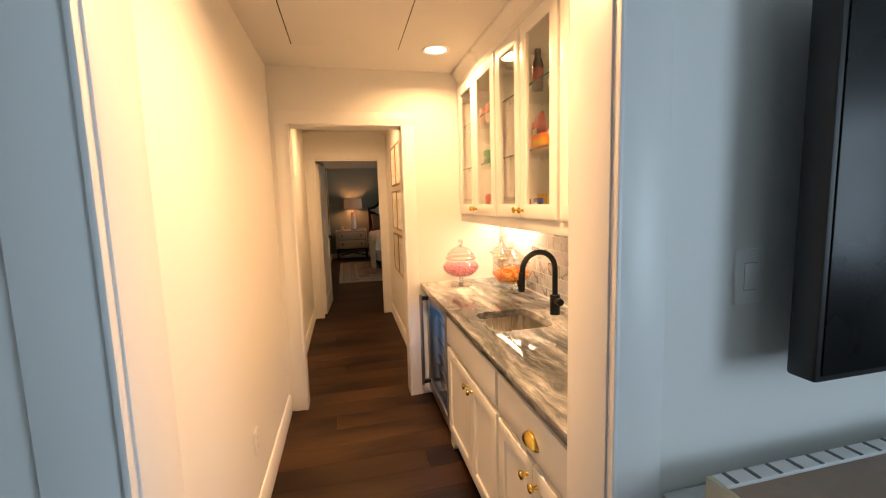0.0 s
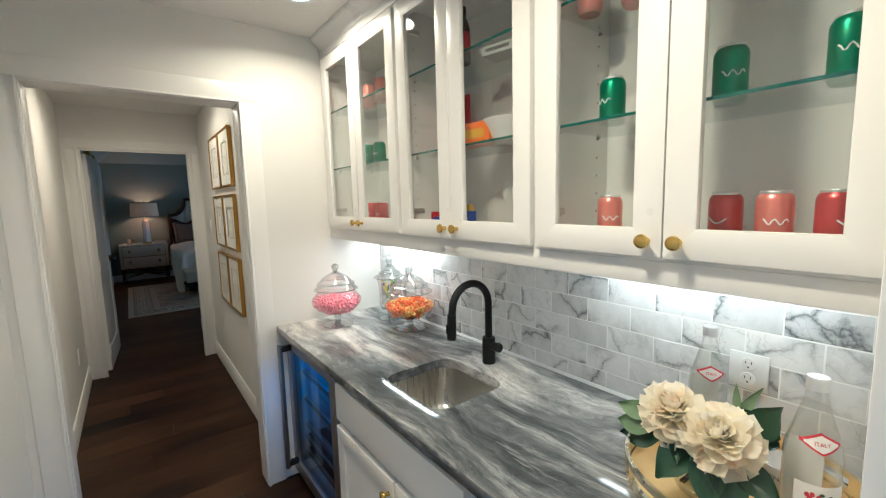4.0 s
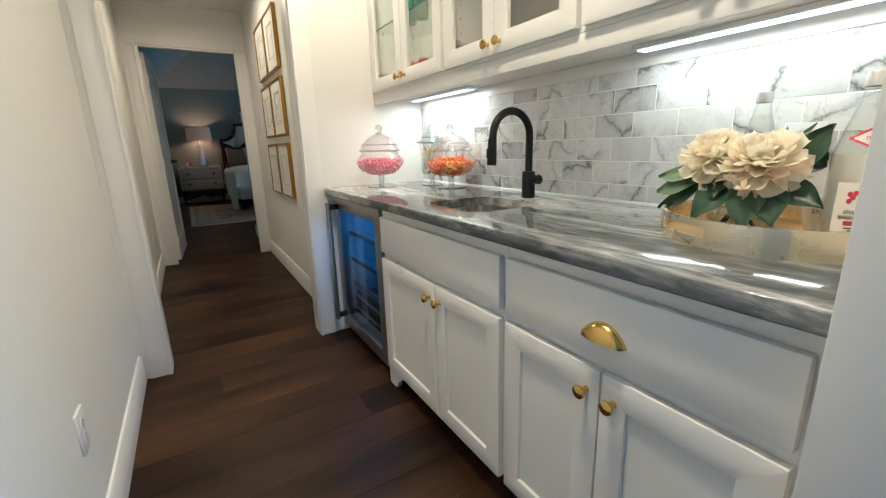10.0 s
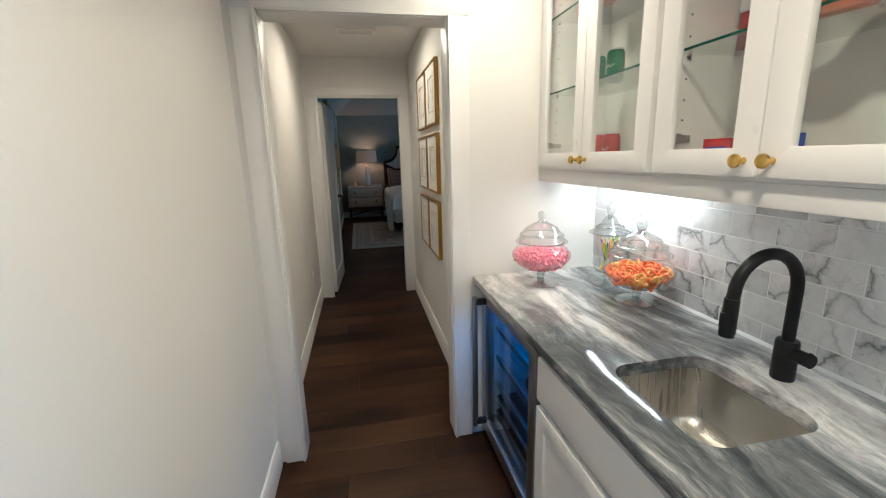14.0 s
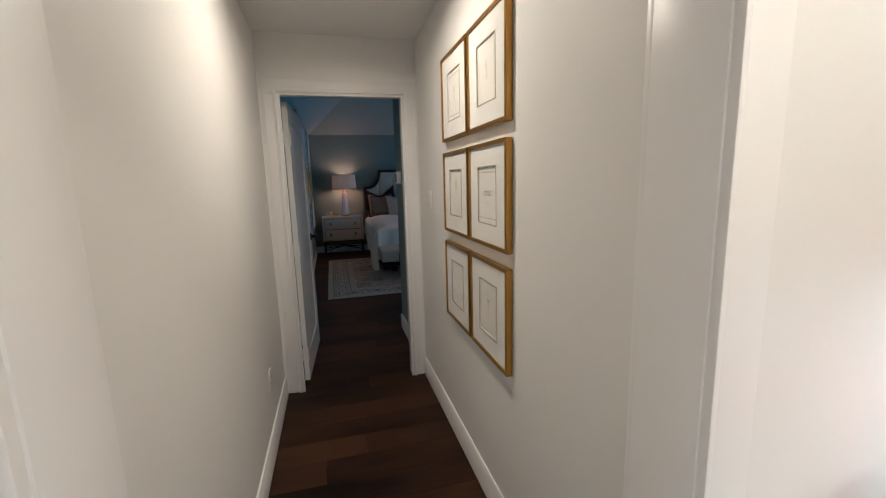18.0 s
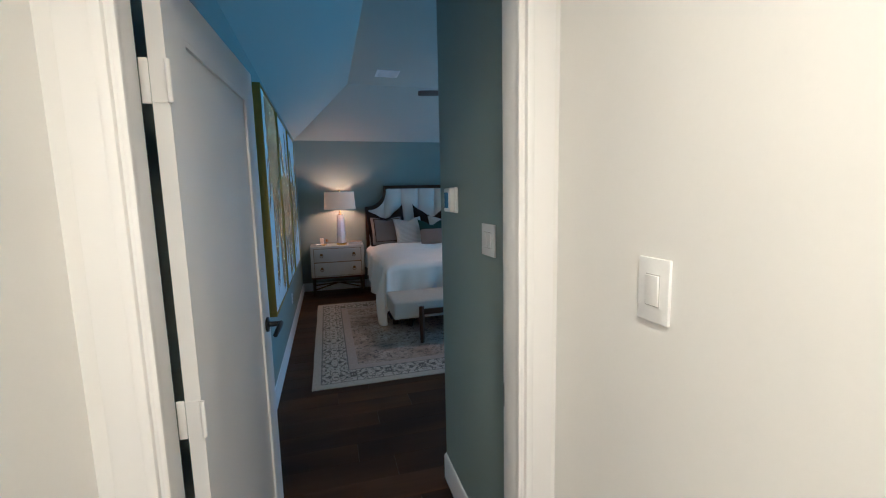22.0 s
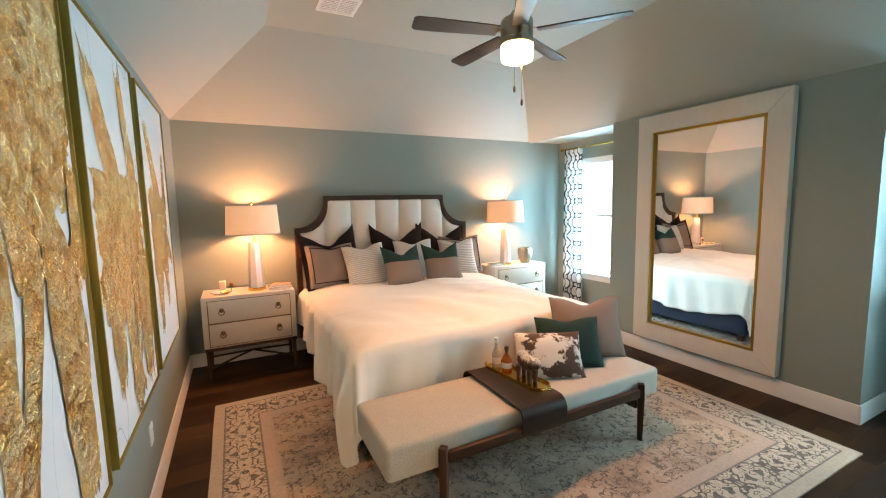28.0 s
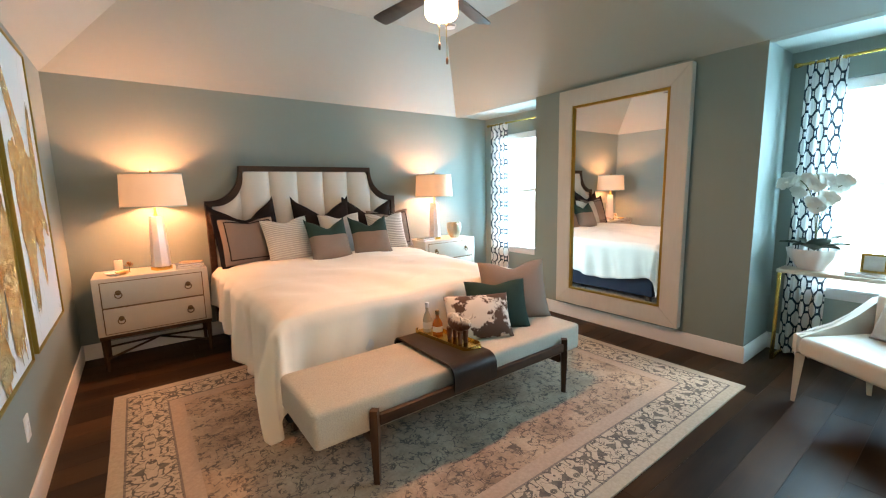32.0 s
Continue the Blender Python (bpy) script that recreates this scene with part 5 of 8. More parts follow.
def ceiling_vent(cx, cy, z, w, d, n, axis, label):
    th = thing("ceiling_vent", (cx, cy, z), label, "vent")
    bm = bmesh.new()
    ring_plate(bm, [(cx - w / 2, cy - d / 2), (cx + w / 2, cy - d / 2), (cx + w / 2, cy + d / 2), (cx - w / 2, cy + d / 2)],
               [(cx - w / 2 + 0.025, cy - d / 2 + 0.025), (cx + w / 2 - 0.025, cy - d / 2 + 0.025), (cx + w / 2 - 0.025, cy + d / 2 - 0.025), (cx - w / 2 + 0.025, cy + d / 2 - 0.025)], "z", z - 0.008, z - 0.0005)
    part("frame", bm, M_TRIM, th)
    one_box("backing", th, (cx - w / 2 + 0.02, cy - d / 2 + 0.02, z - 0.0018, cx + w / 2 - 0.02, cy + d / 2 - 0.02, z - 0.0006), M_DARKHOLE, 0.0)
    span = (d if axis == "x" else w) - 0.05
    for i in range(n):
        o = -span / 2 + span * (i + 0.5) / n
        bm = bmesh.new()
        if axis == "x":
            box(bm, cx - w / 2 + 0.025, cy + o - span / n * 0.32, z - 0.0065, cx + w / 2 - 0.025, cy + o + span / n * 0.32, z - 0.0035)
        else:
            box(bm, cx + o - span / n * 0.32, cy - d / 2 + 0.025, z - 0.0065, cx + o + span / n * 0.32, cy + d / 2 - 0.025, z - 0.0035)
        part("slat", bm, M_TRIM, th)
    one_box("divider", th, (cx - 0.006, cy - d / 2 + 0.025, z - 0.0078, cx + 0.006, cy + d / 2 - 0.025, z - 0.0066), M_TRIM, 0.0)


ceiling_vent(0.085, 4.73, CH, 0.30, 0.16, 6, "x", "white ceiling register in the hall")
ceiling_vent(0.91, 10.40, CF, 0.30, 0.30, 9, "x", "white ceiling register in the bedroom")


# drinks cans
def can(color_name, color, marks):
    th = thing("drink_can", (0, 0, 0), color_name, "can", "drink cans")
    body = mat(color_name.split()[0] + "_can_paint", color, 0.3, 0.5, vary=0.05, bump=0.02)
    bm = bmesh.new()
    lathe(bm, [(0, 0.004), (0.022, 0.003), (0.026, 0.0), (0.029, 0.004), (0.033, 0.014), (0.033, 0.103), (0.031, 0.110), (0.0268, 0.1165)], 28)
    b = part("body", bm, body, th)
    bm = bmesh.new()
    lathe(bm, [(0.0268, 0.1165), (0.0272, 0.121), (0.0262, 0.1225), (0.0245, 0.119), (0.023, 0.1175), (0, 0.1178)], 28)
    box(bm, -0.004, -0.011, 0.118, 0.004, 0.009, 0.1192, 0.0005)
    part("lid", bm, M_ALU, th, "bare aluminium lid")
    for r0, pts in marks:
        bm = bmesh.new()
        tube(bm, [(-0.0332 * math.cos(a), 0.0332 * math.sin(a), z) for a, z in pts], r0, 6)
        part("print", bm, M_PLASTIC, b, "white printed mark")
    return th


WAVE = [(0.0016, [(-0.9 + 0.12 * i, 0.060 + 0.006 * math.sin(i * 1.3)) for i in range(12)])]
SMILE = [(0.0018, [(-0.55 + 0.11 * i, 0.066 - 0.011 * math.sin(math.pi * i / 10)) for i in range(11)])]
CANS = {"green": can("green aluminium drink can with a white mark", (0.01, 0.19, 0.085), WAVE),
        "coral": can("coral pink aluminium drink can with a white mark", (0.72, 0.24, 0.19), WAVE),
        "red": can("red aluminium drink can with a white mark", (0.50, 0.06, 0.05), SMILE)}
used = set()
for color, x, y, z, turn in (("coral", 1.05, 1.425, 1.425, 20), ("red", 1.03, 1.135, 1.425, -10), ("coral", 1.03, 1.047, 1.425, 5), ("red", 1.03, 0.952, 1.425, 40),
                             ("green", 1.03, 1.412, 1.735, -30), ("green", 1.03, 1.140, 1.735, 15), ("green", 1.03, 0.952, 1.735, 0),
                             ("coral", 1.03, 1.485, 2.04, 0), ("coral", 1.08, 1.385, 2.04, 30), ("coral", 1.02, 1.335, 2.04, 60), ("coral", 1.05, 1.17, 2.04, 10),
                             ("green", 1.03, 2.83, 1.735, 10), ("green", 1.04, 2.72, 1.735, 0), ("green", 1.03, 2.47, 1.735, 20), ("green", 1.05, 2.37, 1.735, 0),
                             ("red", 1.03, 2.80, 1.425, 0), ("red", 1.03, 2.70, 1.425, 10), ("red", 1.05, 2.40, 1.425, 10),
                             ("coral", 1.03, 2.95, 2.04, 0), ("coral", 1.04, 2.80, 2.04, 0), ("coral", 1.03, 2.66, 2.04, 25), ("coral", 1.05, 2.42, 2.04, 25)):
    m = pose(x, y, z, 0, 0, turn)
    if color in used:
        copy_thing(CANS[color], m)
    else:
        CANS[color].matrix_basis = m
        used.add(color)


def snacks():
    blue, red, orange = mat("blue_card", (0.02, 0.06, 0.38), 0.4), mat("red_foil", (0.45, 0.012, 0.02), 0.3, vary=0.15, bump=0.3, bump_scale=25), mat("orange_foil", (0.75, 0.17, 0.01), 0.35, vary=0.12, bump=0.3, bump_scale=25)
    yellow = mat("yellow_card", (0.7, 0.42, 0.02), 0.45)

    def box_item(name, dims, m, label, band=None, rot=0):
        th = thing(name, (0, 0, 0), label, "snack box")
        w, d, h = dims
        bm = bmesh.new()
        box(bm, -d / 2, -w / 2, 0, d / 2, w / 2, h, 0.0015)
        part("carton", bm, m, th)
        if band:
            bm = bmesh.new()
            box(bm, -d / 2 - 0.0008, -w * 0.36, h * 0.35, -d / 2, w * 0.36, h * 0.72)
            part("print", bm, band, th)
        return th

    def bag(name, w, h, m, label):
        th = thing(name, (0, 0, 0), label, "snack bag")
        bm = bmesh.new()
        nu, nv = 12, 14
        sides = []
        for s in (-1, 1):
            rows = []
            for j in range(nv + 1):
                v = j / nv
                rows.append([bm.verts.new((s * 0.028 * (math.sin(math.pi * i / nu) ** 0.6) * (math.sin(math.pi * min(max(v, 0.02), 0.98)) ** 0.5) + 0.003 * math.sin(9 * v + 5 * i / nu), (i / nu - 0.5) * w, v * h)) for i in range(nu + 1)])
            for p, q in zip(rows, rows[1:]):
                for i in range(nu):
                    bm.faces.new((p[i], p[i + 1], q[i + 1], q[i]))
        part("pouch", bm, m, th)
        bm = bmesh.new()
        box(bm, -0.034, -w * 0.3, h * 0.45, -0.031, w * 0.3, h * 0.62, 0.001)
        part("print", bm, M_PLASTIC, th)
        return th

    bag("snack_bag", 0.11, 0.21, red, "glossy red snack bag standing on a glass shelf").matrix_basis = pose(1.05, 2.06, 1.735, 0, 0, -8)
    bag("snack_bag", 0.10, 0.19, red, "glossy red snack bag standing on a glass shelf").matrix_basis = pose(1.09, 2.17, 1.735, 0, 0, 12)
    box_item("candy_carton", (0.15, 0.04, 0.085), orange, "orange snack carton on a glass shelf", yellow).matrix_basis = pose(1.0, 1.93, 1.735, 0, 0, 10)
    box_item("candy_carton", (0.10, 0.03, 0.078), blue, "blue and pink candy carton in the cabinet", M_PLASTIC).matrix_basis = pose(1.0, 1.985, 1.425, 0, 0, -15)
    box_item("candy_carton", (0.055, 0.03, 0.102), yellow, "yellow candy carton behind a blue one", red).matrix_basis = pose(1.05, 2.045, 1.425, 0, 0, 10)
    box_item("candy_carton", (0.07, 0.03, 0.075), red, "red and blue candy carton in the cabinet", blue).matrix_basis = pose(1.0, 2.155, 1.425, 0, 0, 20)
    box_item("snack_box", (0.13, 0.09, 0.03), M_PLASTIC, "flat white snack box on the top shelf", M_INK).matrix_basis = pose(1.06, 1.84, 2.04, 0, 0, 12)
    th = thing("sauce_bottle", (1.0, 1.99, 2.04), "dark bottle with a red label on the top shelf", "bottle")
    bm = bmesh.new()
    lathe(bm, [(0, 0), (0.026, 0), (0.028, 0.006), (0.028, 0.12), (0.022, 0.145), (0.013, 0.16), (0.013, 0.172), (0, 0.172)], 24, (1.0, 1.99, 2.04))
    part("bottle_body", bm, mat("dark_sauce_glass", (0.05, 0.012, 0.01), 0.12, bump=0.0), th)
    bm = bmesh.new()
    lathe(bm, [(0.0283, 0.035), (0.0286, 0.036), (0.0286, 0.105), (0.0283, 0.106)], 24, (1.0, 1.99, 2.04))
    part("label_band", bm, red, th)
    bm = bmesh.new()
    lathe(bm, [(0.0, 0.172), (0.016, 0.172), (0.016, 0.195), (0.014, 0.198), (0, 0.198)], 20, (1.0, 1.99, 2.04))
    part("cap", bm, M_RUBBER, th)
    th = thing("serving_bowl", (1.07, 1.84, 1.735), "white glazed serving bowl on a glass shelf", "bowl")
    bm = bmesh.new()
    lathe(bm, [(0, 0.0), (0.04, 0.0), (0.045, 0.008), (0.075, 0.05), (0.086, 0.082), (0.09, 0.088), (0.088, 0.09), (0.082, 0.084), (0.07, 0.052), (0.04, 0.014), (0, 0.01)], 36, (1.07, 1.84, 1.735))
    part("bowl_body", bm, M_CERAMIC, th)


snacks()


# apothecary jars
def jar(cx, cy, bowl, lid, knob_r, knob_z, label, foot_r, wide=1.0):
    z = 0.889
    bowl, lid, foot_r = [bowl[0]] + [(r * wide, h) for r, h in bowl[1:]], [(r * wide if r > 0.03 else r, h) for r, h in lid], foot_r * wide
    th = thing("candy_jar", (cx, cy, z), label, "jar", "footed glass candy jars")
    bm = bmesh.new()
    lathe(bm, bowl, 40, (cx, cy, z))
    p = part("bowl", bm, M_JARGLASS, th, "", 60)
    p.visible_shadow = False
    bm = bmesh.new()
    lathe(bm, lid, 40, (cx, cy, z))
    p = part("lid", bm, M_JARGLASS, th, "domed glass lid", 60)
    p.visible_shadow = False
    bm = bmesh.new()
    lathe(bm, [(0, knob_z - knob_r * 1.9), (knob_r * 0.75, knob_z - knob_r * 1.7), (knob_r * 0.5, knob_z - knob_r * 1.1), (knob_r * 0.8, knob_z - knob_r * 0.7), (knob_r, knob_z), (knob_r * 0.75, knob_z + knob_r * 0.7), (0, knob_z + knob_r)], 24, (cx, cy, z))
    part("lid_knob", bm, M_GLASSRIM, th, "", 60).visible_shadow = False
    bm = bmesh.new()
    b0 = bowl[0][1]
    lathe(bm, [(0, 0.0015), (foot_r, 0.0015), (foot_r, 0.005), (foot_r * 0.6, 0.009), (0.016, 0.016), (0.014, b0 * 0.55), (0.019, b0 * 0.72), (0.014, b0 * 0.9), (0.018, b0 - 0.001), (0, b0 - 0.0005)], 32, (cx, cy, z))
    p = part("foot", bm, M_GLASSRIM, th, "", 60)
    p.visible_shadow = False
    for r, h in (lid[1], lid[4], bowl[-1]):
        bm = bmesh.new()
        lathe(bm, [(r - 0.001, h - 0.003), (r + 0.0025, h - 0.002), (r + 0.003, h), (r + 0.0025, h + 0.002), (r - 0.001, h + 0.003)], 40, (cx, cy, z))
        part("glass_rim", bm, M_GLASSRIM, th, "", 60).visible_shadow = False
    return th


jar(0.822, 2.868, [(0.018, 0.066), (0.052, 0.072), (0.086, 0.094), (0.108, 0.128), (0.108, 0.148), (0.092, 0.172), (0.084, 0.182), (0.083, 0.196)],
    [(0.090, 0.196), (0.093, 0.200), (0.091, 0.206), (0.082, 0.214), (0.079, 0.232), (0.070, 0.240), (0.056, 0.262), (0.036, 0.276), (0.022, 0.286), (0.014, 0.296)], 0.019, 0.318, "footed glass jar of pink candies with a domed lid", 0.066, 1.2)
jar(1.086, 2.550, [(0.020, 0.058), (0.058, 0.064), (0.094, 0.088), (0.114, 0.122), (0.114, 0.142), (0.098, 0.166), (0.090, 0.176), (0.089, 0.190)],
    [(0.097, 0.190), (0.100, 0.194), (0.097, 0.201), (0.086, 0.210), (0.083, 0.228), (0.074, 0.236), (0.060, 0.256), (0.038, 0.270), (0.022, 0.280), (0.015, 0.288)], 0.021, 0.308, "footed glass jar of peach ring candies with a domed lid", 0.070, 1.15)
jar(1.100, 2.775, [(0.018, 0.058), (0.052, 0.064), (0.062, 0.085), (0.060, 0.130), (0.064, 0.20), (0.070, 0.228), (0.070, 0.234)],
    [(0.082, 0.234), (0.085, 0.239), (0.076, 0.248), (0.060, 0.254), (0.056, 0.266), (0.034, 0.282), (0.026, 0.300), (0.016, 0.312)], 0.020, 0.334, "tall footed glass jar of coloured straws", 0.062)


def candy():
    def fill(profile, step, gap, top, seed):
        """Places for sweets packed into a round bowl, up to a heaped top."""
        rng = random.Random(seed)
        spots, z, odd = [], profile[0][1] + gap + 0.004, 0
        while z < top + 0.012:
            wall = np.interp(z, [p[1] for p in profile], [p[0] for p in profile]) - gap
            k = int(0.15 / step) + 1
            for a in range(-k, k + 1):
                for b in range(-k, k + 1):
                    x, y = (a + 0.5 * (b % 2) + 0.33 * odd) * step, b * step * 0.87
                    x, y, h = x + rng.uniform(-0.2, 0.2) * step, y + rng.uniform(-0.2, 0.2) * step, z + rng.uniform(-0.2, 0.2) * step
                    r = math.hypot(x, y)
                    if r < wall and h < top + 0.014 * math.cos(min(1.5, r * 15)) + rng.uniform(-0.004, 0.004):
                        spots.append((x, y, h))
            z, odd = z + step * 0.8, 1 - odd
        return spots, rng

    spots, rng = fill([(0.062, 0.072), (0.103, 0.094), (0.130, 0.128), (0.130, 0.148), (0.110, 0.172)], 0.0158, 0.009, 0.146, 3)
    bm = bmesh.new()
    for x, y, z in spots:
        m = pose(0.822 + x, 2.868 + y, 0.889 + z, rng.uniform(0, 360), rng.uniform(0, 360), rng.uniform(0, 360))
        vs = box(bm, -0.009, -0.0065, -0.005, 0.009, 0.0065, 0.005)
        for v in vs:
            v.co = m @ v.co
    solo("pink_candy", bm, mat("pink_candy", (0.88, 0.30, 0.40), 0.55, vary=0.25, scale=60, bump=0.1), "heap of pink chewy candies in a glass jar", "candy", kind="stuff")
    spots, rng = fill([(0.067, 0.064), (0.108, 0.088), (0.131, 0.122), (0.131, 0.142), (0.113, 0.166)], 0.0245, 0.017, 0.136, 8)
    heaps = [bmesh.new(), bmesh.new()]
    for x, y, z in spots:
        bm = heaps[1 if rng.random() < 0.36 else 0]
        m = pose(1.086 + x, 2.550 + y, 0.889 + z, rng.uniform(-70, 70), rng.uniform(-70, 70), rng.uniform(0, 360))
        n, q, R, rr = 12, 6, 0.0120, 0.0055
        grid = [[bm.verts.new(m @ Vector(((R + rr * math.cos(6.2832 * j / q)) * math.cos(6.2832 * i / n), (R + rr * math.cos(6.2832 * j / q)) * math.sin(6.2832 * i / n), rr * math.sin(6.2832 * j / q)))) for j in range(q)] for i in range(n)]
        for i in range(n):
            for j in range(q):
                bm.faces.new((grid[i][j], grid[(i + 1) % n][j], grid[(i + 1) % n][(j + 1) % q], grid[i][(j + 1) % q]))
    for bm, nm, col, lab in ((heaps[0], "peach_ring_candy", (0.90, 0.20, 0.03), "orange sugared ring candies heaped in a glass jar"), (heaps[1], "peach_ring_candy", (0.92, 0.50, 0.10), "yellow sugared ring candies among the orange ones")):
        solo(nm, bm, mat("sugared_" + lab.split()[0], col, 0.6, vary=0.25, scale=50, bump=0.3, bump_scale=400), lab, "candy", kind="stuff")
    rng = random.Random(11)
    cols = [mat("straw_" + n, c, 0.5, vary=0.05, bump=0.0) for n, c in (("yellow", (0.75, 0.62, 0.06)), ("green", (0.25, 0.50, 0.08)), ("blue", (0.05, 0.14, 0.35)), ("pink", (0.75, 0.25, 0.30)))]
    for k in range(22):
        a = rng.uniform(0, 6.283)
        b = a + math.pi + rng.uniform(-0.9, 0.9)
        bm = bmesh.new()
        r0, r1 = rng.uniform(0.005, 0.030), rng.uniform(0.02, 0.050)
        tube(bm, [(1.095 + r0 * math.cos(a), 2.775 + r0 * math.sin(a), 0.889 + 0.066), (1.095 + r1 * math.cos(b), 2.775 + r1 * math.sin(b), 0.889 + rng.uniform(0.19, 0.222))], 0.0032, 8)
        solo("candy_straw", bm, cols[k % 4 if k % 5 else 0], "thin coloured candy straw in a glass jar", "candy", "candy straws")


candy()


# tray with flowers and bottles
TX, TY, TZ = 0.985, 1.070, 0.889


def tray():
    th = thing("serving_tray", (TX, TY, TZ), "round champagne gold tray with cut-out handles", "tray")
    R, n = 0.218, 72
    bm = bmesh.new()
    lathe(bm, [(0, 0.0), (R - 0.002, 0.0), (R - 0.002, 0.008), (0, 0.009)], n, (TX, TY, TZ))
    part("base", bm, M_GOLDLEAF, th, "gold leafed tray floor")
    bm = bmesh.new()
    spans = ((150, 40), (-30, 40))
    cols = []
    for i in range(n):
        a = 360 * i / n
        open_ = any(abs((a - c + 180) % 360 - 180) < w / 2 for c, w in spans)
        cols.append(open_)

    def quadring(zs, keep):
        for i in range(n):
            if not keep(i):
                continue
            j = (i + 1) % n
            a, b = radians(360 * i / n), radians(360 * j / n)
            z0, z1 = zs
            P = [Vector((TX + r * math.cos(t), TY + r * math.sin(t), TZ + z)) for t in (a, b) for r in (R, R + 0.009) for z in (z0, z1)]
            v = [bm.verts.new(p) for p in P]
            for q in ((0, 1, 5, 4), (2, 6, 7, 3), (0, 4, 6, 2), (1, 3, 7, 5), (0, 2, 3, 1), (4, 5, 7, 6)):
                bm.faces.new([v[k] for k in q])

    quadring((0.0, 0.020), lambda i: True)
    quadring((0.020, 0.042), lambda i: not cols[i])
    quadring((0.042, 0.056), lambda i: True)
    bmesh.ops.remove_doubles(bm, verts=bm.verts[:], dist=0.0002)
    part("rim", bm, M_GOLDTRAY, th, "brushed champagne metal rim", 25)


tray()


def bottle(cx, cy, label):
    z = TZ + 0.009
    th = thing("water_bottle", (cx, cy, z), label, "bottle", "glass water bottles")
    bm = bmesh.new()
    lathe(bm, [(0, 0.006), (0.030, 0.002), (0.036, 0.0), (0.040, 0.006), (0.041, 0.02), (0.041, 0.145), (0.038, 0.165), (0.026, 0.205), (0.017, 0.235), (0.0145, 0.25), (0.0145, 0.262)], 36, (cx, cy, z))
    p = part("bottle_body", bm, M_BOTTLE, th, "clear glass", 60)
    p.visible_shadow = False
    bm = bmesh.new()
    lathe(bm, [(0, 0.012), (0.038, 0.014), (0.0388, 0.145), (0.036, 0.165), (0.0245, 0.205), (0.017, 0.228), (0, 0.229)], 36, (cx, cy, z))
    p = part("water", bm, pane_mat("clear_water", (0.975, 0.98, 0.965), 0.03), th, "", 60)
    p.visible_shadow = False
    bm = bmesh.new()
    lathe(bm, [(0, 0.275), (0.0155, 0.275), (0.0165, 0.273), (0.0165, 0.254), (0.0148, 0.253)], 28, (cx, cy, z), wave=lambda a, zz: 0.012 * math.sin(24 * a))
    part("cap", bm, M_ALU, th, "ribbed aluminium cap")

    def wrap(u, v, r):
        """A place on the bottle's wall: u metres round from the front, v up."""
        a = math.pi + 0.72 + u / r
        return Vector((cx + r * math.cos(a), cy + r * math.sin(a), z + v))

    def patch(name, material, us, vs, r_of, parent, lab=""):
        bm = bmesh.new()
        grid = [[bm.verts.new(wrap(u, v, r_of(v))) for u in us] for v in vs]
        for p, q in zip(grid, grid[1:]):
            for i in range(len(us) - 1):
                bm.faces.new((p[i], p[i + 1], q[i + 1], q[i]))
        return part(name, bm, material, parent, lab)

    white = mat("white_label_paper", (0.80, 0.79, 0.76), 0.6, vary=0.02, bump=0.0)
    red = mat("red_label_ink", (0.50, 0.03, 0.05), 0.6, vary=0.05, bump=0.0)
    lb = patch("front_label", white, [-0.045 + 0.006 * i for i in range(17)], [0.022, 0.108], lambda v: 0.0414, th, "white printed paper label")
    patch("red_band", red, [-0.028 + 0.005 * i for i in range(9)], [0.040, 0.047], lambda v: 0.0418, lb)
    for v, w in ((0.0345, 0.018), (0.0305, 0.013)):
        patch("print", M_INK, [-w - 0.008 + w / 4 * i for i in range(9)], [v, v + 0.0022], lambda v: 0.0418, lb)
    for text, v, s in (("SPARKLING", 0.0585, 0.0088), ("SPRING WATER", 0.0500, 0.0082)):
        cu = bpy.data.curves.new("print", "FONT")
        cu.body, cu.size, cu.align_x, cu.extrude = text, s, "CENTER", 0.0002
        tmp = bpy.data.objects.new("print", cu)
        me = bpy.data.meshes.new_from_object(tmp)
        bpy.data.objects.remove(tmp)
        bm = bmesh.new()
        bm.from_mesh(me)
        for w in bm.verts:
            w.co = wrap(w.co.x - 0.008, v + w.co.y, 0.0420 + w.co.z)
        part("lettering", bm, M_INK, lb)
    berry = mat("raspberry_ink", (0.42, 0.02, 0.05), 0.6, vary=0.2, bump=0.0)
    for u, v in ((-0.026, 0.090), (-0.019, 0.092), (-0.022, 0.085), (-0.026, 0.079), (-0.012, 0.073), (0.004, 0.077), (-0.010, 0.089)):
        bm = bmesh.new()
        ctr = [wrap(u + 0.0036 * math.cos(t), v + 0.0042 * math.sin(t), 0.0419) for t in np.linspace(0, 6.283, 13)[:-1]]
        bm.faces.new([bm.verts.new(p) for p in ctr])
        part("berry_print", bm, berry, lb)
    for u, v in ((0.0, 0.089), (0.007, 0.091), (-0.006, 0.094), (0.005, 0.084)):
        bm = bmesh.new()
        ctr = [wrap(u + 0.0045 * math.cos(t), v + 0.0028 * math.sin(t) * abs(math.sin(t)), 0.0419) for t in np.linspace(0, 6.283, 13)[:-1]]
        bm.faces.new([bm.verts.new(p) for p in ctr])
        part("leaf_print", bm, M_LEAF, lb)
    rr = lambda v: np.interp(v, [0.145, 0.165, 0.205], [0.041, 0.038, 0.026]) + 0.0006

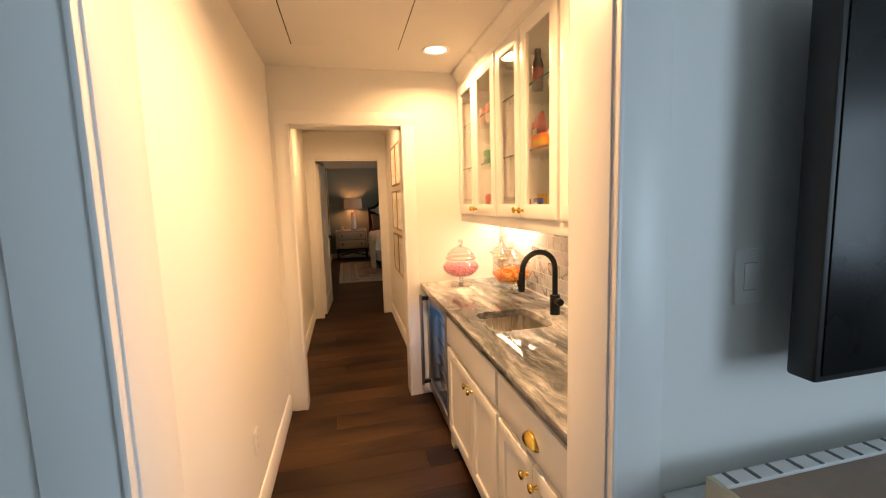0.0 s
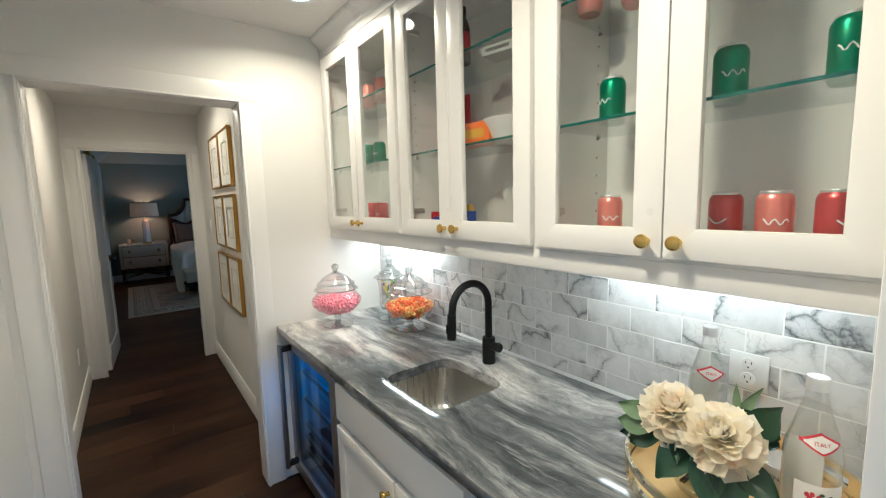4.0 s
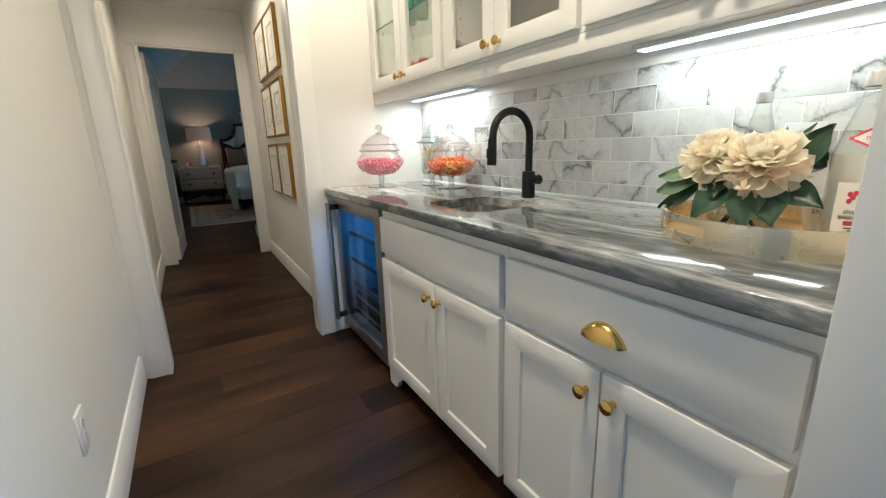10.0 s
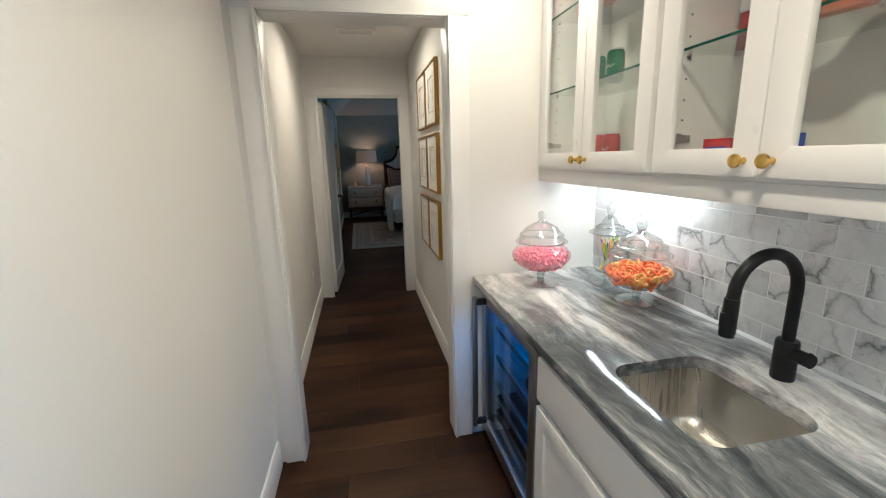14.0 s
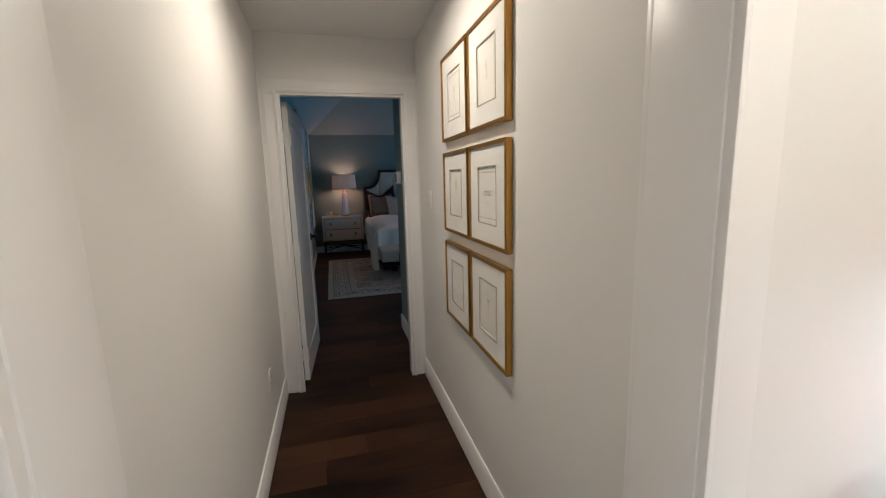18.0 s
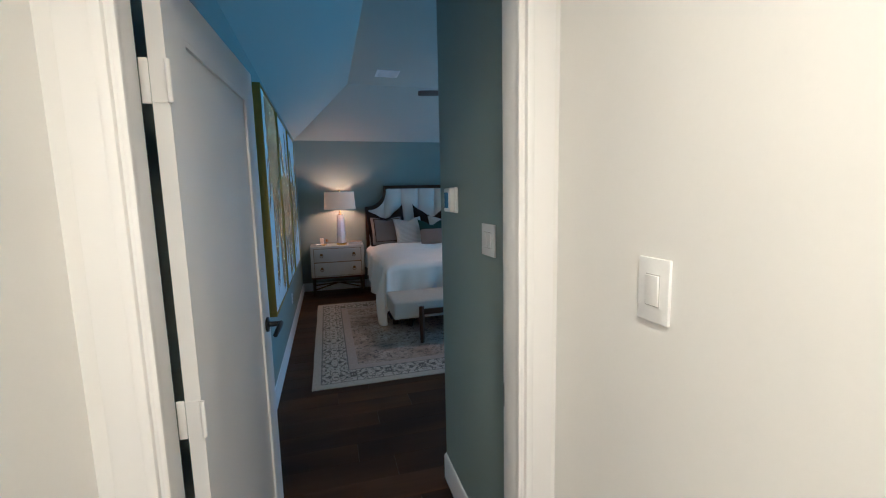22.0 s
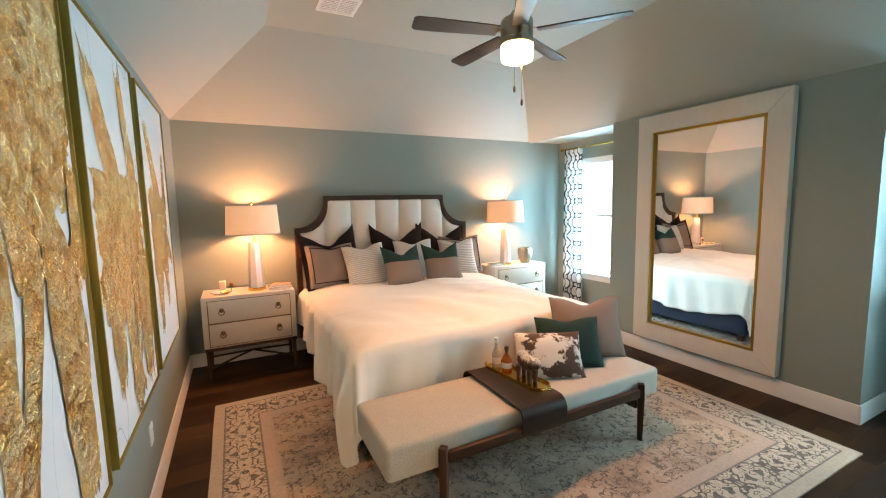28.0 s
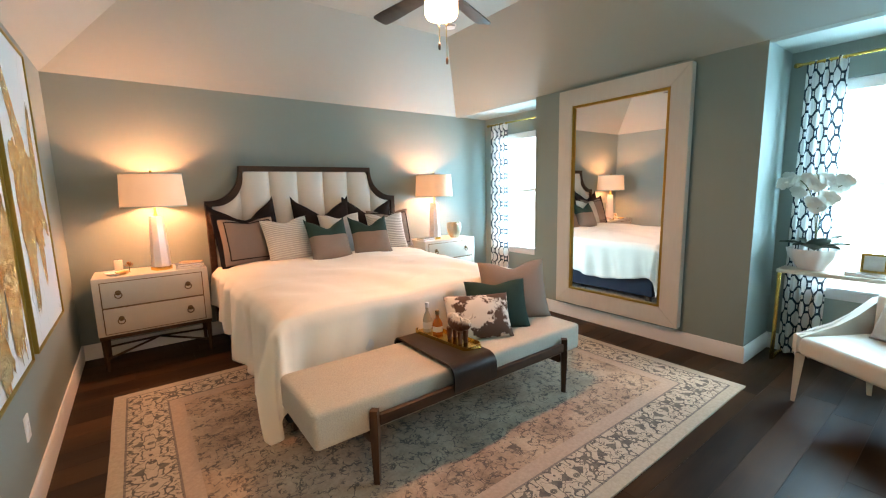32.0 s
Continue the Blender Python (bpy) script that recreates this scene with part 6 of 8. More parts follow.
    def diamond(name, material, k, parent, dr):
        bm = bmesh.new()
        n = 14
        rows = [[], []]
        for i in range(n + 1):
            u = (-1 + 2 * i / n) * 0.032 * k
            h = 0.017 * k * max(0.12, 1 - abs(-1 + 2 * i / n)) ** 0.9
            for s, row in ((-1, rows[0]), (1, rows[1])):
                v = 0.176 + s * h
                row.append(bm.verts.new(wrap(u - 0.008, v, rr(v) + dr)))
        for i in range(n):
            bm.faces.new((rows[0][i], rows[0][i + 1], rows[1][i + 1], rows[1][i]))
        return part(name, bm, material, parent)

    nl = diamond("neck_label", red, 1.0, th, 0.0006)
    diamond("label_field", white, 0.78, nl, 0.0012)
    cu = bpy.data.curves.new("print", "FONT")
    cu.body, cu.size, cu.align_x, cu.extrude = "ITALY", 0.0085, "CENTER", 0.0002
    tmp = bpy.data.objects.new("print", cu)
    me = bpy.data.meshes.new_from_object(tmp)
    bpy.data.objects.remove(tmp)
    bm = bmesh.new()
    bm.from_mesh(me)
    for w in bm.verts:
        v = 0.173 + w.co.y
        w.co = wrap(w.co.x - 0.008, v, rr(v) + 0.0017 + w.co.z)
    part("lettering", bm, red, nl)
    patch("back_label", white, [math.pi * 0.0395 - 0.040 + 0.005 * i for i in range(17)], [0.030, 0.150], lambda v: 0.0392, th, "white back label seen through the glass")
    th.scale = (1.05, 1.05, 1.13)
    return th


bottle(0.945, 0.945, "clear glass bottle of sparkling spring water on the tray")
bottle(1.125, 1.185, "clear glass bottle of sparkling spring water behind the flowers")


def petal_sheet(bm, m, ln, wd, cup, curl, nu=4, nv=5, frill=0.0, tip=0.75):
    """A cupped petal or leaf blade growing along +x from the origin, set by m."""
    grid = []
    for j in range(nv + 1):
        v = j / nv
        w = wd * math.sin(math.pi * min(0.98, 0.08 + tip * v) ** 0.9)
        row = []
        for i in range(nu + 1):
            u = 2 * i / nu - 1
            row.append(bm.verts.new(m @ Vector((ln * v, u * w / 2, cup * (u * u) * wd + curl * v * v * ln + frill * math.sin(7 * u + 9 * v) * v))))
        grid.append(row)
    for p, q in zip(grid, grid[1:]):
        for i in range(nu):
            bm.faces.new((p[i], p[i + 1], q[i + 1], q[i]))


def flowers():
    cx, cy, z = 0.915, 1.115, TZ + 0.009
    th = thing("flower_vase", (cx, cy, z), "low round glass vase of blush peonies on the tray", "vase")
    bm = bmesh.new()
    lathe(bm, [(0, 0.003), (0.035, 0.0), (0.050, 0.008), (0.061, 0.032), (0.058, 0.058), (0.046, 0.078), (0.043, 0.084), (0.047, 0.088)], 36, (cx, cy, z))
    p = part("vase_body", bm, M_JARGLASS, th, "clear glass", 60)
    p.visible_shadow = False
    bm = bmesh.new()
    lathe(bm, [(0, 0.006), (0.048, 0.011), (0.058, 0.033), (0.0565, 0.048), (0, 0.0485)], 36, (cx, cy, z))
    p = part("water", bm, pane_mat("vase_water", (0.93, 0.92, 0.84), 0.06), th, "", 60)
    p.visible_shadow = False
    heads = ((0.902, 1.172, 1.062, 0.074, 25), (0.884, 1.076, 1.052, 0.078, 36))
    stemwood = mat("brown_stem", (0.06, 0.035, 0.015), 0.6, vary=0.2)
    for (hx, hy, hz, s, tilt), (fx, fy) in zip(heads, ((0.93, 1.085), (0.90, 1.15))):
        bm = bmesh.new()
        tube(bm, [(fx, fy, z + 0.010), ((fx + hx) / 2, (fy + hy) / 2, z + 0.07), (hx + 0.02, hy, hz - 0.01)], 0.0035, 8)
        part("stem", bm, stemwood, th)
    for a in (0.4, 2.2, 4.0):
        bm = bmesh.new()
        tube(bm, [(cx + 0.035 * math.cos(a), cy + 0.035 * math.sin(a), z + 0.012), (cx + 0.015 * math.cos(a + 2.8), cy + 0.015 * math.sin(a + 2.8), z + 0.085)], 0.003, 8)
        part("stem", bm, stemwood, th)
    rng = random.Random(21)
    for hx, hy, hz, s, tilt in heads:
        bm = bmesh.new()
        top = pose(hx, hy, hz, 0, -tilt, 0)
        for layer in range(10):
            q = layer / 9
            cnt = int(18 - 8 * q)
            for k in range(cnt):
                a = 360 * k / cnt + layer * 17 + rng.uniform(-11, 11)
                m = top @ pose(0, 0, 0, 0, 0, a) @ pose(0, 0, 0, 0, -(-30 + 120 * q + rng.uniform(-11, 11)), 0) @ pose(0, 0, 0, rng.uniform(-24, 24), 0, 0)
                petal_sheet(bm, m, s * (0.98 - 0.32 * q) * rng.uniform(0.80, 1.10), s * (0.50 - 0.18 * q) * rng.uniform(0.8, 1.35), 0.20, (0.08 + 0.5 * q * (1 - q)) * rng.uniform(-0.3, 1.6), 4, 5, 0.002, 0.60)
        part("bloom", bm, M_PETAL, th, "ruffled cream and blush peony bloom", 60)

    def leaf(base, tip, ratio, material, arch=-0.18):
        """A broad pointed blade from base to tip, its face up and to the hall."""
        base, tip = Vector(base), Vector(tip)
        d = tip - base
        ex = d.normalized()
        ez = Vector((-0.75, 0, 0.66))
        ez = (ez - ez.dot(ex) * ex).normalized()
        ey = ez.cross(ex)
        m = Matrix.Translation(base) @ Matrix((ex, ey, ez)).transposed().to_4x4()
        bm = bmesh.new()
        petal_sheet(bm, m, d.length, d.length * ratio, 0.14, arch, 6, 9, 0.0015, 0.92)
        part("leaf", bm, material, th, "", 60)

    for base, tip, ratio, material in (((0.885, 1.125, 1.020), (0.825, 1.175, 0.938), 0.66, M_LEAF), ((0.88, 1.09, 1.020), (0.815, 1.072, 0.930), 0.62, M_LEAF), ((0.88, 1.06, 1.015), (0.825, 1.025, 0.942), 0.70, M_LEAF),
                                       ((0.89, 1.05, 1.010), (0.855, 0.965, 0.985), 0.62, M_LEAF), ((0.955, 1.035, 1.045), (0.945, 1.000, 1.125), 0.72, M_LEAF), ((0.955, 1.00, 1.050), (0.95, 1.062, 1.098), 0.62, M_LEAF),
                                       ((0.955, 0.995, 1.045), (0.94, 1.045, 1.040), 0.60, M_LEAF), ((0.92, 1.22, 1.020), (0.93, 1.325, 1.020), 0.46, M_PALELEAF), ((0.91, 1.21, 1.005), (0.915, 1.318, 0.982), 0.56, M_PALELEAF),
                                       ((0.90, 1.19, 1.000), (0.90, 1.285, 0.945), 0.50, M_LEAF), ((0.92, 1.21, 0.99), (0.93, 1.325, 0.940), 0.34, M_LEAF), ((0.89, 1.15, 1.02), (0.84, 1.14, 0.985), 0.6, M_LEAF),
                                       ((0.97, 1.085, 1.03), (1.00, 1.045, 1.135), 0.22, M_PALELEAF), ((0.98, 1.075, 1.06), (1.00, 1.088, 1.128), 0.22, M_PALELEAF)):
        leaf(base, tip, ratio, material)


flowers()


def mug():
    cx, cy, z = 1.035, 1.005, TZ + 0.009
    th = thing("mug", (cx, cy, z), "small white ceramic cup with lettering on the tray", "mug")
    bm = bmesh.new()
    lathe(bm, [(0, 0.0), (0.026, 0.0), (0.030, 0.004), (0.040, 0.045), (0.042, 0.075), (0.0405, 0.076), (0.038, 0.046), (0.028, 0.008), (0, 0.006)], 32, (cx, cy, z))
    b = part("cup_body", bm, M_CERAMIC, th)
    cu = bpy.data.curves.new("print", "FONT")
    cu.body, cu.size, cu.align_x, cu.extrude = "ENJOY", 0.014, "CENTER", 0.0002
    tmp = bpy.data.objects.new("print", cu)
    me = bpy.data.meshes.new_from_object(tmp)
    bpy.data.objects.remove(tmp)
    bm = bmesh.new()
    bm.from_mesh(me)
    for w in bm.verts:
        v = 0.048 + w.co.y
        a = math.pi + 0.2 + w.co.x / 0.041
        r = 0.0413 + w.co.z
        w.co = Vector((cx + r * math.cos(a), cy + r * math.sin(a), z + v))
    part("lettering", bm, M_INK, b)


mug()


# ---- living room wall ----
def television():
    th = thing("television", (1.5, 0.6, 1.13), "large black flat television mounted on the wall", "television")
    one_box("housing", th, (0.86, 0.575, 1.14, 2.15, 0.63, 1.90), M_RUBBER, 0.008)
    one_box("screen", th, (0.872, 0.572, 1.155, 2.138, 0.5748, 1.888), mat("black_glass_screen", (0.008, 0.008, 0.009), 0.28, vary=0.0, bump=0.0, spec=0.2), 0.001)
    one_box("wall_mount", th, (1.2, 0.63, 1.3, 1.8, Y0 - 0.001, 1.7), M_BLACK, 0.004)


television()


def fireplace():
    th = thing("fireplace_mantel", (1.8, 0.5, 0), "white fireplace mantel shelf under the television", "mantel")
    one_box("shelf", th, (0.64, 0.40, 0.82, 2.6, Y0 - 0.002, 0.878), M_TRIM, 0.004)
    for i in range(9):
        one_box("dentil", th, (0.72 + i * 0.09, 0.408, 0.785, 0.765 + i * 0.09, 0.690, 0.8195), M_TRIM, 0.002)
    one_box("breast", th, (0.72, 0.430, 0.0, 2.6, Y0 - 0.002, 0.7845), M_TRIM, 0.003)


def display_box():
    """A long low box with a striped rim, its top sunk a little below the rim."""
    th = thing("display_box", (1.1, 0.5, 0.879), "low beige box with a striped rim on the mantel shelf", "box")
    beige = mat("beige_card", (0.66, 0.55, 0.40), 0.6, vary=0.08, scale=6, bump=0.05)
    rosy = mat("rosy_brown_lining", (0.40, 0.27, 0.21), 0.6, vary=0.22, scale=9, grain=0.08, grain_scale=50, bump=0.15)
    grey = mat("grey_stripe", (0.12, 0.13, 0.14), 0.6, vary=0.1, scale=8, bump=0.0)
    x0, x1, y0, y1, z0, z1 = 0.680, 1.62, 0.425, 0.630, 0.8785, 0.954
    one_box("side", th, (x0, y0, z0, x0 + 0.012, y1, z1), beige, 0.002)
    one_box("side", th, (x1 - 0.012, y0, z0, x1, y1, z1), beige, 0.002)
    one_box("front", th, (x0 + 0.0125, y0, z0, x1 - 0.0125, y0 + 0.012, z1), beige, 0.002)
    one_box("back", th, (x0 + 0.0125, y1 - 0.034, z0, x1 - 0.0125, y1, z1), M_TRIM, 0.002)
    one_box("lining", th, (x0 + 0.0125, y0 + 0.0125, z0, x1 - 0.0125, y1 - 0.0345, z1 - 0.006), rosy, 0.002)
    for i in range(17):
        x = x0 + 0.035 + i * 0.053
        one_box("stripe", th, (x, y1 - 0.033, z1 - 0.002, x + 0.009, y1 - 0.002, z1 + 0.0015), grey, 0.0005)


display_box()


fireplace()


# ---- hall: framed prints and the bedroom door ----
def framed_print(i, y0, y1, z0, z1):
    """A thin gilt frame on the hall's right wall with a wide mat and a small engraved sheet."""
    th = thing("framed_print", (XH, (y0 + y1) / 2, z0), "thin gilt frame, wide white mat and small engraved print", "picture", "six framed prints")
    xf, xb = XH - 0.027, XH - 0.001
    w = 0.0160
    for d in (((y0, z0), (y1, z0), (y1 - w, z0 + w), (y0 + w, z0 + w)), ((y0, z1), (y0 + w, z1 - w), (y1 - w, z1 - w), (y1, z1)),
              ((y0, z0), (y0 + w, z0 + w), (y0 + w, z1 - w), (y0, z1)), ((y1, z0), (y1, z1), (y1 - w, z1 - w), (y1 - w, z0 + w))):
        bm = bmesh.new()
        prism(bm, list(d), "x", xf, xb)
        bmesh.ops.bevel(bm, geom=bm.edges[:], offset=0.0015, segments=2, affect="EDGES")
        part("frame_rail", bm, M_FRAME, th)
    cy, cz = (y0 + y1) / 2, (z0 + z1) / 2
    pw, ph = 0.097, 0.113
    bm = bmesh.new()
    ring_plate(bm, [(y0 + w, z0 + w), (y1 - w, z0 + w), (y1 - w, z1 - w), (y0 + w, z1 - w)], [(cy - pw, cz - ph), (cy + pw, cz - ph), (cy + pw, cz + ph), (cy - pw, cz + ph)], "x", xf + 0.007, xf + 0.010)
    mb = part("mat_board", bm, M_MATBOARD, th, "wide white mat")
    bm = bmesh.new()
    ring_plate(bm, [(cy - pw - 0.004, cz - ph - 0.004), (cy + pw + 0.004, cz - ph - 0.004), (cy + pw + 0.004, cz + ph + 0.004), (cy - pw - 0.004, cz + ph + 0.004)],
               [(cy - pw, cz - ph), (cy + pw, cz - ph), (cy + pw, cz + ph), (cy - pw, cz + ph)], "x", xf + 0.0058, xf + 0.0068)
    part("bevel_line", bm, M_OLIVE, mb)
    bm = bmesh.new()
    box(bm, xf + 0.011, cy - pw - 0.002, cz - ph - 0.002, xf + 0.013, cy + pw + 0.002, cz + ph + 0.002)
    sh = part("print_sheet", bm, M_PAPER, th, "cream sheet with a faint engraving")
    rng = random.Random(40 + i)
    bm = bmesh.new()
    xa, xc = xf + 0.0103, xf + 0.0109

    def dash(yy, zz, a, b):
        box(bm, xa, yy - a / 2, zz - b / 2, xc, yy + a / 2, zz + b / 2)

    if i == 3:
        for k in range(3):
            dash(cy, cz + 0.008 - 0.007 * k, 0.020 - 0.003 * k, 0.0022)
    elif i % 2 == 0:
        for k in range(16):
            for s in (-1, 1):
                dash(cy + s * pw * 0.80, cz + ph * (-0.85 + 1.7 * k / 15), rng.uniform(0.003, 0.007), 0.0025)
    else:
        for k in range(14):
            for s in (-1, 1):
                dash(cy + pw * (-0.85 + 1.7 * k / 13), cz + s * ph * 0.82, 0.0045, rng.uniform(0.003, 0.006))
    if i == 1:
        for k in range(24):
            dash(cy - 0.040 + 0.0035 * k, cz + 0.014 + 0.0045 * math.sin(1.05 * k), 0.004, 0.0032)
        for zz, ww in ((0.004, 0.084), (0.0005, 0.080), (-0.030, 0.028)):
            dash(cy, cz + zz, ww, 0.0018)
    elif i == 4:
        for k in range(7):
            dash(cy - 0.012 + 0.004 * k, cz + 0.058 + 0.004 * math.sin(math.pi * k / 6), 0.0044, 0.0026)
        for k in range(4):
            dash(cy, cz + 0.050 - 0.0055 * k, 0.022 - 0.002 * k, 0.0026)
        dash(cy, cz + 0.022, 0.010, 0.011)
        dash(cy, cz + 0.002, 0.020, 0.0014)
    elif i != 3:
        for k in range(5):
            dash(cy + rng.uniform(-0.004, 0.004), cz + 0.035 - 0.011 * k + rng.uniform(-0.002, 0.002), rng.uniform(0.006, 0.034), 0.0028)
        dash(cy, cz - 0.022, 0.028, 0.002)
    part("engraving", bm, M_FAINT, sh)
    bm = bmesh.new()
    box(bm, xf + 0.0035, y0 + w - 0.001, z0 + w - 0.001, xf + 0.0048, y1 - w + 0.001, z1 - w + 0.001)
    p = part("pane", bm, M_GLAZE, th, "clear glazing")
    p.visible_shadow = False


for i, (c0, c1) in enumerate(((3.999, 4.413), (4.430, 4.843))):
    for j, (r0, r1) in enumerate(((0.738, 1.158), (1.215, 1.630), (1.686, 2.104))):
        framed_print(i * 3 + j, c0, c1, r0, r1)


def bedroom_door():
    """One-panel door, hinged on the left jamb and swung into the bedroom."""
    th = thing("bedroom_door", (0, 0, 0), "white one-panel interior door standing open", "door")
    W, H, T = 0.825, 2.045, 0.035
    bm = bmesh.new()
    s = 0.115
    for d in ((0.003, 0, 0.012, s, T, H), (W - s, 0, 0.012, W, T, H), (s, 0, 0.012, W - s, T, 0.20), (s, 0, H - s, W - s, T, H)):
        box(bm, *d)
    bmesh.ops.remove_doubles(bm, verts=bm.verts[:], dist=0.0003)
    leaf = part("door_frame", bm, M_TRIM, th)
    bm = bmesh.new()
    box(bm, s - 0.004, 0.010, 0.196, W - s + 0.004, T - 0.010, H - s + 0.004)
    part("door_panel", bm, M_TRIM, th)
    for yy in (0.0005, T - 0.0085):
        bm = bmesh.new()
        rect_frame(bm, "y", yy, yy + 0.008, s, 0.20, W - s, H - s, 0.014)
        part("panel_molding", bm, M_TRIM, th)
    for z in (0.22, 1.02, 1.80):
        bm = bmesh.new()
        tube(bm, [(-0.004, -0.004, z - 0.045), (-0.004, -0.004, z + 0.045)], 0.006, 10)
        box(bm, 0.0005, 0.002, z - 0.045, 0.0028, 0.030, z + 0.045)
        box(bm, -0.001, 0.0355, z - 0.048, 0.004, 0.0535, z + 0.048, 0.0015)
        part("hinge", bm, M_TRIM, th, "painted butt hinge")
    for sgn, yy in ((-1, 0.0), (1, T)):
        bm = bmesh.new()
        lathe(bm, [(0, 0), (0.031, 0), (0.031, 0.007), (0.012, 0.010), (0.0095, 0.058), (0, 0.059)], 24, (W - 0.065, yy, 1.02), pose(0, 0, 0, 90 if sgn < 0 else -90, 0, 0))
        tube(bm, [(W - 0.060, yy + sgn * 0.054, 1.02), (W - 0.10, yy + sgn * 0.057, 1.019), (W - 0.15, yy + sgn * 0.056, 1.013), (W - 0.18, yy + sgn * 0.053, 1.006)], [0.012, 0.0115, 0.0105, 0.009], 10)
        part("lever_handle", bm, M_BLACK, th, "matte black lever handle")
    bm = bmesh.new()
    box(bm, W - 0.0005, 0.008, 0.965, W + 0.0015, 0.028, 1.075)
    part("latch_plate", bm, M_BLACK, th)
    th.matrix_basis = pose(-0.289, 5.738, 0, 0, 0, 86.4)


bedroom_door()


# ---- bedroom: windows ----
def window(name, y0, y1, label, blind):
    th = tagged(new(name), label, kind="structure")
    BASE[th] = Vector((0, 0, 0))
    z0, z1 = WZ
    bm = bmesh.new()
    rect_frame(bm, "x", BW + 0.045, BW + 0.095, y0 + 0.002, z0 + 0.002, y1 - 0.002, z1 - 0.002, 0.045)
    part("window_frame", bm, M_TRIM, th)
    zm = (z0 + z1) / 2
    one_box("meeting_rail", th, (BW + 0.05, y0 + 0.048, zm - 0.02, BW + 0.09, y1 - 0.048, zm + 0.02), M_TRIM, 0.003)
    for a, b in ((z0 + 0.046, zm - 0.021), (zm + 0.021, z1 - 0.046)):
        bm = bmesh.new()
        box(bm, BW + 0.068, y0 + 0.048, a, BW + 0.072, y1 - 0.048, b)
        p = part("pane", bm, M_PANE, th, "clear window pane")
        p.visible_shadow = False
    one_box("window_sill", th, (BW - 0.05, y0 - 0.06, z0 - 0.025, BW + 0.044, y1 + 0.06, z0 + 0.001), M_TRIM, 0.004)
    one_box("apron", th, (BW - 0.012, y0 - 0.04, z0 - 0.10, BW - 0.0005, y1 + 0.04, z0 - 0.0255), M_TRIM, 0.002)
    if blind:
        one_box("blind_headrail", th, (BW + 0.005, y0 + 0.01, z1 - 0.09, BW + 0.04, y1 - 0.01, z1 - 0.003), M_TRIM, 0.003)


window("window_1", *W1, "white sash window in the bay beside the bed, bright daylight outside", True)
window("window_2", *W2, "white sash window in the bay, bright daylight outside", True)


def backdrop():
    """Pale daylight haze outside the bays."""
    m = mat("bright_overcast_haze", (0.8, 0.85, 0.9), 0.9, glow=((0.80, 0.92, 1.0), 2.9), bump=0.0)
    bm = bmesh.new()
    box(bm, 7.4, 3.0, -0.34, 7.5, 15.0, 5.5)
    ob = new("backdrop", mesh_of("backdrop", bm, m))
    tagged(ob, "bright hazy daylight outside the windows", kind="structure")
    ob.visible_shadow = False


backdrop()


def curtain(y0, y1, z0, z1, rod0, rod1, label):
    th = thing("curtain_rod", (BW - 0.09, (rod0 + rod1) / 2, z1), "thin brass curtain rod with end knobs", "curtain rod")
    bm = bmesh.new()
    tube(bm, [(BW - 0.09, rod0, z1), (BW - 0.09, rod1, z1)], 0.011, 14)
    part("rod", bm, M_BRASS, th)
    for yy, s in ((rod0, -1), (rod1, 1)):
        bm = bmesh.new()
        lathe(bm, [(0, -0.005), (0.012, -0.004), (0.014, 0.004), (0.020, 0.02), (0.021, 0.032), (0.014, 0.045), (0, 0.048)], 16, (BW - 0.09, yy, z1), pose(0, 0, 0, -90 * s, 0, 0))
        part("finial", bm, M_BRASS, th)
        bm = bmesh.new()
        tube(bm, [(BW - 0.09, yy - s * 0.06, z1), (BW - 0.001, yy - s * 0.06, z1)], 0.007, 8)
        part("bracket", bm, M_BRASS, th)
    cu = thing("curtain", (BW - 0.09, (y0 + y1) / 2, z0), label, "curtain", "trellis curtains")
    bm = bmesh.new()
    uv = bm.loops.layers.uv.new("UVMap")
    nu, nv = 70, 24
    rows = []
    for j in range(nv + 1):
        v = j / nv
        row = []
        for i in range(nu + 1):
            u = i / nu
            amp = 0.022 * (0.75 + 0.35 * v)
            x = BW - 0.09 + amp * math.sin(u * 2 * math.pi * 3.5 + 0.5 * math.sin(3 * v)) + 0.006 * math.sin(17 * u + 3 * v)
            y = y0 + (y1 - y0) * (u + 0.012 * math.sin(u * 2 * math.pi * 10.0) + (u - 0.5) * 0.10 * v)
            row.append(bm.verts.new((x, y, z1 + 0.012 + (z0 - z1 - 0.012) * v)))
        rows.append(row)
    for j in range(nv):
        for i in range(nu):
            f = bm.faces.new((rows[j][i], rows[j][i + 1], rows[j + 1][i + 1], rows[j + 1][i]))
            for lp, (a, b) in zip(f.loops, ((i, j), (i + 1, j), (i + 1, j + 1), (i, j + 1))):
                lp[uv].uv = (a / nu * 0.62, (1 - b / nv) * (z1 - z0))
    part("cloth", bm, M_LATTICE, cu, "white cloth with a dark teal trellis", 180)
    for k in range(6):
        bm = bmesh.new()
        yy = y0 + (y1 - y0) * (k + 0.5) / 6
        lathe(bm, [(0.0125, -0.003), (0.0165, -0.003), (0.0165, 0.003), (0.0125, 0.003), (0.0125, -0.003)], 16, (BW - 0.09, yy, z1 - 0.002), pose(0, 0, 0, 90, 0, 0))
        part("ring", bm, M_BRASS, cu)


curtain(11.27, 11.60, 0.02, 2.365, 10.55, 11.64, "white curtain with a dark teal trellis print beside the bed")
curtain(7.80, 8.04, 0.02, 2.365, 6.90, 8.075, "white curtain with a dark teal trellis print at the bay window")


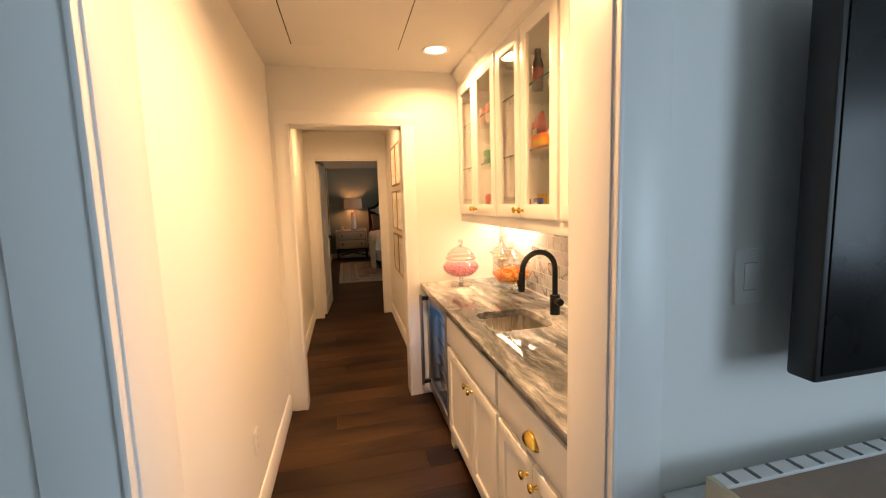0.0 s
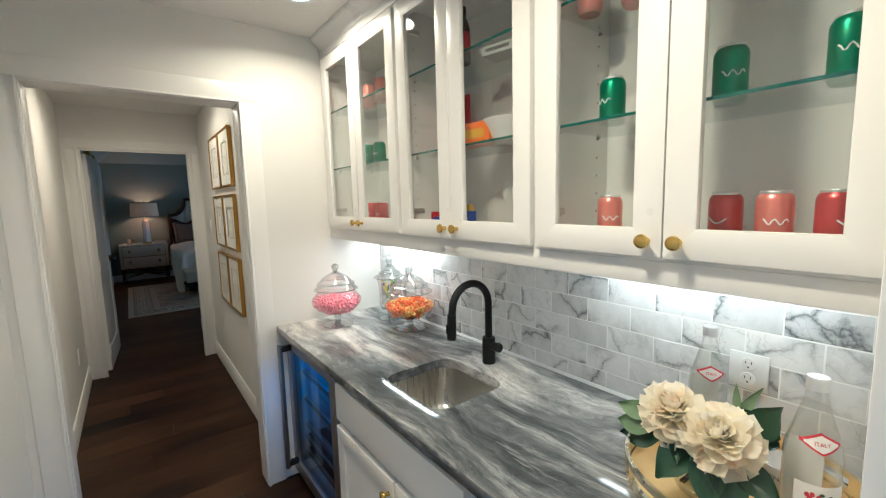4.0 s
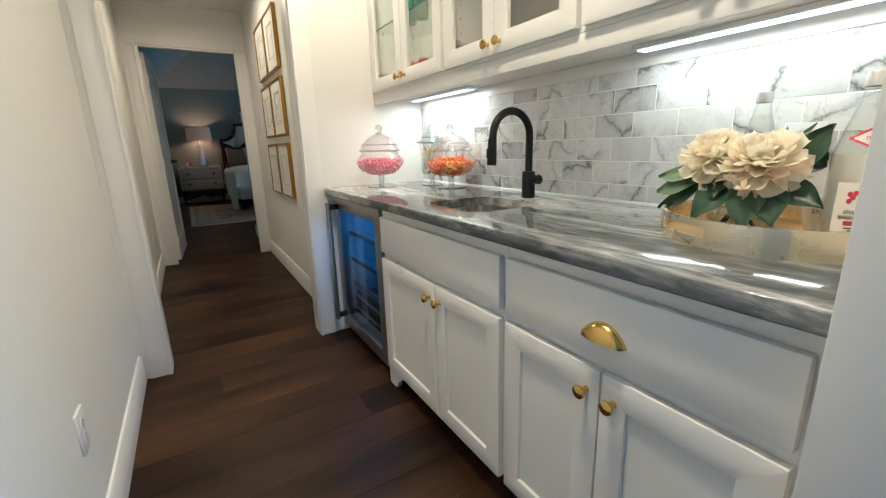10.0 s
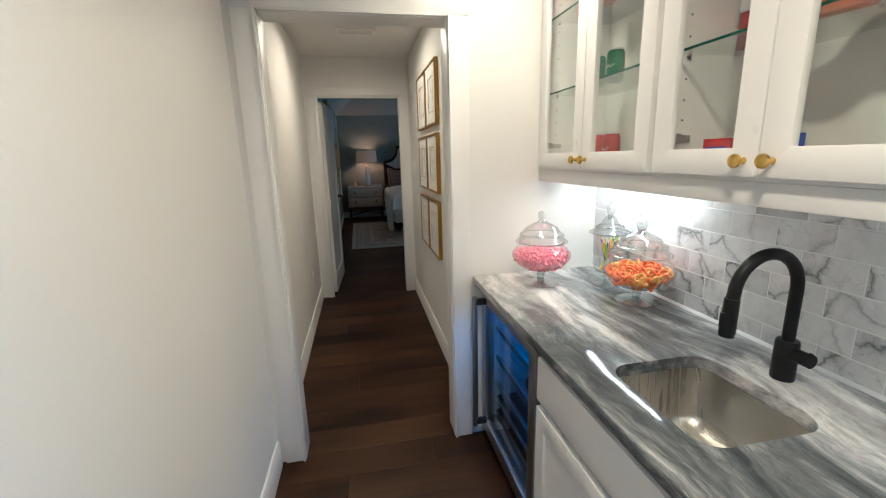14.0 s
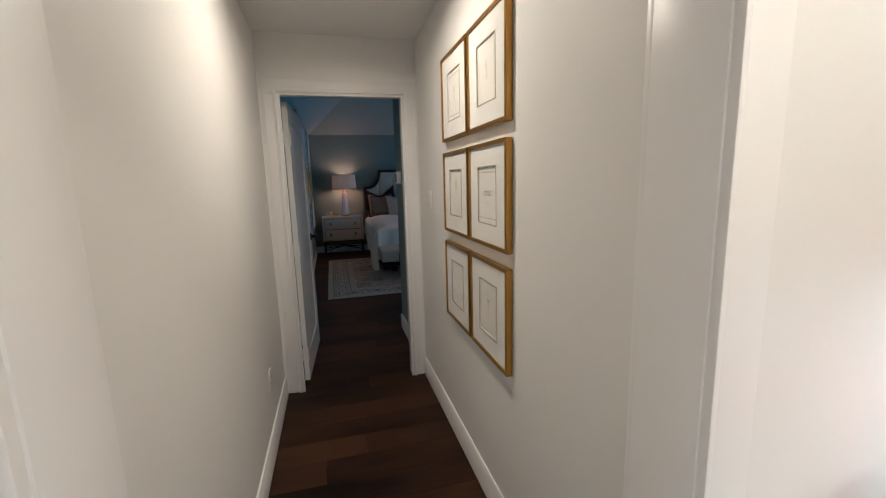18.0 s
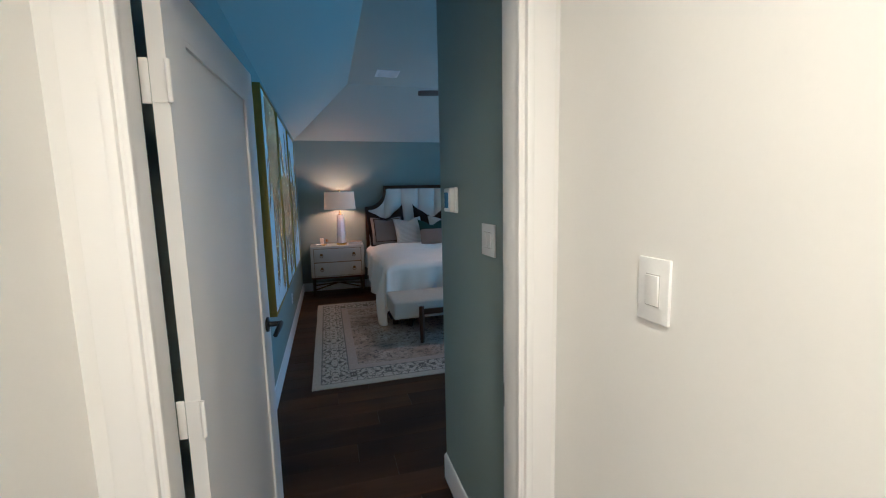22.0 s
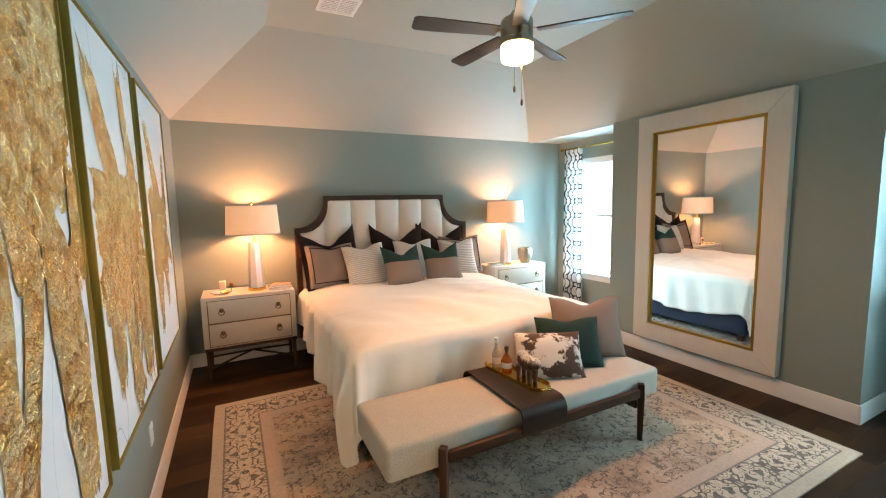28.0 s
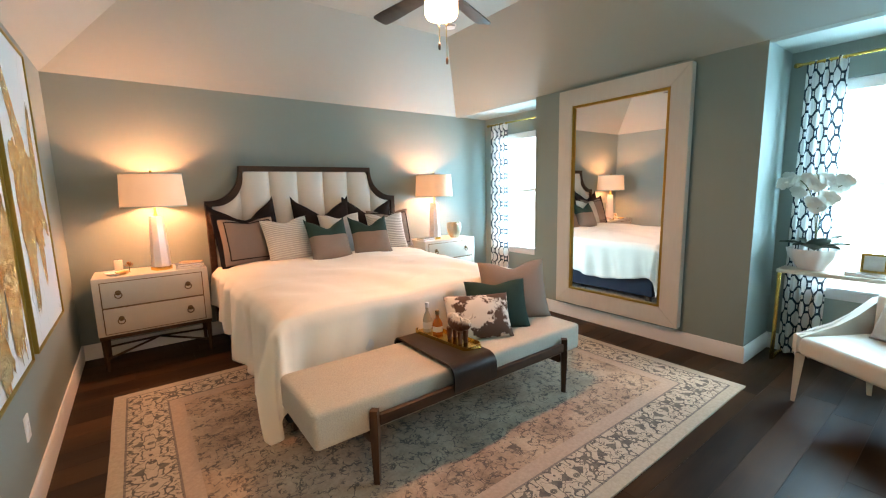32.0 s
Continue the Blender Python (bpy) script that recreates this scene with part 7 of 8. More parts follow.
# ---- bedroom: bed ----
def headboard_outline(inset):
    x0, x1, zs, zt = 0.648 + inset, 2.775 - inset, 1.395 - inset, 1.742 - inset
    xs0, xs1 = 0.975 + inset * 0.6, 2.445 - inset * 0.6
    pts = [(x0, 0.18), (x0, zs)]
    for i in range(1, 15):
        a = radians(90 * i / 15)
        pts.append((x0 + 0.03 + (xs0 - x0 - 0.03) * math.sin(a), zt - 0.035 - (zt - 0.035 - zs) * math.cos(a)))
    pts += [(xs0, zt - 0.03), (xs0, zt), (xs1, zt), (xs1, zt - 0.03)]
    for i in range(14, 0, -1):
        a = radians(90 * i / 15)
        pts.append((x1 - 0.03 - (x1 - xs1 - 0.03) * math.sin(a), zt - 0.035 - (zt - 0.035 - zs) * math.cos(a)))
    pts += [(x1, zs), (x1, 0.18)]
    return pts


BX0, BX1, BY0, BY1 = 0.68, 2.74, 9.42, 11.66


def bed():
    th = thing("bed", (1.71, 10.5, 0), "king bed with a walnut framed channel tufted ivory headboard", "bed")
    bm = bmesh.new()
    ring_plate(bm, headboard_outline(0.0), headboard_outline(0.055), "y", 11.68, 11.76)
    bmesh.ops.recalc_face_normals(bm, faces=bm.faces[:])
    bmesh.ops.bevel(bm, geom=[e for e in bm.edges if abs(e.verts[0].co.y - e.verts[1].co.y) < 1e-5 and len(e.link_faces) == 2 and e.calc_face_angle(0) > 1.0], offset=0.006, segments=2, affect="EDGES")
    part("headboard_frame", bm, M_WALNUT, th, "dark walnut scooped frame")
    xs = [0.70, 0.975, 1.269, 1.563, 1.857, 2.151, 2.445, 2.72]
    prof = headboard_outline(0.05)

    def top_at(x):
        best = 1.69
        for (ax, az), (bx, bz) in zip(prof[1:], prof[2:-1]):
            if min(ax, bx) - 1e-6 <= x <= max(ax, bx) + 1e-6 and abs(ax - bx) > 1e-6:
                best = az + (bz - az) * (x - ax) / (bx - ax)
                break
        return best

    for a, b in zip(xs, xs[1:]):
        bm = bmesh.new()
        nu, nv = 10, 14
        rows = []
        for i in range(nu + 1):
            u = i / nu
            x = a + (b - a) * u
            x = min(max(x, prof[0][0]), prof[-1][0])
            zt = top_at(x)
            d = 0.045 * (math.sin(math.pi * min(max(u, 0.0), 1.0)) ** 0.5)
            rows.append([bm.verts.new((x, 11.715 - d * min(1.0, (1 - v) * 9 + 0.25), 0.45 + (zt - 0.45) * v)) for v in (j / nv for j in range(nv + 1))])
        for p, q in zip(rows, rows[1:]):
            for j in range(nv):
                bm.faces.new((p[j], q[j], q[j + 1], p[j + 1]))
        part("channel", bm, M_LEATHER, th, "padded ivory channel", 70)
    one_box("back_panel", th, (0.66, 11.722, 0.2, 2.76, 11.755, 1.38), M_WALNUT, 0.002)
    bm = bmesh.new()
    box(bm, BX0 + 0.01, BY0 + 0.02, 0.09, BX1 - 0.01, BY1, 0.37, 0.02)
    part("base", bm, M_NAVY, th, "dark navy upholstered base")
    for x in (BX0 + 0.08, BX1 - 0.08):
        for y in (BY0 + 0.1, BY1 - 0.15):
            one_box("leg", th, (x - 0.03, y - 0.03, 0.0, x + 0.03, y + 0.03, 0.0895), M_WALNUTZ, 0.004)
    bm = bmesh.new()
    box(bm, BX0, BY0, 0.372, BX1, BY1, 0.715, 0.07, 4)
    part("mattress", bm, M_SHEET, th, "white mattress")


bed()


def cloth_over(name, x0, x1, y0, y1, top, drop_left, drop_right, drop_foot, material, label):
    """A duvet laid over the mattress: soft top, sides falling in folds."""
    bm = bmesh.new()
    nx, ny = 120, 110
    DL, DR, DF = 0.78, 0.50, 0.55
    rows = []
    for j in range(ny + 1):
        v = -DF + (y1 - y0 + DF) * j / ny
        row = []
        for i in range(nx + 1):
            u = -DL + (x1 - x0 + DL + DR) * i / nx
            yy = max(v, 0.0)
            s = yy / (y1 - y0)
            lim_l, lim_r = drop_left(s), drop_right(s)
            if u < 0:
                u = u / DL * lim_l
            elif u > x1 - x0:
                u = (x1 - x0) + (u - (x1 - x0)) / DR * lim_r
            ox = max(-u, u - (x1 - x0), 0.0)
            oy = max(-v, 0.0) * (drop_foot / DF)
            px, py = min(max(u, 0), x1 - x0), yy
            drop = math.sqrt(ox * ox + oy * oy) if (ox > 0 and oy > 0) else max(ox, oy)
            r = 0.09
            edge_x, edge_y = min(px, x1 - x0 - px), py
            dome = 0.05 * (1 - math.exp(-edge_x * 5)) + 0.03 * (1 - math.exp(-edge_y * 4)) - 0.08
            puff = 0.026 * noise.noise(Vector((px * 1.6, py * 1.3, 3.0))) + 0.007 * noise.noise(Vector((px * 5.0 + py * 2, py * 3.0, 7.0)))
            puff += 0.006 * math.sin(9 * (px * 0.8 + py * 0.35) + 3 * noise.noise(Vector((px * 2, py * 2, 0))))
            crease = 1 - abs(noise.noise(Vector((px * 1.3 + py * 0.9, py * 2.6 - px * 0.7, 11.0)))) * 2.4
            puff += 0.016 * max(0.0, crease) ** 3 * (0.5 + noise.noise(Vector((px * 0.9, py * 0.9, 21.0))))
            z = top + dome + puff
            bulge = 0.0
            if drop > 0:
                t = min(drop / r, 1.0)
                bulge = 0.05 * math.sin(t * math.pi / 2)
                z -= drop - r * 0.35 * (1 - math.cos(t * math.pi / 2)) * 0.5
                fold = min(1.0, drop / 0.35)
                along = py if ox >= oy else px
                bulge += fold * (0.034 * math.sin(along * 15 + drop * 3 + 2.2 * math.sin(along * 4)) + 0.024 * math.sin(along * 27 + 1.0 + drop * 4) + 0.03 * noise.noise(Vector((along * 4, drop * 2, 1.0))))
                bulge += 0.04 * max(0, drop - 0.25) ** 1.2
            x, y = x0 + px, y0 + py
            if ox > 0 and oy > 0:
                th = math.atan2(oy, ox)
                out = bulge + min(1.0, drop / 0.3) * (0.02 + 0.040 * math.sin(5.5 * th + 0.6))
                x += (-1 if u < 0 else 1) * out * math.cos(th)
                y -= out * math.sin(th) * 0.75
            elif ox > 0:
                near = min(1.0, drop / 0.3) * 0.03 * math.exp(-py * 5)
                x += (-1 if u < 0 else 1) * (bulge + near)
            elif oy > 0:
                y -= bulge * 0.55
            row.append(bm.verts.new((x, y, max(z, 0.035))))
        rows.append(row)
    for j in range(ny):
        for i in range(nx):
            bm.faces.new((rows[j][i], rows[j][i + 1], rows[j + 1][i + 1], rows[j + 1][i]))
    ob = solo(name, bm, material, label, "bedding", sharp=180)
    sol = ob.modifiers.new("thickness", "SOLIDIFY")
    sol.thickness, sol.offset = 0.012, -1
    return ob


cloth_over("duvet", BX0, BX1, BY0, 11.52, 0.80, lambda s: 0.66 - 0.32 * s ** 0.9, lambda s: 0.40 + 0.10 * math.sin(5 * s), 0.50, M_DUVET, "white cotton duvet falling over the sides of the bed")


def pillow(name, w, h, t, material, m, label, category="pillow", dent=0.0, cut=None, lower=None, piping=None, flange=None, group="bed pillows", horn=0.0):
    """A plump cushion standing in its own xz plane; a chopped top edge where dent is given, its foot cloth of another colour where lower is."""
    th = thing(name, (0, 0, 0), label, category, group)
    n = 22

    def sheet(v0, v1, grow=0.0):
        bm = bmesh.new()
        for s in (-1, 1):
            rows = []
            for j in range(n + 1):
                v = v0 + (v1 - v0) * j / n
                row = []
                for i in range(n + 1):
                    u = -1 + 2 * i / n
                    pinch = 1 - 0.07 * (1 - abs(u) ** 2.5) * (abs(2 * v - 1) ** 4) - 0.0
                    x = u * w / 2 * (1 - 0.06 * (1 - (2 * v - 1) ** 2) * abs(u) ** 3)
                    z = h * v
                    if dent and v > 0.5:
                        z -= dent * math.exp(-(u / 0.42) ** 2) * ((v - 0.5) * 2) ** 1.5
                    z += horn * abs(u) ** 5 * max(0.0, 2 * v - 1) ** 4
                    z = h / 2 + (z - h / 2) * (1 - 0.05 * (1 - u * u) * (1 if v > 0.5 else 0.4))
                    body = (max(0.0, 1 - abs(u) ** 3.2) * max(0.0, 1 - abs(2 * v - 1) ** 3.2)) ** 0.55
                    wr = 0.004 * noise.noise(Vector((u * 2.5, v * 3, s * 2.0 + w * 9)))
                    y = s * (t / 2 * body + grow * (1 if body > 0 else 0)) + wr
                    row.append(bm.verts.new((x, y, z)))
                rows.append(row)
            for p, q in zip(rows, rows[1:]):
                for i in range(n):
                    bm.faces.new((p[i], p[i + 1], q[i + 1], q[i]))
        bmesh.ops.remove_doubles(bm, verts=bm.verts[:], dist=0.0012)
        return bm

    if lower:
        part("cover_top", sheet(cut, 1.0), material, th, "", 180)
        part("cover_bottom", sheet(0.0, cut), lower, th, "", 180)
    else:
        part("cover", sheet(0.0, 1.0), material, th, "", 180)
    if flange:
        bm = bmesh.new()
        o = [(-w / 2 - 0.022, -0.01), (w / 2 + 0.012, -0.01), (w / 2 + 0.02, h + 0.04), (0.0, h - dent * 0.9 + 0.012), (-w / 2 - 0.035, h + 0.05)]
        i_ = [(-w / 2 + 0.02, 0.03), (w / 2 - 0.02, 0.03), (w / 2 - 0.02, h - 0.02), (0.0, h - dent - 0.02), (-w / 2 + 0.02, h - 0.02)]
        ring_plate(bm, o, i_, "y", -0.006, 0.006)
        part("flange", bm, flange, th, "dark velvet flange")
    if piping:
        bm = bmesh.new()
        k = 0.40
        pts = [(-w * k, h * 0.10), (w * k, h * 0.10), (w * k, h * 0.90), (0, h * 0.90 - dent * 0.8), (-w * k, h * 0.90), (-w * k, h * 0.10)]
        fine = []
        for (ax, az), (bx, bz) in zip(pts, pts[1:]):
            fine += [(ax + (bx - ax) * q / 8, az + (bz - az) * q / 8) for q in range(8)]
        fine.append(pts[-1])

        def surf(x, z):
            u, v = x / (w / 2), z / h
            return -t / 2 * (max(0, 1 - abs(u) ** 3.2) * max(0, 1 - abs(2 * v - 1) ** 3.2)) ** 0.55 - 0.002

        tube(bm, [(x, surf(x, z), z) for x, z in fine], 0.005, 6)
        part("piping", bm, piping, th)
    th.matrix_basis = m
    return th


def bed_pillows():
    z = 0.775
    pillow("euro_pillow", 0.64, 0.56, 0.20, M_CHOC, pose(1.02, 11.50, z, -14, -5, 4), "dark brown velvet euro pillow against the headboard", dent=0.13, horn=0.09)
    pillow("euro_pillow", 0.66, 0.57, 0.20, M_CHOC, pose(1.78, 11.52, z, -12, 0, -2), "dark brown velvet euro pillow against the headboard", dent=0.13, horn=0.09)
    pillow("euro_pillow", 0.62, 0.56, 0.20, M_CHOC, pose(2.30, 11.50, z, -14, 4, -6), "dark brown velvet euro pillow against the headboard", dent=0.13, horn=0.08)
    pillow("sham_pillow", 0.54, 0.48, 0.17, M_TAUPE, pose(0.98, 11.36, z, -20, 0, 8), "taupe linen sham with dark brown flange and piping", dent=0.05, piping=M_CHOC, flange=M_CHOC)
    pillow("sham_pillow", 0.54, 0.48, 0.17, M_TAUPE, pose(2.55, 11.38, z, -20, 0, -10), "taupe linen sham with dark brown piping", dent=0.05, piping=M_CHOC)
    pillow("throw_pillow", 0.47, 0.47, 0.16, M_RIB, pose(1.33, 11.22, z, -24, -3, 4), "ivory ribbed square throw pillow", dent=0.05)
    pillow("throw_pillow", 0.48, 0.47, 0.15, M_GREYPILLOW, pose(1.91, 11.30, z, -20, 0, 0), "pale grey linen throw pillow", dent=0.05)
    pillow("throw_pillow", 0.46, 0.46, 0.16, M_RIB, pose(2.44, 11.24, z, -24, 0, -8), "ivory ribbed square throw pillow", dent=0.05)
    pillow("accent_pillow", 0.44, 0.42, 0.15, M_GREENVELVET, pose(1.67, 11.04, z, -26, 0, 3), "throw pillow, forest green velvet over taupe linen", dent=0.08, horn=0.04, cut=0.60, lower=M_TAUPE)
    pillow("accent_pillow", 0.44, 0.42, 0.15, M_GREENVELVET, pose(2.13, 11.04, z, -26, 0, -5), "throw pillow, forest green velvet over taupe linen", dent=0.08, horn=0.04, cut=0.60, lower=M_TAUPE)


bed_pillows()


# ---- bedroom: nightstands and lamps ----
def nightstand():
    th = thing("nightstand", (0, 0, 0), "pale two drawer nightstand with ring pulls on bronze legs", "nightstand", "pair of nightstands")
    W, D, z0, z1 = 0.83, 0.44, 0.305, 0.796
    bm = bmesh.new()
    box(bm, -W / 2, 0, z0, W / 2, D, z1, 0.006)
    part("case", bm, M_NSTAND, th)
    for a, b in ((0.325, 0.535), (0.548, 0.755)):
        bm = bmesh.new()
        box(bm, -W / 2 + 0.055, -0.006, a, W / 2 - 0.055, 0.004, b, 0.002)
        dr = part("drawer_front", bm, M_NSTAND, th)
        bm = bmesh.new()
        rect_frame(bm, "y", -0.003, 0.0015, -W / 2 + 0.047, a - 0.006, W / 2 - 0.047, b + 0.006, 0.0065)
        part("inlay", bm, M_NSTRIM, dr, "thin bronze inlay line")
        for x in (-0.25, 0.25):
            zc = (a + b) / 2
            bm = bmesh.new()
            lathe(bm, [(0, 0), (0.021, 0), (0.021, 0.004), (0.008, 0.007), (0.007, 0.016), (0, 0.018)], 20, (x, -0.006, zc + 0.014), pose(0, 0, 0, 90, 0, 0))
            k = 20
            tube(bm, [(x + 0.024 * math.sin(6.2832 * i / k), -0.018, zc - 0.006 + 0.024 * math.cos(6.2832 * i / k)) for i in range(k + 1)], 0.0042, 8, False)
            part("ring_pull", bm, M_NSTRIM, dr, "bronze ring pull")
    one_box("base_rail", th, (-W / 2 + 0.005, 0.004, 0.275, W / 2 - 0.005, D - 0.004, 0.3045), M_WALNUT, 0.002)
    for x in (-W / 2 + 0.03, W / 2 - 0.03):
        for y in (0.03, D - 0.03):
            bm = bmesh.new()
            tube(bm, [(x, y, 0.0), (x, y, 0.276)], [0.015, 0.021], 4)
            part("leg", bm, M_WALNUTZ, th)
    for s in (-1, 1):
        bm = bmesh.new()
        tube(bm, [(s * (W / 2 - 0.03), 0.03, 0.10), (0, D / 2, 0.17), (-s * (W / 2 - 0.03), D - 0.03, 0.10)], 0.010, 6)
        part("stretcher", bm, M_WALNUT, th)
    return th


ns = nightstand()
ns.matrix_basis = pose(0.157, 11.372, 0)
copy_thing(ns, pose(3.44, 11.372, 0))


def table_lamp():
    th = thing("table_lamp", (0, 0, 0), "white ceramic table lamp, lit, with an ivory drum shade", "lamp", "pair of bedside lamps")
    bm = bmesh.new()
    lathe(bm, [(0, 0), (0.082, 0), (0.082, 0.030), (0, 0.030)], 6)
    part("base", bm, M_BRASS, th, "brass plinth")
    bm = bmesh.new()
    lathe(bm, [(0, 0.030), (0.078, 0.031), (0.070, 0.20), (0.056, 0.46), (0.050, 0.485), (0, 0.488)], 8)
    part("lamp_body", bm, M_CERAMIC, th, "tapered white ceramic column", 30)
    bm = bmesh.new()
    lathe(bm, [(0, 0.488), (0.018, 0.488), (0.012, 0.51), (0.008, 0.53), (0.008, 0.86), (0.012, 0.865), (0.010, 0.885), (0, 0.89)], 14)
    part("stem", bm, M_BRASS, th)
    bm = bmesh.new()
    lathe(bm, [(0.250, 0.57), (0.232, 0.855), (0.229, 0.855), (0.247, 0.57), (0.250, 0.57)], 48)
    p = part("shade", bm, M_SHADE, th, "glowing ivory linen shade", 50)
    for z, r in ((0.572, 0.2505), (0.853, 0.233)):
        bm = bmesh.new()
        lathe(bm, [(r, z - 0.005), (r + 0.0015, z - 0.005), (r + 0.0015, z + 0.005), (r, z + 0.005), (r, z - 0.005)], 48)
        part("shade_band", bm, M_LINEN, p)
    for a in (0, 120, 240):
        bm = bmesh.new()
        tube(bm, [(0.0, 0.0, 0.845), (0.231 * math.cos(radians(a)), 0.231 * math.sin(radians(a)), 0.85)], 0.003, 6)
        part("spider_arm", bm, M_BRASS, th)
    return th


tl = table_lamp()
tl.matrix_basis = pose(0.235, 11.555, 0.796)
copy_thing(tl, pose(3.31, 11.555, 0.796))


def bedside_things():
    def book(x, y, z, w, d, h, rz, m, label):
        th = thing("book", (0, 0, 0), label, "book", "bedside books")
        bm = bmesh.new()
        box(bm, -w / 2 + 0.003, -d / 2 + 0.003, 0.003, w / 2 - 0.003, d / 2, h - 0.003)
        part("pages", bm, M_PAPER, th)
        bm = bmesh.new()
        for dd in ((-w / 2, -d / 2, 0, w / 2, d / 2, 0.0028), (-w / 2, -d / 2, h - 0.0028, w / 2, d / 2, h), (-w / 2, d / 2 + 0.0005, 0.0, w / 2, d / 2 + 0.003, h)):
            box(bm, *dd)
        part("cover", bm, m, th)
        th.matrix_basis = pose(x, y, z, 0, 0, rz)

    cream, tan, dark, green, grey = (mat(n, c, 0.6, vary=0.05) for n, c in (("cream_cloth", (0.62, 0.55, 0.42)), ("tan_cloth", (0.45, 0.28, 0.14)), ("dark_cloth", (0.06, 0.04, 0.03)), ("green_cloth", (0.08, 0.14, 0.10)), ("grey_cloth", (0.25, 0.26, 0.26))))
    book(0.45, 11.48, 0.796, 0.21, 0.14, 0.022, -14, cream, "cream clothbound book lying on the nightstand")
    book(0.44, 11.49, 0.818, 0.20, 0.13, 0.018, 6, grey, "grey book lying on another book")
    book(0.46, 11.50, 0.836, 0.17, 0.11, 0.012, -20, tan, "tan notebook on top of the books")
    book(3.10, 11.46, 0.796, 0.20, 0.14, 0.022, 10, cream, "cream book lying on the nightstand")
    book(3.10, 11.46, 0.818, 0.19, 0.13, 0.018, 4, green, "green book lying on another book")
    # gilt dish, candle and amber flower beside the first lamp
    th = thing("trinket_dish", (-0.09, 11.50, 0.796), "white and gold scalloped trinket dish", "dish")
    bm = bmesh.new()
    lathe(bm, [(0, 0.004), (0.05, 0.004), (0.082, 0.022), (0.086, 0.024), (0.080, 0.018), (0.05, 0.0), (0, 0.0)], 40, (-0.09, 11.50, 0.796), wave=lambda a, z: 0.12 * math.sin(7 * a) * (z > 0.01))
    part("dish", bm, M_CERAMIC, th)
    bm = bmesh.new()
    lathe(bm, [(0, 0.0045), (0.03, 0.006), (0.045, 0.02), (0.047, 0.03), (0.042, 0.028), (0.026, 0.012), (0, 0.010)], 24, (-0.05, 11.47, 0.796), wave=lambda a, z: 0.15 * math.sin(5 * a))
    part("gold_leaf_bowl", bm, M_GOLDLEAF, th)
    th = thing("candle", (-0.075, 11.62, 0.796), "ivory pillar candle on the nightstand", "candle")
    one_box("wax", th, (-0.105, 11.60, 0.796, -0.045, 11.66, 0.905), mat("ivory_wax", (0.78, 0.66, 0.52), 0.5, vary=0.03), 0.006)
    bm = bmesh.new()
    tube(bm, [(-0.075, 11.63, 0.905), (-0.074, 11.63, 0.915)], 0.0015, 6)
    part("wick", bm, M_INK, th)
    th = thing("dried_flower", (0.0, 11.58, 0.796), "amber dried flower head on a short stem", "flower")
    bm = bmesh.new()
    tube(bm, [(0.0, 11.58, 0.796), (0.0, 11.575, 0.85)], 0.003, 6)
    part("stem", bm, M_STEM, th)
    bm = bmesh.new()
    rng = random.Random(5)
    for k in range(60):
        petal_sheet(bm, pose(0.0, 11.57, 0.855, 0, 0, rng.uniform(0, 360)) @ pose(0, 0, 0, 0, -rng.uniform(-20, 85), 0), rng.uniform(0.03, 0.042), 0.010, 0.1, 0.05, 2, 3)
    part("bloom", bm, mat("amber_petal", (0.34, 0.16, 0.05), 0.7, vary=0.2), th)
    th = thing("gold_vase", (3.615, 11.52, 0.796), "small fluted gold metal vase on the nightstand", "vase")
    bm = bmesh.new()
    lathe(bm, [(0, 0.0), (0.055, 0.0), (0.060, 0.008), (0.090, 0.08), (0.100, 0.14), (0.095, 0.190), (0.082, 0.208), (0.077, 0.206), (0.087, 0.185), (0.092, 0.14), (0.05, 0.012), (0, 0.010)], 64, (3.615, 11.52, 0.796), wave=lambda a, z: 0.045 * abs(math.sin(6 * a)))
    part("vase_body", bm, M_CHAMP, th, "", 60)


bedside_things()


# ---- bedroom: bench ----
def bench():
    th = thing("bench", (1.63, 9.07, 0), "walnut framed bench with an ivory upholstered seat", "bench")
    bm = bmesh.new()
    box(bm, 0.635, 8.795, 0.272, 2.63, 9.345, 0.462, 0.028, 4)
    part("seat", bm, M_LINEN, th, "ivory upholstered seat")
    for x in (0.925, 2.405):
        for y in (8.765, 9.365):
            bm = bmesh.new()
            tube(bm, [(x, y, 0.012), (x, y, 0.30), (x, y, 0.405)], [0.021, 0.030, 0.027], 4)
            part("leg", bm, M_WALNUTZ, th)
        one_box("cross_rail", th, (x - 0.02, 8.79, 0.225, x + 0.02, 9.34, 0.2715), M_WALNUT, 0.003)
    for y in (8.765, 9.365):
        one_box("rail", th, (0.948, y - 0.016, 0.318, 2.382, y + 0.016, 0.375), M_WALNUT, 0.005)


bench()


def saddle_tray():
    """A sheet of bent walnut laid over the bench like a saddle."""
    th = thing("saddle_tray", (1.57, 9.07, 0.46), "bent walnut tray laid over the bench seat", "tray")
    bm = bmesh.new()
    yf, yb, zt, zb, r, t = 8.735, 9.40, 0.492, 0.345, 0.07, 0.012
    outer = [(yf, zb)] + arc(yf + r, zt - r, r, 180, 90, 8) + arc(yb - r, zt - r, r, 90, 0, 8) + [(yb, zb)]
    inner = [(yb - t, zb)] + arc(yb - r, zt - r, r - t, 0, 90, 8) + arc(yf + r, zt - r, r - t, 90, 180, 8) + [(yf + t, zb)]
    prism(bm, outer + inner, "x", 1.405, 1.725)
    part("bent_sheet", bm, M_ESPRESSO, th, "", 30)


saddle_tray()


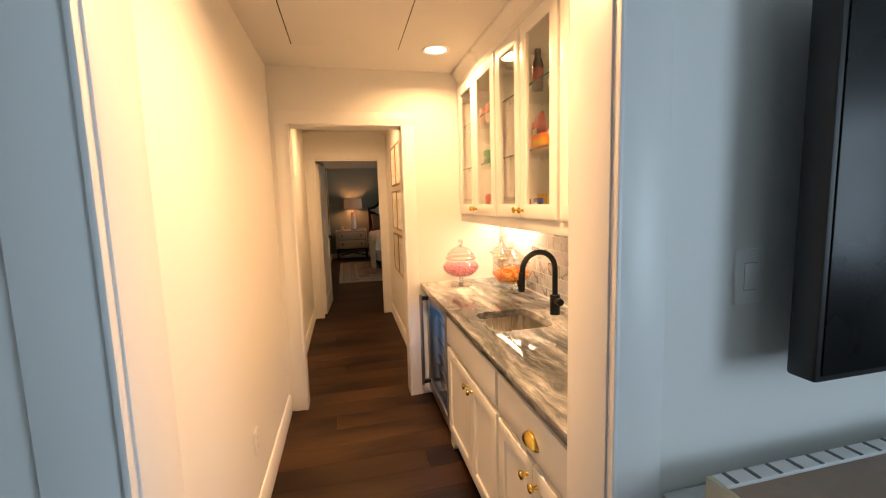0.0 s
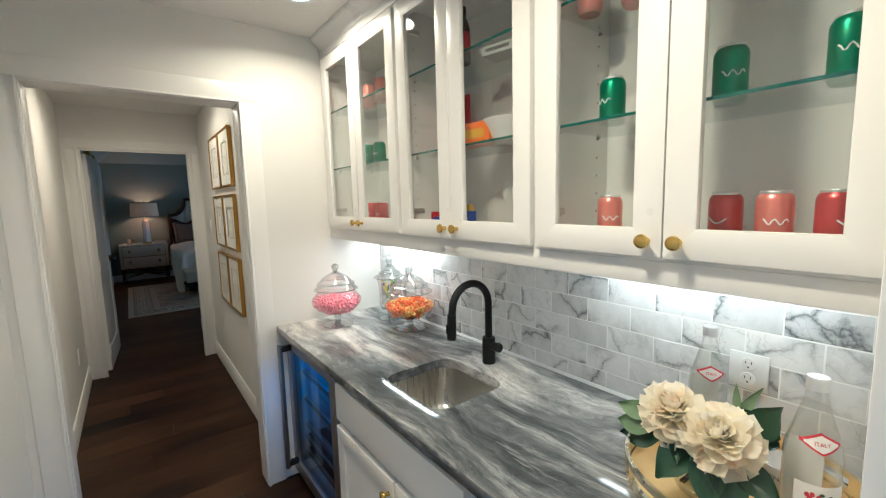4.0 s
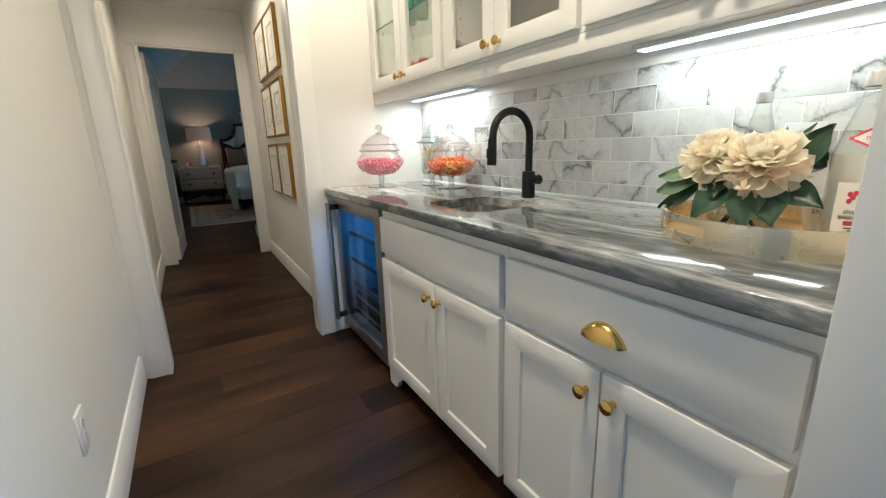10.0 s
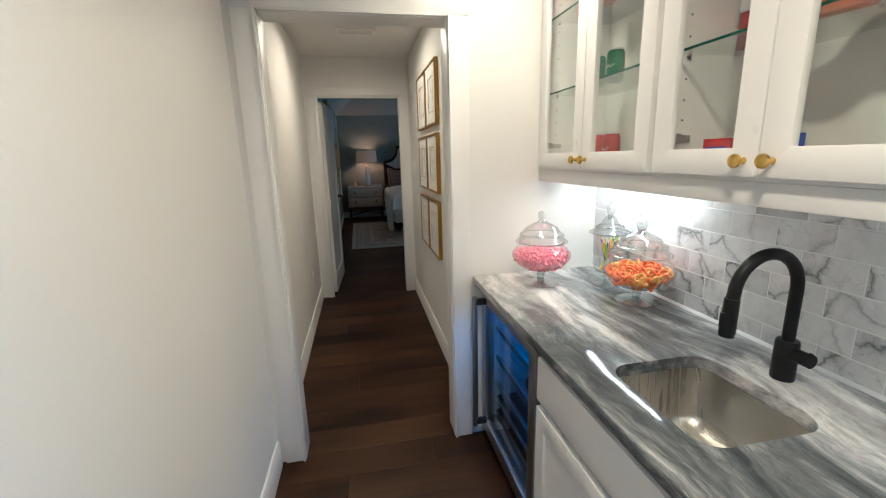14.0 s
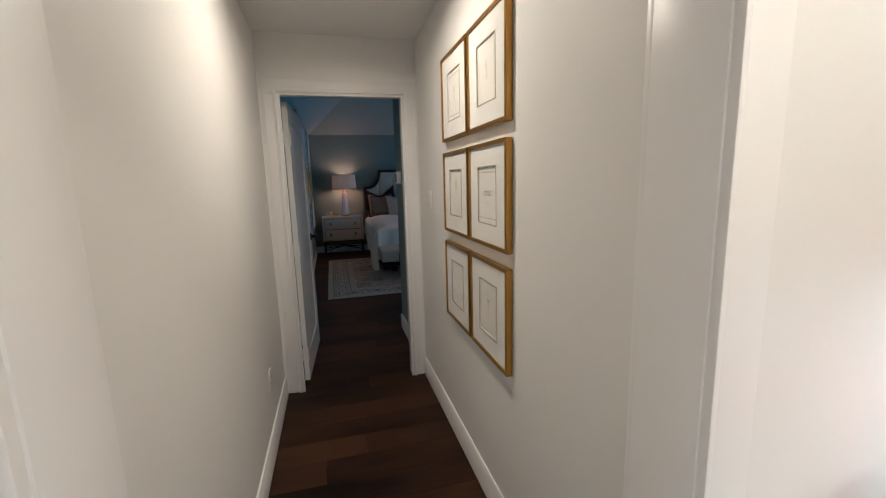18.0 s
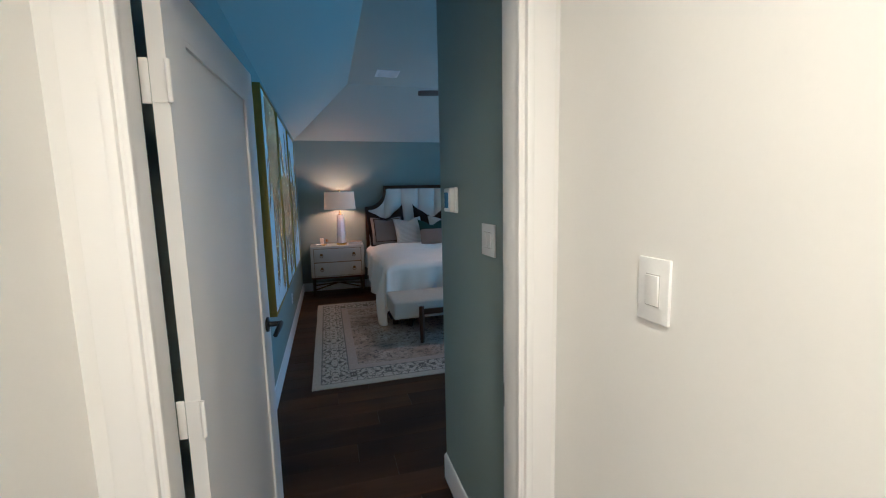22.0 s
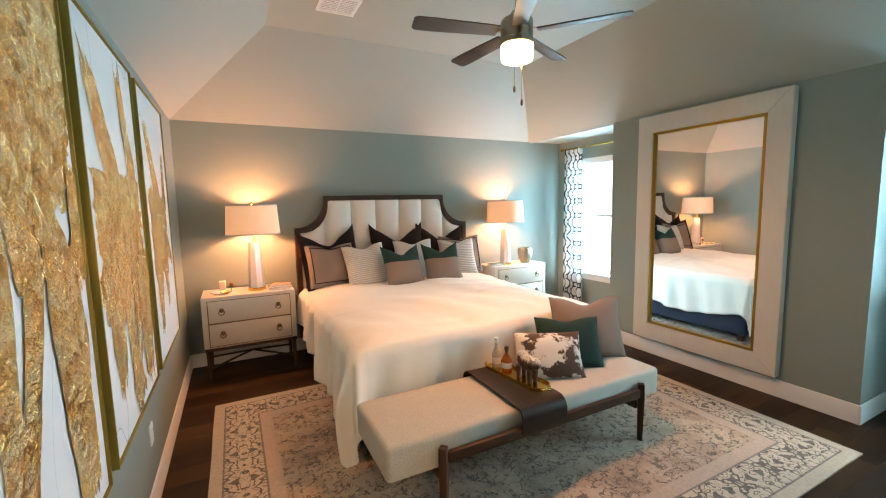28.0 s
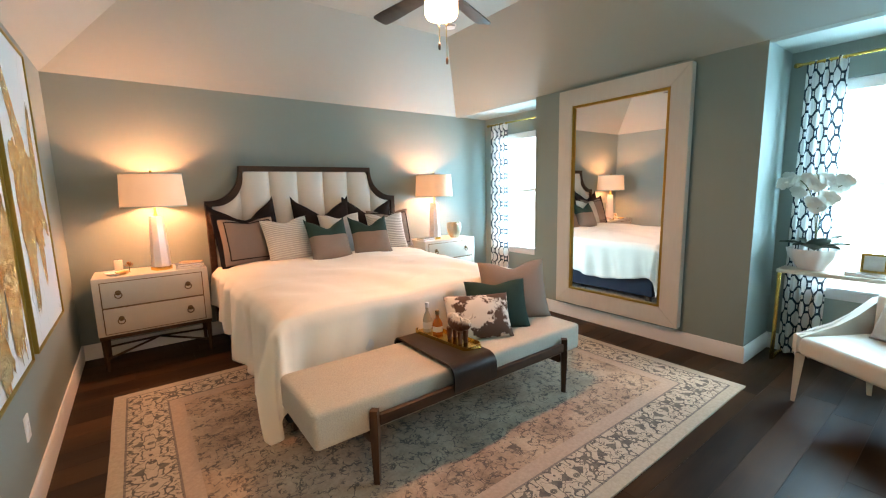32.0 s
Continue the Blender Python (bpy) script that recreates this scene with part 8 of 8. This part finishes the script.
def bench_things():
    pillow("lumbar_pillow", 0.46, 0.31, 0.14, M_COW, pose(1.86, 9.02, 0.462, -30, 0, -26), "brown and white cowhide lumbar pillow on the bench", group="bench pillows")
    pillow("throw_pillow", 0.46, 0.36, 0.15, M_GREENVELVET, pose(2.10, 9.09, 0.462, -26, 0, -28), "forest green velvet throw pillow on the bench", dent=0.03, group="bench pillows")
    pillow("throw_pillow", 0.54, 0.46, 0.16, M_TAUPE, pose(2.36, 9.16, 0.462, -22, 0, -26), "taupe linen flanged throw pillow on the bench", dent=0.06, group="bench pillows")
    # gilt tray with two bottles and an ox figurine
    z = 0.4925
    th = thing("gold_tray", (1.64, 9.12, z), "long gilt tray with a raised rim on the bench", "tray")
    bm = bmesh.new()
    m = pose(1.64, 9.12, z, 0, 0, 6)
    o, i_ = round_rect(-0.075, -0.26, 0.075, 0.26, 0.05, 6), round_rect(-0.070, -0.255, 0.070, 0.255, 0.046, 6)
    prism(bm, o, "z", 0.0, 0.006)
    ring_plate(bm, o, i_, "z", 0.0062, 0.022)
    for v in bm.verts:
        v.co = m @ v.co
    part("tray_body", bm, M_BRASS, th)
    for s in (-1, 1):
        bm = bmesh.new()
        tube(bm, [m @ Vector((-0.04 + 0.08 * q / 8, s * (0.262 + 0.028 * math.sin(math.pi * q / 8)), 0.016)) for q in range(9)], 0.006, 8)
        part("tray_handle", bm, M_BRASS, th)
    z += 0.0065
    for (x, y, h, r, col, lab) in ((1.615, 9.30, 0.205, 0.030, (0.55, 0.52, 0.40), "small sparkling wine bottle with foil neck"), (1.640, 9.215, 0.165, 0.034, (0.40, 0.12, 0.02), "small amber liquor bottle with a stopper")):
        th = thing("miniature_bottle", (x, y, z), lab, "bottle", "miniature bottles")
        bm = bmesh.new()
        lathe(bm, [(0, 0.0), (r * 0.95, 0.0), (r, 0.006), (r, h * 0.42), (r * 0.75, h * 0.56), (r * 0.36, h * 0.68), (r * 0.34, h * 0.82), (0, h * 0.82)], 24, (x, y, z))
        part("bottle_body", bm, mat("amber_glass" if r > 0.032 else "pale_olive_glass", col, 0.08, vary=0.05, bump=0.0), th, "", 50)
        bm = bmesh.new()
        lathe(bm, [(0, h * 0.821), (r * 0.42, h * 0.822), (r * 0.45, h * 0.98), (r * 0.3, h), (0, h)], 18, (x, y, z))
        part("stopper", bm, M_NSTRIM if r > 0.032 else M_MATBOARD, th)
        bm = bmesh.new()
        lathe(bm, [(r * 1.004, h * 0.12), (r * 1.02, h * 0.125), (r * 1.02, h * 0.34), (r * 1.004, h * 0.345)], 24, (x, y, z))
        part("label_band", bm, M_PAPER, th)
    # shaggy ox figurine, one plain mesh
    bm = bmesh.new()
    ox, oy = 1.662, 9.03

    def blob(c, rad, seed):
        lathe(bm, [(0, -1), (0.38, -0.92), (0.70, -0.71), (0.92, -0.38), (1, 0), (0.92, 0.38), (0.70, 0.71), (0.38, 0.92), (0, 1)], 18, (c[0], c[1], c[2]), Matrix.Diagonal((*rad, 1)), wave=lambda a, zz: 0.06 * math.sin(6 * a + seed + 3 * zz))

    blob((ox, oy, z + 0.115), (0.040, 0.085, 0.050), 0)
    blob((ox, oy - 0.085, z + 0.130), (0.030, 0.038, 0.036), 1)
    blob((ox, oy + 0.045, z + 0.150), (0.034, 0.040, 0.026), 2)
    for dx in (-0.022, 0.022):
        for dy in (-0.055, 0.055):
            tube(bm, [(ox + dx, oy + dy, z), (ox + dx, oy + dy, z + 0.08)], [0.013, 0.019], 10)
    for s in (-1, 1):
        tube(bm, [(ox + s * 0.022, oy - 0.085, z + 0.155), (ox + s * 0.045, oy - 0.092, z + 0.165), (ox + s * 0.052, oy - 0.095, z + 0.19)], [0.007, 0.006, 0.002], 8)
    m, nt, b = start("russet_shaggy_glaze", 0.7)
    tc = nt.nodes.new("ShaderNodeTexCoord")
    sep = nt.nodes.new("ShaderNodeSeparateXYZ")
    nt.links.new(tc.outputs["Object"], sep.inputs[0])
    nn = texnode(nt, "ShaderNodeTexNoise", mapped(nt, (60, 60, 12)), Scale=1.0, Detail=4.0)
    lev = math1(nt, "ADD", sep.outputs[2], math1(nt, "MULTIPLY", nn.outputs["Fac"], 0.05))
    nt.links.new(ramp(nt, lev, [(0.155, (0.13, 0.045, 0.02)), (0.172, (0.62, 0.56, 0.48))]), b.inputs["Base Color"])
    relief(nt, b, nn.outputs["Fac"], 0.9, 0.02)
    solo("ox_figurine", bm, m, "shaggy russet ox figurine with a white mane on the tray", "figurine", sharp=60)


bench_things()


# ---- bedroom: rug ----
def rug():
    bm = bmesh.new()
    nx, ny = 60, 46
    for j in range(ny + 1):
        for i in range(nx + 1):
            x, y = -1.825 + 3.65 * i / nx, -1.38 + 2.76 * j / ny
            e = 0.006 * noise.noise(Vector((x * 2, y * 2, 4.0)))
            bm.verts.new((x + (e if i in (0, nx) else 0), y + (e if j in (0, ny) else 0), 0.011 + 0.001 * noise.noise(Vector((x * 3, y * 3, 0)))))
    bm.verts.ensure_lookup_table()
    top = [[bm.verts[j * (nx + 1) + i] for i in range(nx + 1)] for j in range(ny + 1)]
    for j in range(ny):
        for i in range(nx):
            bm.faces.new((top[j][i], top[j][i + 1], top[j + 1][i + 1], top[j + 1][i]))
    rim = [top[0][i] for i in range(nx)] + [top[j][nx] for j in range(ny)] + [top[ny][i] for i in range(nx, 0, -1)] + [top[j][0] for j in range(ny, 0, -1)]
    low = [bm.verts.new((v.co.x, v.co.y, 0.0005)) for v in rim]
    for k in range(len(rim)):
        q = (k + 1) % len(rim)
        bm.faces.new((rim[k], low[k], low[q], rim[q]))
    ob = new("area_rug", mesh_of("area_rug", bm, M_RUG))
    ob.location = (1.655, 9.375, 0)
    tagged(ob, "faded vintage rug with a dark patterned border on the floor", "rug")


rug()


# ---- bedroom: paintings, mirror, fan ----
def painting(y0, y1, label, strokes, seed):
    """Framed canvas; each stroke of gold leaf runs from (u0, v0) to (u1, v1) of the canvas, its width going from w0 to w1."""
    z0, z1 = 0.70, 2.33
    th = thing("canvas_painting", (BL, (y0 + y1) / 2, z0), label, "painting", "three gold leaf paintings")
    for d in ((BL + 0.001, y0, z0, BL + 0.062, y0 + 0.008, z1), (BL + 0.001, y1 - 0.008, z0, BL + 0.062, y1, z1), (BL + 0.001, y0 + 0.0082, z0, BL + 0.062, y1 - 0.0082, z0 + 0.008), (BL + 0.001, y0 + 0.0082, z1 - 0.008, BL + 0.062, y1 - 0.0082, z1)):
        one_box("frame_rail", th, d, M_OLIVEGOLD, 0.001)
    bm = bmesh.new()
    box(bm, BL + 0.002, y0 + 0.014, z0 + 0.014, BL + 0.054, y1 - 0.014, z1 - 0.014, 0.002)
    cv = part("canvas", bm, M_CANVAS, th, "white canvas")
    wide, high = y1 - y0 - 0.034, z1 - z0 - 0.034
    for k, (u0, v0, u1, v1, w0, w1) in enumerate(strokes):
        bm = bmesh.new()
        nu, nv = 26, 34
        du, dv = (u1 - u0) * wide, (v1 - v0) * high
        ln = math.hypot(du, dv)
        tx, ty = du / ln, dv / ln
        rows = []
        for i in range(nu + 1):
            s = 2 * i / nu - 1
            tear0 = 0.10 * noise.noise(Vector((s * 6, seed * 3.1 + k, 1.0))) + 0.05 * noise.noise(Vector((s * 17, k, 5.0)))
            tear1 = 0.20 * noise.noise(Vector((s * 5, seed * 1.7 + k, 9.0))) + 0.10 * noise.noise(Vector((s * 19, k, 2.0)))
            row = []
            for j in range(nv + 1):
                t = -0.04 + tear0 + (1.04 + tear1 - tear0) * j / nv
                w = (w0 + (w1 - w0) * t) * wide / 2 * (1 + 0.22 * noise.noise(Vector((t * 4, k * 2.3 + (s > 0), seed))) + 0.10 * noise.noise(Vector((t * 15, k * 5.3 + (s > 0), seed))))
                bend = 0.035 * math.sin(3.1 * t + k + seed) * ln
                a, b = u0 * wide + t * du - ty * (s * w + bend), v0 * high + t * dv + tx * (s * w + bend)
                a, b = min(max(a, 0.0), wide), min(max(b, 0.0), high)
                lift = 0.0007 * noise.noise(Vector((a * 30, b * 14, k)))
                row.append(bm.verts.new((BL + 0.0556 + 0.00035 * k + lift, y0 + 0.017 + a, z0 + 0.017 + b)))
            rows.append(row)
        for p, q in zip(rows, rows[1:]):
            for j in range(nv):
                bm.faces.new((p[j], p[j + 1], q[j + 1], q[j]))
        part("gold_stroke", bm, M_CRINKLE, cv, "crinkled gold leaf", 180)


M_OLIVEGOLD = mat("antique_gold_edge", (0.34, 0.24, 0.045), 0.38, 0.6, vary=0.1, scale=10, bump=0.04)
painting(7.79, 8.69, "white canvas with gold leaf pouring from its top in ragged drips",
         ((0.62, 1.04, 0.62, 0.72, 0.96, 0.80), (0.63, 0.76, 0.60, 0.57, 0.74, 0.56), (0.32, 0.75, 0.12, 0.66, 0.08, 0.03), (0.36, 0.71, 0.11, 0.58, 0.10, 0.04), (0.37, 0.68, 0.08, 0.48, 0.12, 0.05),
          (0.39, 0.62, 0.29, 0.10, 0.13, 0.09), (0.51, 0.60, 0.56, 0.45, 0.24, 0.15), (0.56, 0.49, 0.40, 0.11, 0.13, 0.08), (0.66, 0.60, 0.84, 0.42, 0.15, 0.20), (0.96, 0.64, 0.95, 0.43, 0.09, 0.10), (0.82, 0.49, 0.78, 0.04, 0.32, 0.20)), 1)
painting(8.785, 9.70, "white canvas with a belt of gold leaf and fingers",
         ((0.50, 0.65, 0.50, 0.34, 0.92, 0.86), (0.42, 0.60, 0.12, 0.90, 0.30, 0.13), (0.80, 0.58, 0.70, 0.95, 0.22, 0.12), (0.24, 0.42, 0.20, 0.12, 0.32, 0.14), (0.45, 0.42, 0.44, 0.06, 0.24, 0.12),
          (0.64, 0.42, 0.62, 0.14, 0.20, 0.08), (0.82, 0.42, 0.86, 0.05, 0.34, 0.22), (0.46, 0.18, 0.56, 0.02, 0.16, 0.24)), 2)
painting(9.815, 10.725, "white canvas with a broad patch of gold leaf and rising fingers",
         ((0.50, 0.62, 0.44, 0.30, 0.74, 0.62), (0.46, 0.58, 0.20, 0.88, 0.26, 0.12), (0.74, 0.56, 0.86, 0.80, 0.20, 0.08), (0.28, 0.36, 0.22, 0.10, 0.30, 0.10), (0.56, 0.36, 0.60, 0.16, 0.22, 0.07), (0.70, 0.44, 0.92, 0.34, 0.2, 0.08)), 3)


def mirror():
    th = thing("wall_mirror", (BR, 9.30, 0.17), "tall mirror in a wide whitewashed frame with gilt inner edge", "mirror")
    y0, y1, z0, z1, w = 8.645, 9.965, 0.175, 2.452, 0.165
    xf, xb = BR - 0.075, BR - 0.002
    for d in (((y0, z0), (y1, z0), (y1 - w, z0 + w), (y0 + w, z0 + w)), ((y0, z1), (y0 + w, z1 - w), (y1 - w, z1 - w), (y1, z1)),
              ((y0, z0), (y0 + w, z0 + w), (y0 + w, z1 - w), (y0, z1)), ((y1, z0), (y1, z1), (y1 - w, z1 - w), (y1 - w, z0 + w))):
        bm = bmesh.new()
        prism(bm, list(d), "x", xf, xb)
        bmesh.ops.bevel(bm, geom=bm.edges[:], offset=0.004, segments=2, affect="EDGES")
        part("frame_board", bm, M_WHITEWOOD, th)
    bm = bmesh.new()
    rect_frame(bm, "x", xf + 0.004, xf + 0.03, y0 + w + 0.001, z0 + w + 0.001, y1 - w - 0.001, z1 - w - 0.001, 0.024)
    bmesh.ops.bevel(bm, geom=[e for e in bm.edges if e.calc_length() > 0.1], offset=0.005, segments=3, affect="EDGES")
    part("gilt_slip", bm, M_FRAME, th, "gilt inner edge")
    bm = bmesh.new()
    box(bm, xf + 0.026, y0 + w + 0.02, z0 + w + 0.02, xf + 0.032, y1 - w - 0.02, z1 - w - 0.02)
    part("mirror_glass", bm, M_MIRROR, th, "clear silvered mirror")


mirror()


def ceiling_fan():
    cx, cy = 1.755, 9.25
    th = thing("ceiling_fan", (cx, cy, 2.50), "five blade ceiling fan with a lit drum light and pull chains", "ceiling fan")
    bm = bmesh.new()
    lathe(bm, [(0, 3.187), (0.065, 3.186), (0.066, 3.165), (0.050, 3.135), (0.016, 3.125), (0.0125, 3.12), (0.0125, 2.80), (0, 2.80)], 28, (cx, cy, 0))
    part("downrod", bm, M_CHAMP, th, "champagne metal canopy and rod")
    bm = bmesh.new()
    lathe(bm, [(0, 2.83), (0.03, 2.828), (0.05, 2.80), (0.095, 2.775), (0.102, 2.765), (0.102, 2.655), (0.106, 2.65), (0.106, 2.622), (0.098, 2.618), (0, 2.618)], 40, (cx, cy, 0))
    part("motor", bm, M_CHAMP, th, "satin champagne motor housing")
    bm = bmesh.new()
    lathe(bm, [(0.098, 2.6175), (0.103, 2.612), (0.103, 2.545), (0.094, 2.525), (0.05, 2.518), (0, 2.516)], 40, (cx, cy, 0))
    p = part("light_drum", bm, M_FANGLASS, th, "glowing frosted glass drum", 60)
    p.visible_shadow = False
    for k in range(5):
        a = 168 + 72 * k
        m = pose(cx, cy, 2.700, 0, 0, a) @ pose(0, 0, 0, 11, 0, 0)
        bm = bmesh.new()
        pts = [(0.13, -0.050), (0.55, -0.064), (0.655, -0.062), (0.675, -0.045), (0.675, 0.045), (0.655, 0.062), (0.55, 0.064), (0.13, 0.050)]
        prism(bm, pts, "z", -0.004, 0.004, 0.001)
        for v in bm.verts:
            v.co = m @ v.co
        b = part("blade", bm, M_BLADE, th, "dark wood blade")
        bm = bmesh.new()
        prism(bm, [(0.085, -0.022), (0.20, -0.030), (0.20, 0.030), (0.085, 0.022)], "z", 0.0045, 0.010, 0.001)
        for v in bm.verts:
            v.co = m @ v.co
        part("blade_iron", bm, M_CHAMP, b)
    for dx, dy, z, lab in ((-0.035, -0.02, 2.36, "dark fob"), (0.015, -0.03, 2.28, "dark fob")):
        bm = bmesh.new()
        tube(bm, [(cx + dx, cy + dy, 2.55), (cx + dx, cy + dy, z)], 0.0022, 6)
        c = part("pull_chain", bm, M_BRASS, th, "thin brass chain")
        bm = bmesh.new()
        lathe(bm, [(0, 0), (0.006, 0.003), (0.009, 0.02), (0.006, 0.04), (0, 0.045)], 14, (cx + dx, cy + dy, z - 0.04))
        part("fob", bm, M_WALNUTZ, c)


ceiling_fan()


# ---- bedroom: the bay with console and chair ----
def console():
    th = thing("console_table", (4.33, 7.35, 0), "slim console with a pale top on thin brass legs", "table")
    one_box("tabletop", th, (4.20, 6.75, 0.735, 4.47, 8.06, 0.765), M_NSTAND, 0.003)
    for x in (4.215, 4.445):
        for y in (6.77, 8.04):
            one_box("leg", th, (x - 0.012, y - 0.012, 0.0, x + 0.012, y + 0.012, 0.7345), M_BRASS, 0.002)
    for y in (6.77, 8.04):
        one_box("foot_rail", th, (4.228, y - 0.012, 0.0, 4.432, y + 0.012, 0.024), M_BRASS, 0.002)


console()


def orchid():
    cx, cy, z = 4.345, 7.87, 0.765
    th = thing("potted_orchid", (cx, cy, z), "white orchid in a pale fluted bowl on the console", "plant")
    bm = bmesh.new()
    lathe(bm, [(0, 0.0), (0.082, 0.0), (0.092, 0.012), (0.150, 0.105), (0.166, 0.165), (0.163, 0.170), (0.154, 0.158), (0.128, 0.10), (0, 0.085)], 60, (cx, cy, z), wave=lambda a, zz: 0.05 * math.sin(11 * a) * min(1, zz * 12))
    part("bowl", bm, mat("pale_blush_ceramic", (0.72, 0.63, 0.58), 0.5, vary=0.04, bump=0.05), th, "", 60)
    rng = random.Random(2)
    for k in range(9):
        bm = bmesh.new()
        petal_sheet(bm, pose(cx, cy, z + 0.155, 0, 0, 40 * k + rng.uniform(-10, 10)) @ pose(0, 0, 0, 0, -rng.uniform(22, 50), 0), rng.uniform(0.18, 0.25), 0.145, 0.12, -0.38, 4, 7, 0, 0.9)
        part("leaf", bm, mat("orchid_leaf", (0.03, 0.06, 0.035), 0.4, vary=0.2) if k == 0 else bpy.data.materials["orchid_leaf"], th, "", 60)
    for k, (ax, ay, h) in enumerate(((-0.02, 0.15, 0.60), (0.0, -0.13, 0.55), (-0.05, 0.02, 0.63))):
        pts = []
        for q in range(11):
            t = q / 10
            pts.append((cx + ax * t * t + 0.0, cy + ay * t ** 2.2 * 1.3, z + 0.12 + h * math.sin(t * 1.62)))
        bm = bmesh.new()
        tube(bm, pts, 0.0035, 6)
        part("stem", bm, M_STEM, th)
        for q in (5, 6, 7, 8, 9, 10):
            p = Vector(pts[q]) + Vector((rng.uniform(-0.02, 0.02), rng.uniform(-0.06, 0.06), rng.uniform(-0.07, 0.03)))
            bm = bmesh.new()
            face = pose(*p, 0, 0, rng.uniform(150, 230)) @ pose(0, 0, 0, 0, 90 + rng.uniform(-25, 25), 0)
            for j in range(5):
                petal_sheet(bm, face @ pose(0, 0, 0, 0, 0, 72 * j + 10) @ pose(0, 0, 0, 0, -12, 0), 0.066 if j % 2 else 0.056, 0.070 if j % 2 else 0.052, 0.1, 0.08, 4, 4)
            part("bloom", bm, M_ORCHID, th, "white orchid bloom", 60)


orchid()


def console_things():
    th = thing("stacked_book", (4.33, 7.56, 0.765), "closed grey book on the console", "book")
    one_box("pages", th, (4.24, 7.45, 0.768, 4.42, 7.668, 0.787), M_PAPER, 0.001)
    one_box("cover", th, (4.235, 7.448, 0.765, 4.425, 7.672, 0.7678), M_TAUPE, 0.0005)
    one_box("cover", th, (4.235, 7.448, 0.7872, 4.425, 7.672, 0.790), M_TAUPE, 0.0005)
    th = thing("photo_frame", (4.34, 7.53, 0.79), "small brass photo frame with a pale landscape", "photo frame")
    bm = bmesh.new()
    rect_frame(bm, "x", 4.315, 4.33, 7.46, 0.7905, 7.60, 0.93, 0.016)
    part("frame", bm, M_BRASS, th)
    one_box("picture", th, (4.322, 7.475, 0.805, 4.327, 7.585, 0.915), mat("pale_blue_print", (0.52, 0.55, 0.54), 0.5, vary=0.35, scale=14), 0.0)


console_things()


def side_chair():
    """Upholstered slipper chair: flared arms run down to the front of the seat."""
    th = thing("accent_chair", (0, 0, 0), "ivory upholstered accent chair with tapered pale legs", "chair")
    bm = bmesh.new()
    box(bm, -0.31, 0.0, 0.33, 0.31, 0.60, 0.455, 0.035, 4)
    part("seat", bm, M_LEATHER, th)
    for s in (-1, 1):
        bm = bmesh.new()
        prof = [(0.0, 0.34), (0.0, 0.463), (0.14, 0.470), (0.28, 0.505), (0.40, 0.575), (0.50, 0.64), (0.56, 0.68), (0.60, 0.70), (0.60, 0.34)]
        prism(bm, prof, "x", min(s * 0.30, s * 0.355), max(s * 0.30, s * 0.355))
        bmesh.ops.bevel(bm, geom=[e for e in bm.edges if abs(e.verts[0].co.x - e.verts[1].co.x) < 1e-6], offset=0.014, segments=3, affect="EDGES")
        part("side_panel", bm, M_LEATHER, th)
    bm = bmesh.new()
    box(bm, -0.30, 0.51, 0.33, 0.30, 0.60, 0.72, 0.03, 4)
    part("backrest", bm, M_LEATHER, th)
    for x in (-0.315, 0.315):
        for y, lean in ((0.035, -0.02), (0.55, 0.03)):
            bm = bmesh.new()
            tube(bm, [(x, y + lean, 0.0), (x, y, 0.335)], [0.016, 0.036], 4)
            part("leg", bm, M_NSTAND, th)
    th.matrix_basis = pose(3.326, 7.477, 0, 0, 0, -122)
    pillow("throw_pillow", 0.44, 0.40, 0.15, M_GREYPILLOW, pose(3.326, 7.477, 0.458, 0, 0, -122) @ pose(0.0, 0.40, 0, -22, 0, 0), "pale grey marbled throw pillow on the chair", group="chair pillow")


side_chair()


def smoke_detector(x, y):
    th = thing("smoke_detector", (x, y, CF), "round white smoke detector on the bedroom ceiling", "smoke detector")
    bm = bmesh.new()
    lathe(bm, [(0, -0.034), (0.035, -0.034), (0.052, -0.028), (0.058, -0.012), (0.064, -0.010), (0.066, 0.0), (0, 0.0)], 32, (x, y, CF - 0.0005))
    part("housing", bm, M_PLASTIC, th)
    bm = bmesh.new()
    lathe(bm, [(0.053, -0.024), (0.0565, -0.023), (0.0575, -0.016), (0.054, -0.015)], 32, (x, y, CF - 0.0005))
    part("vent_slot", bm, M_SEAM, th)


smoke_detector(2.98, 10.72)

backsplash()
planks()
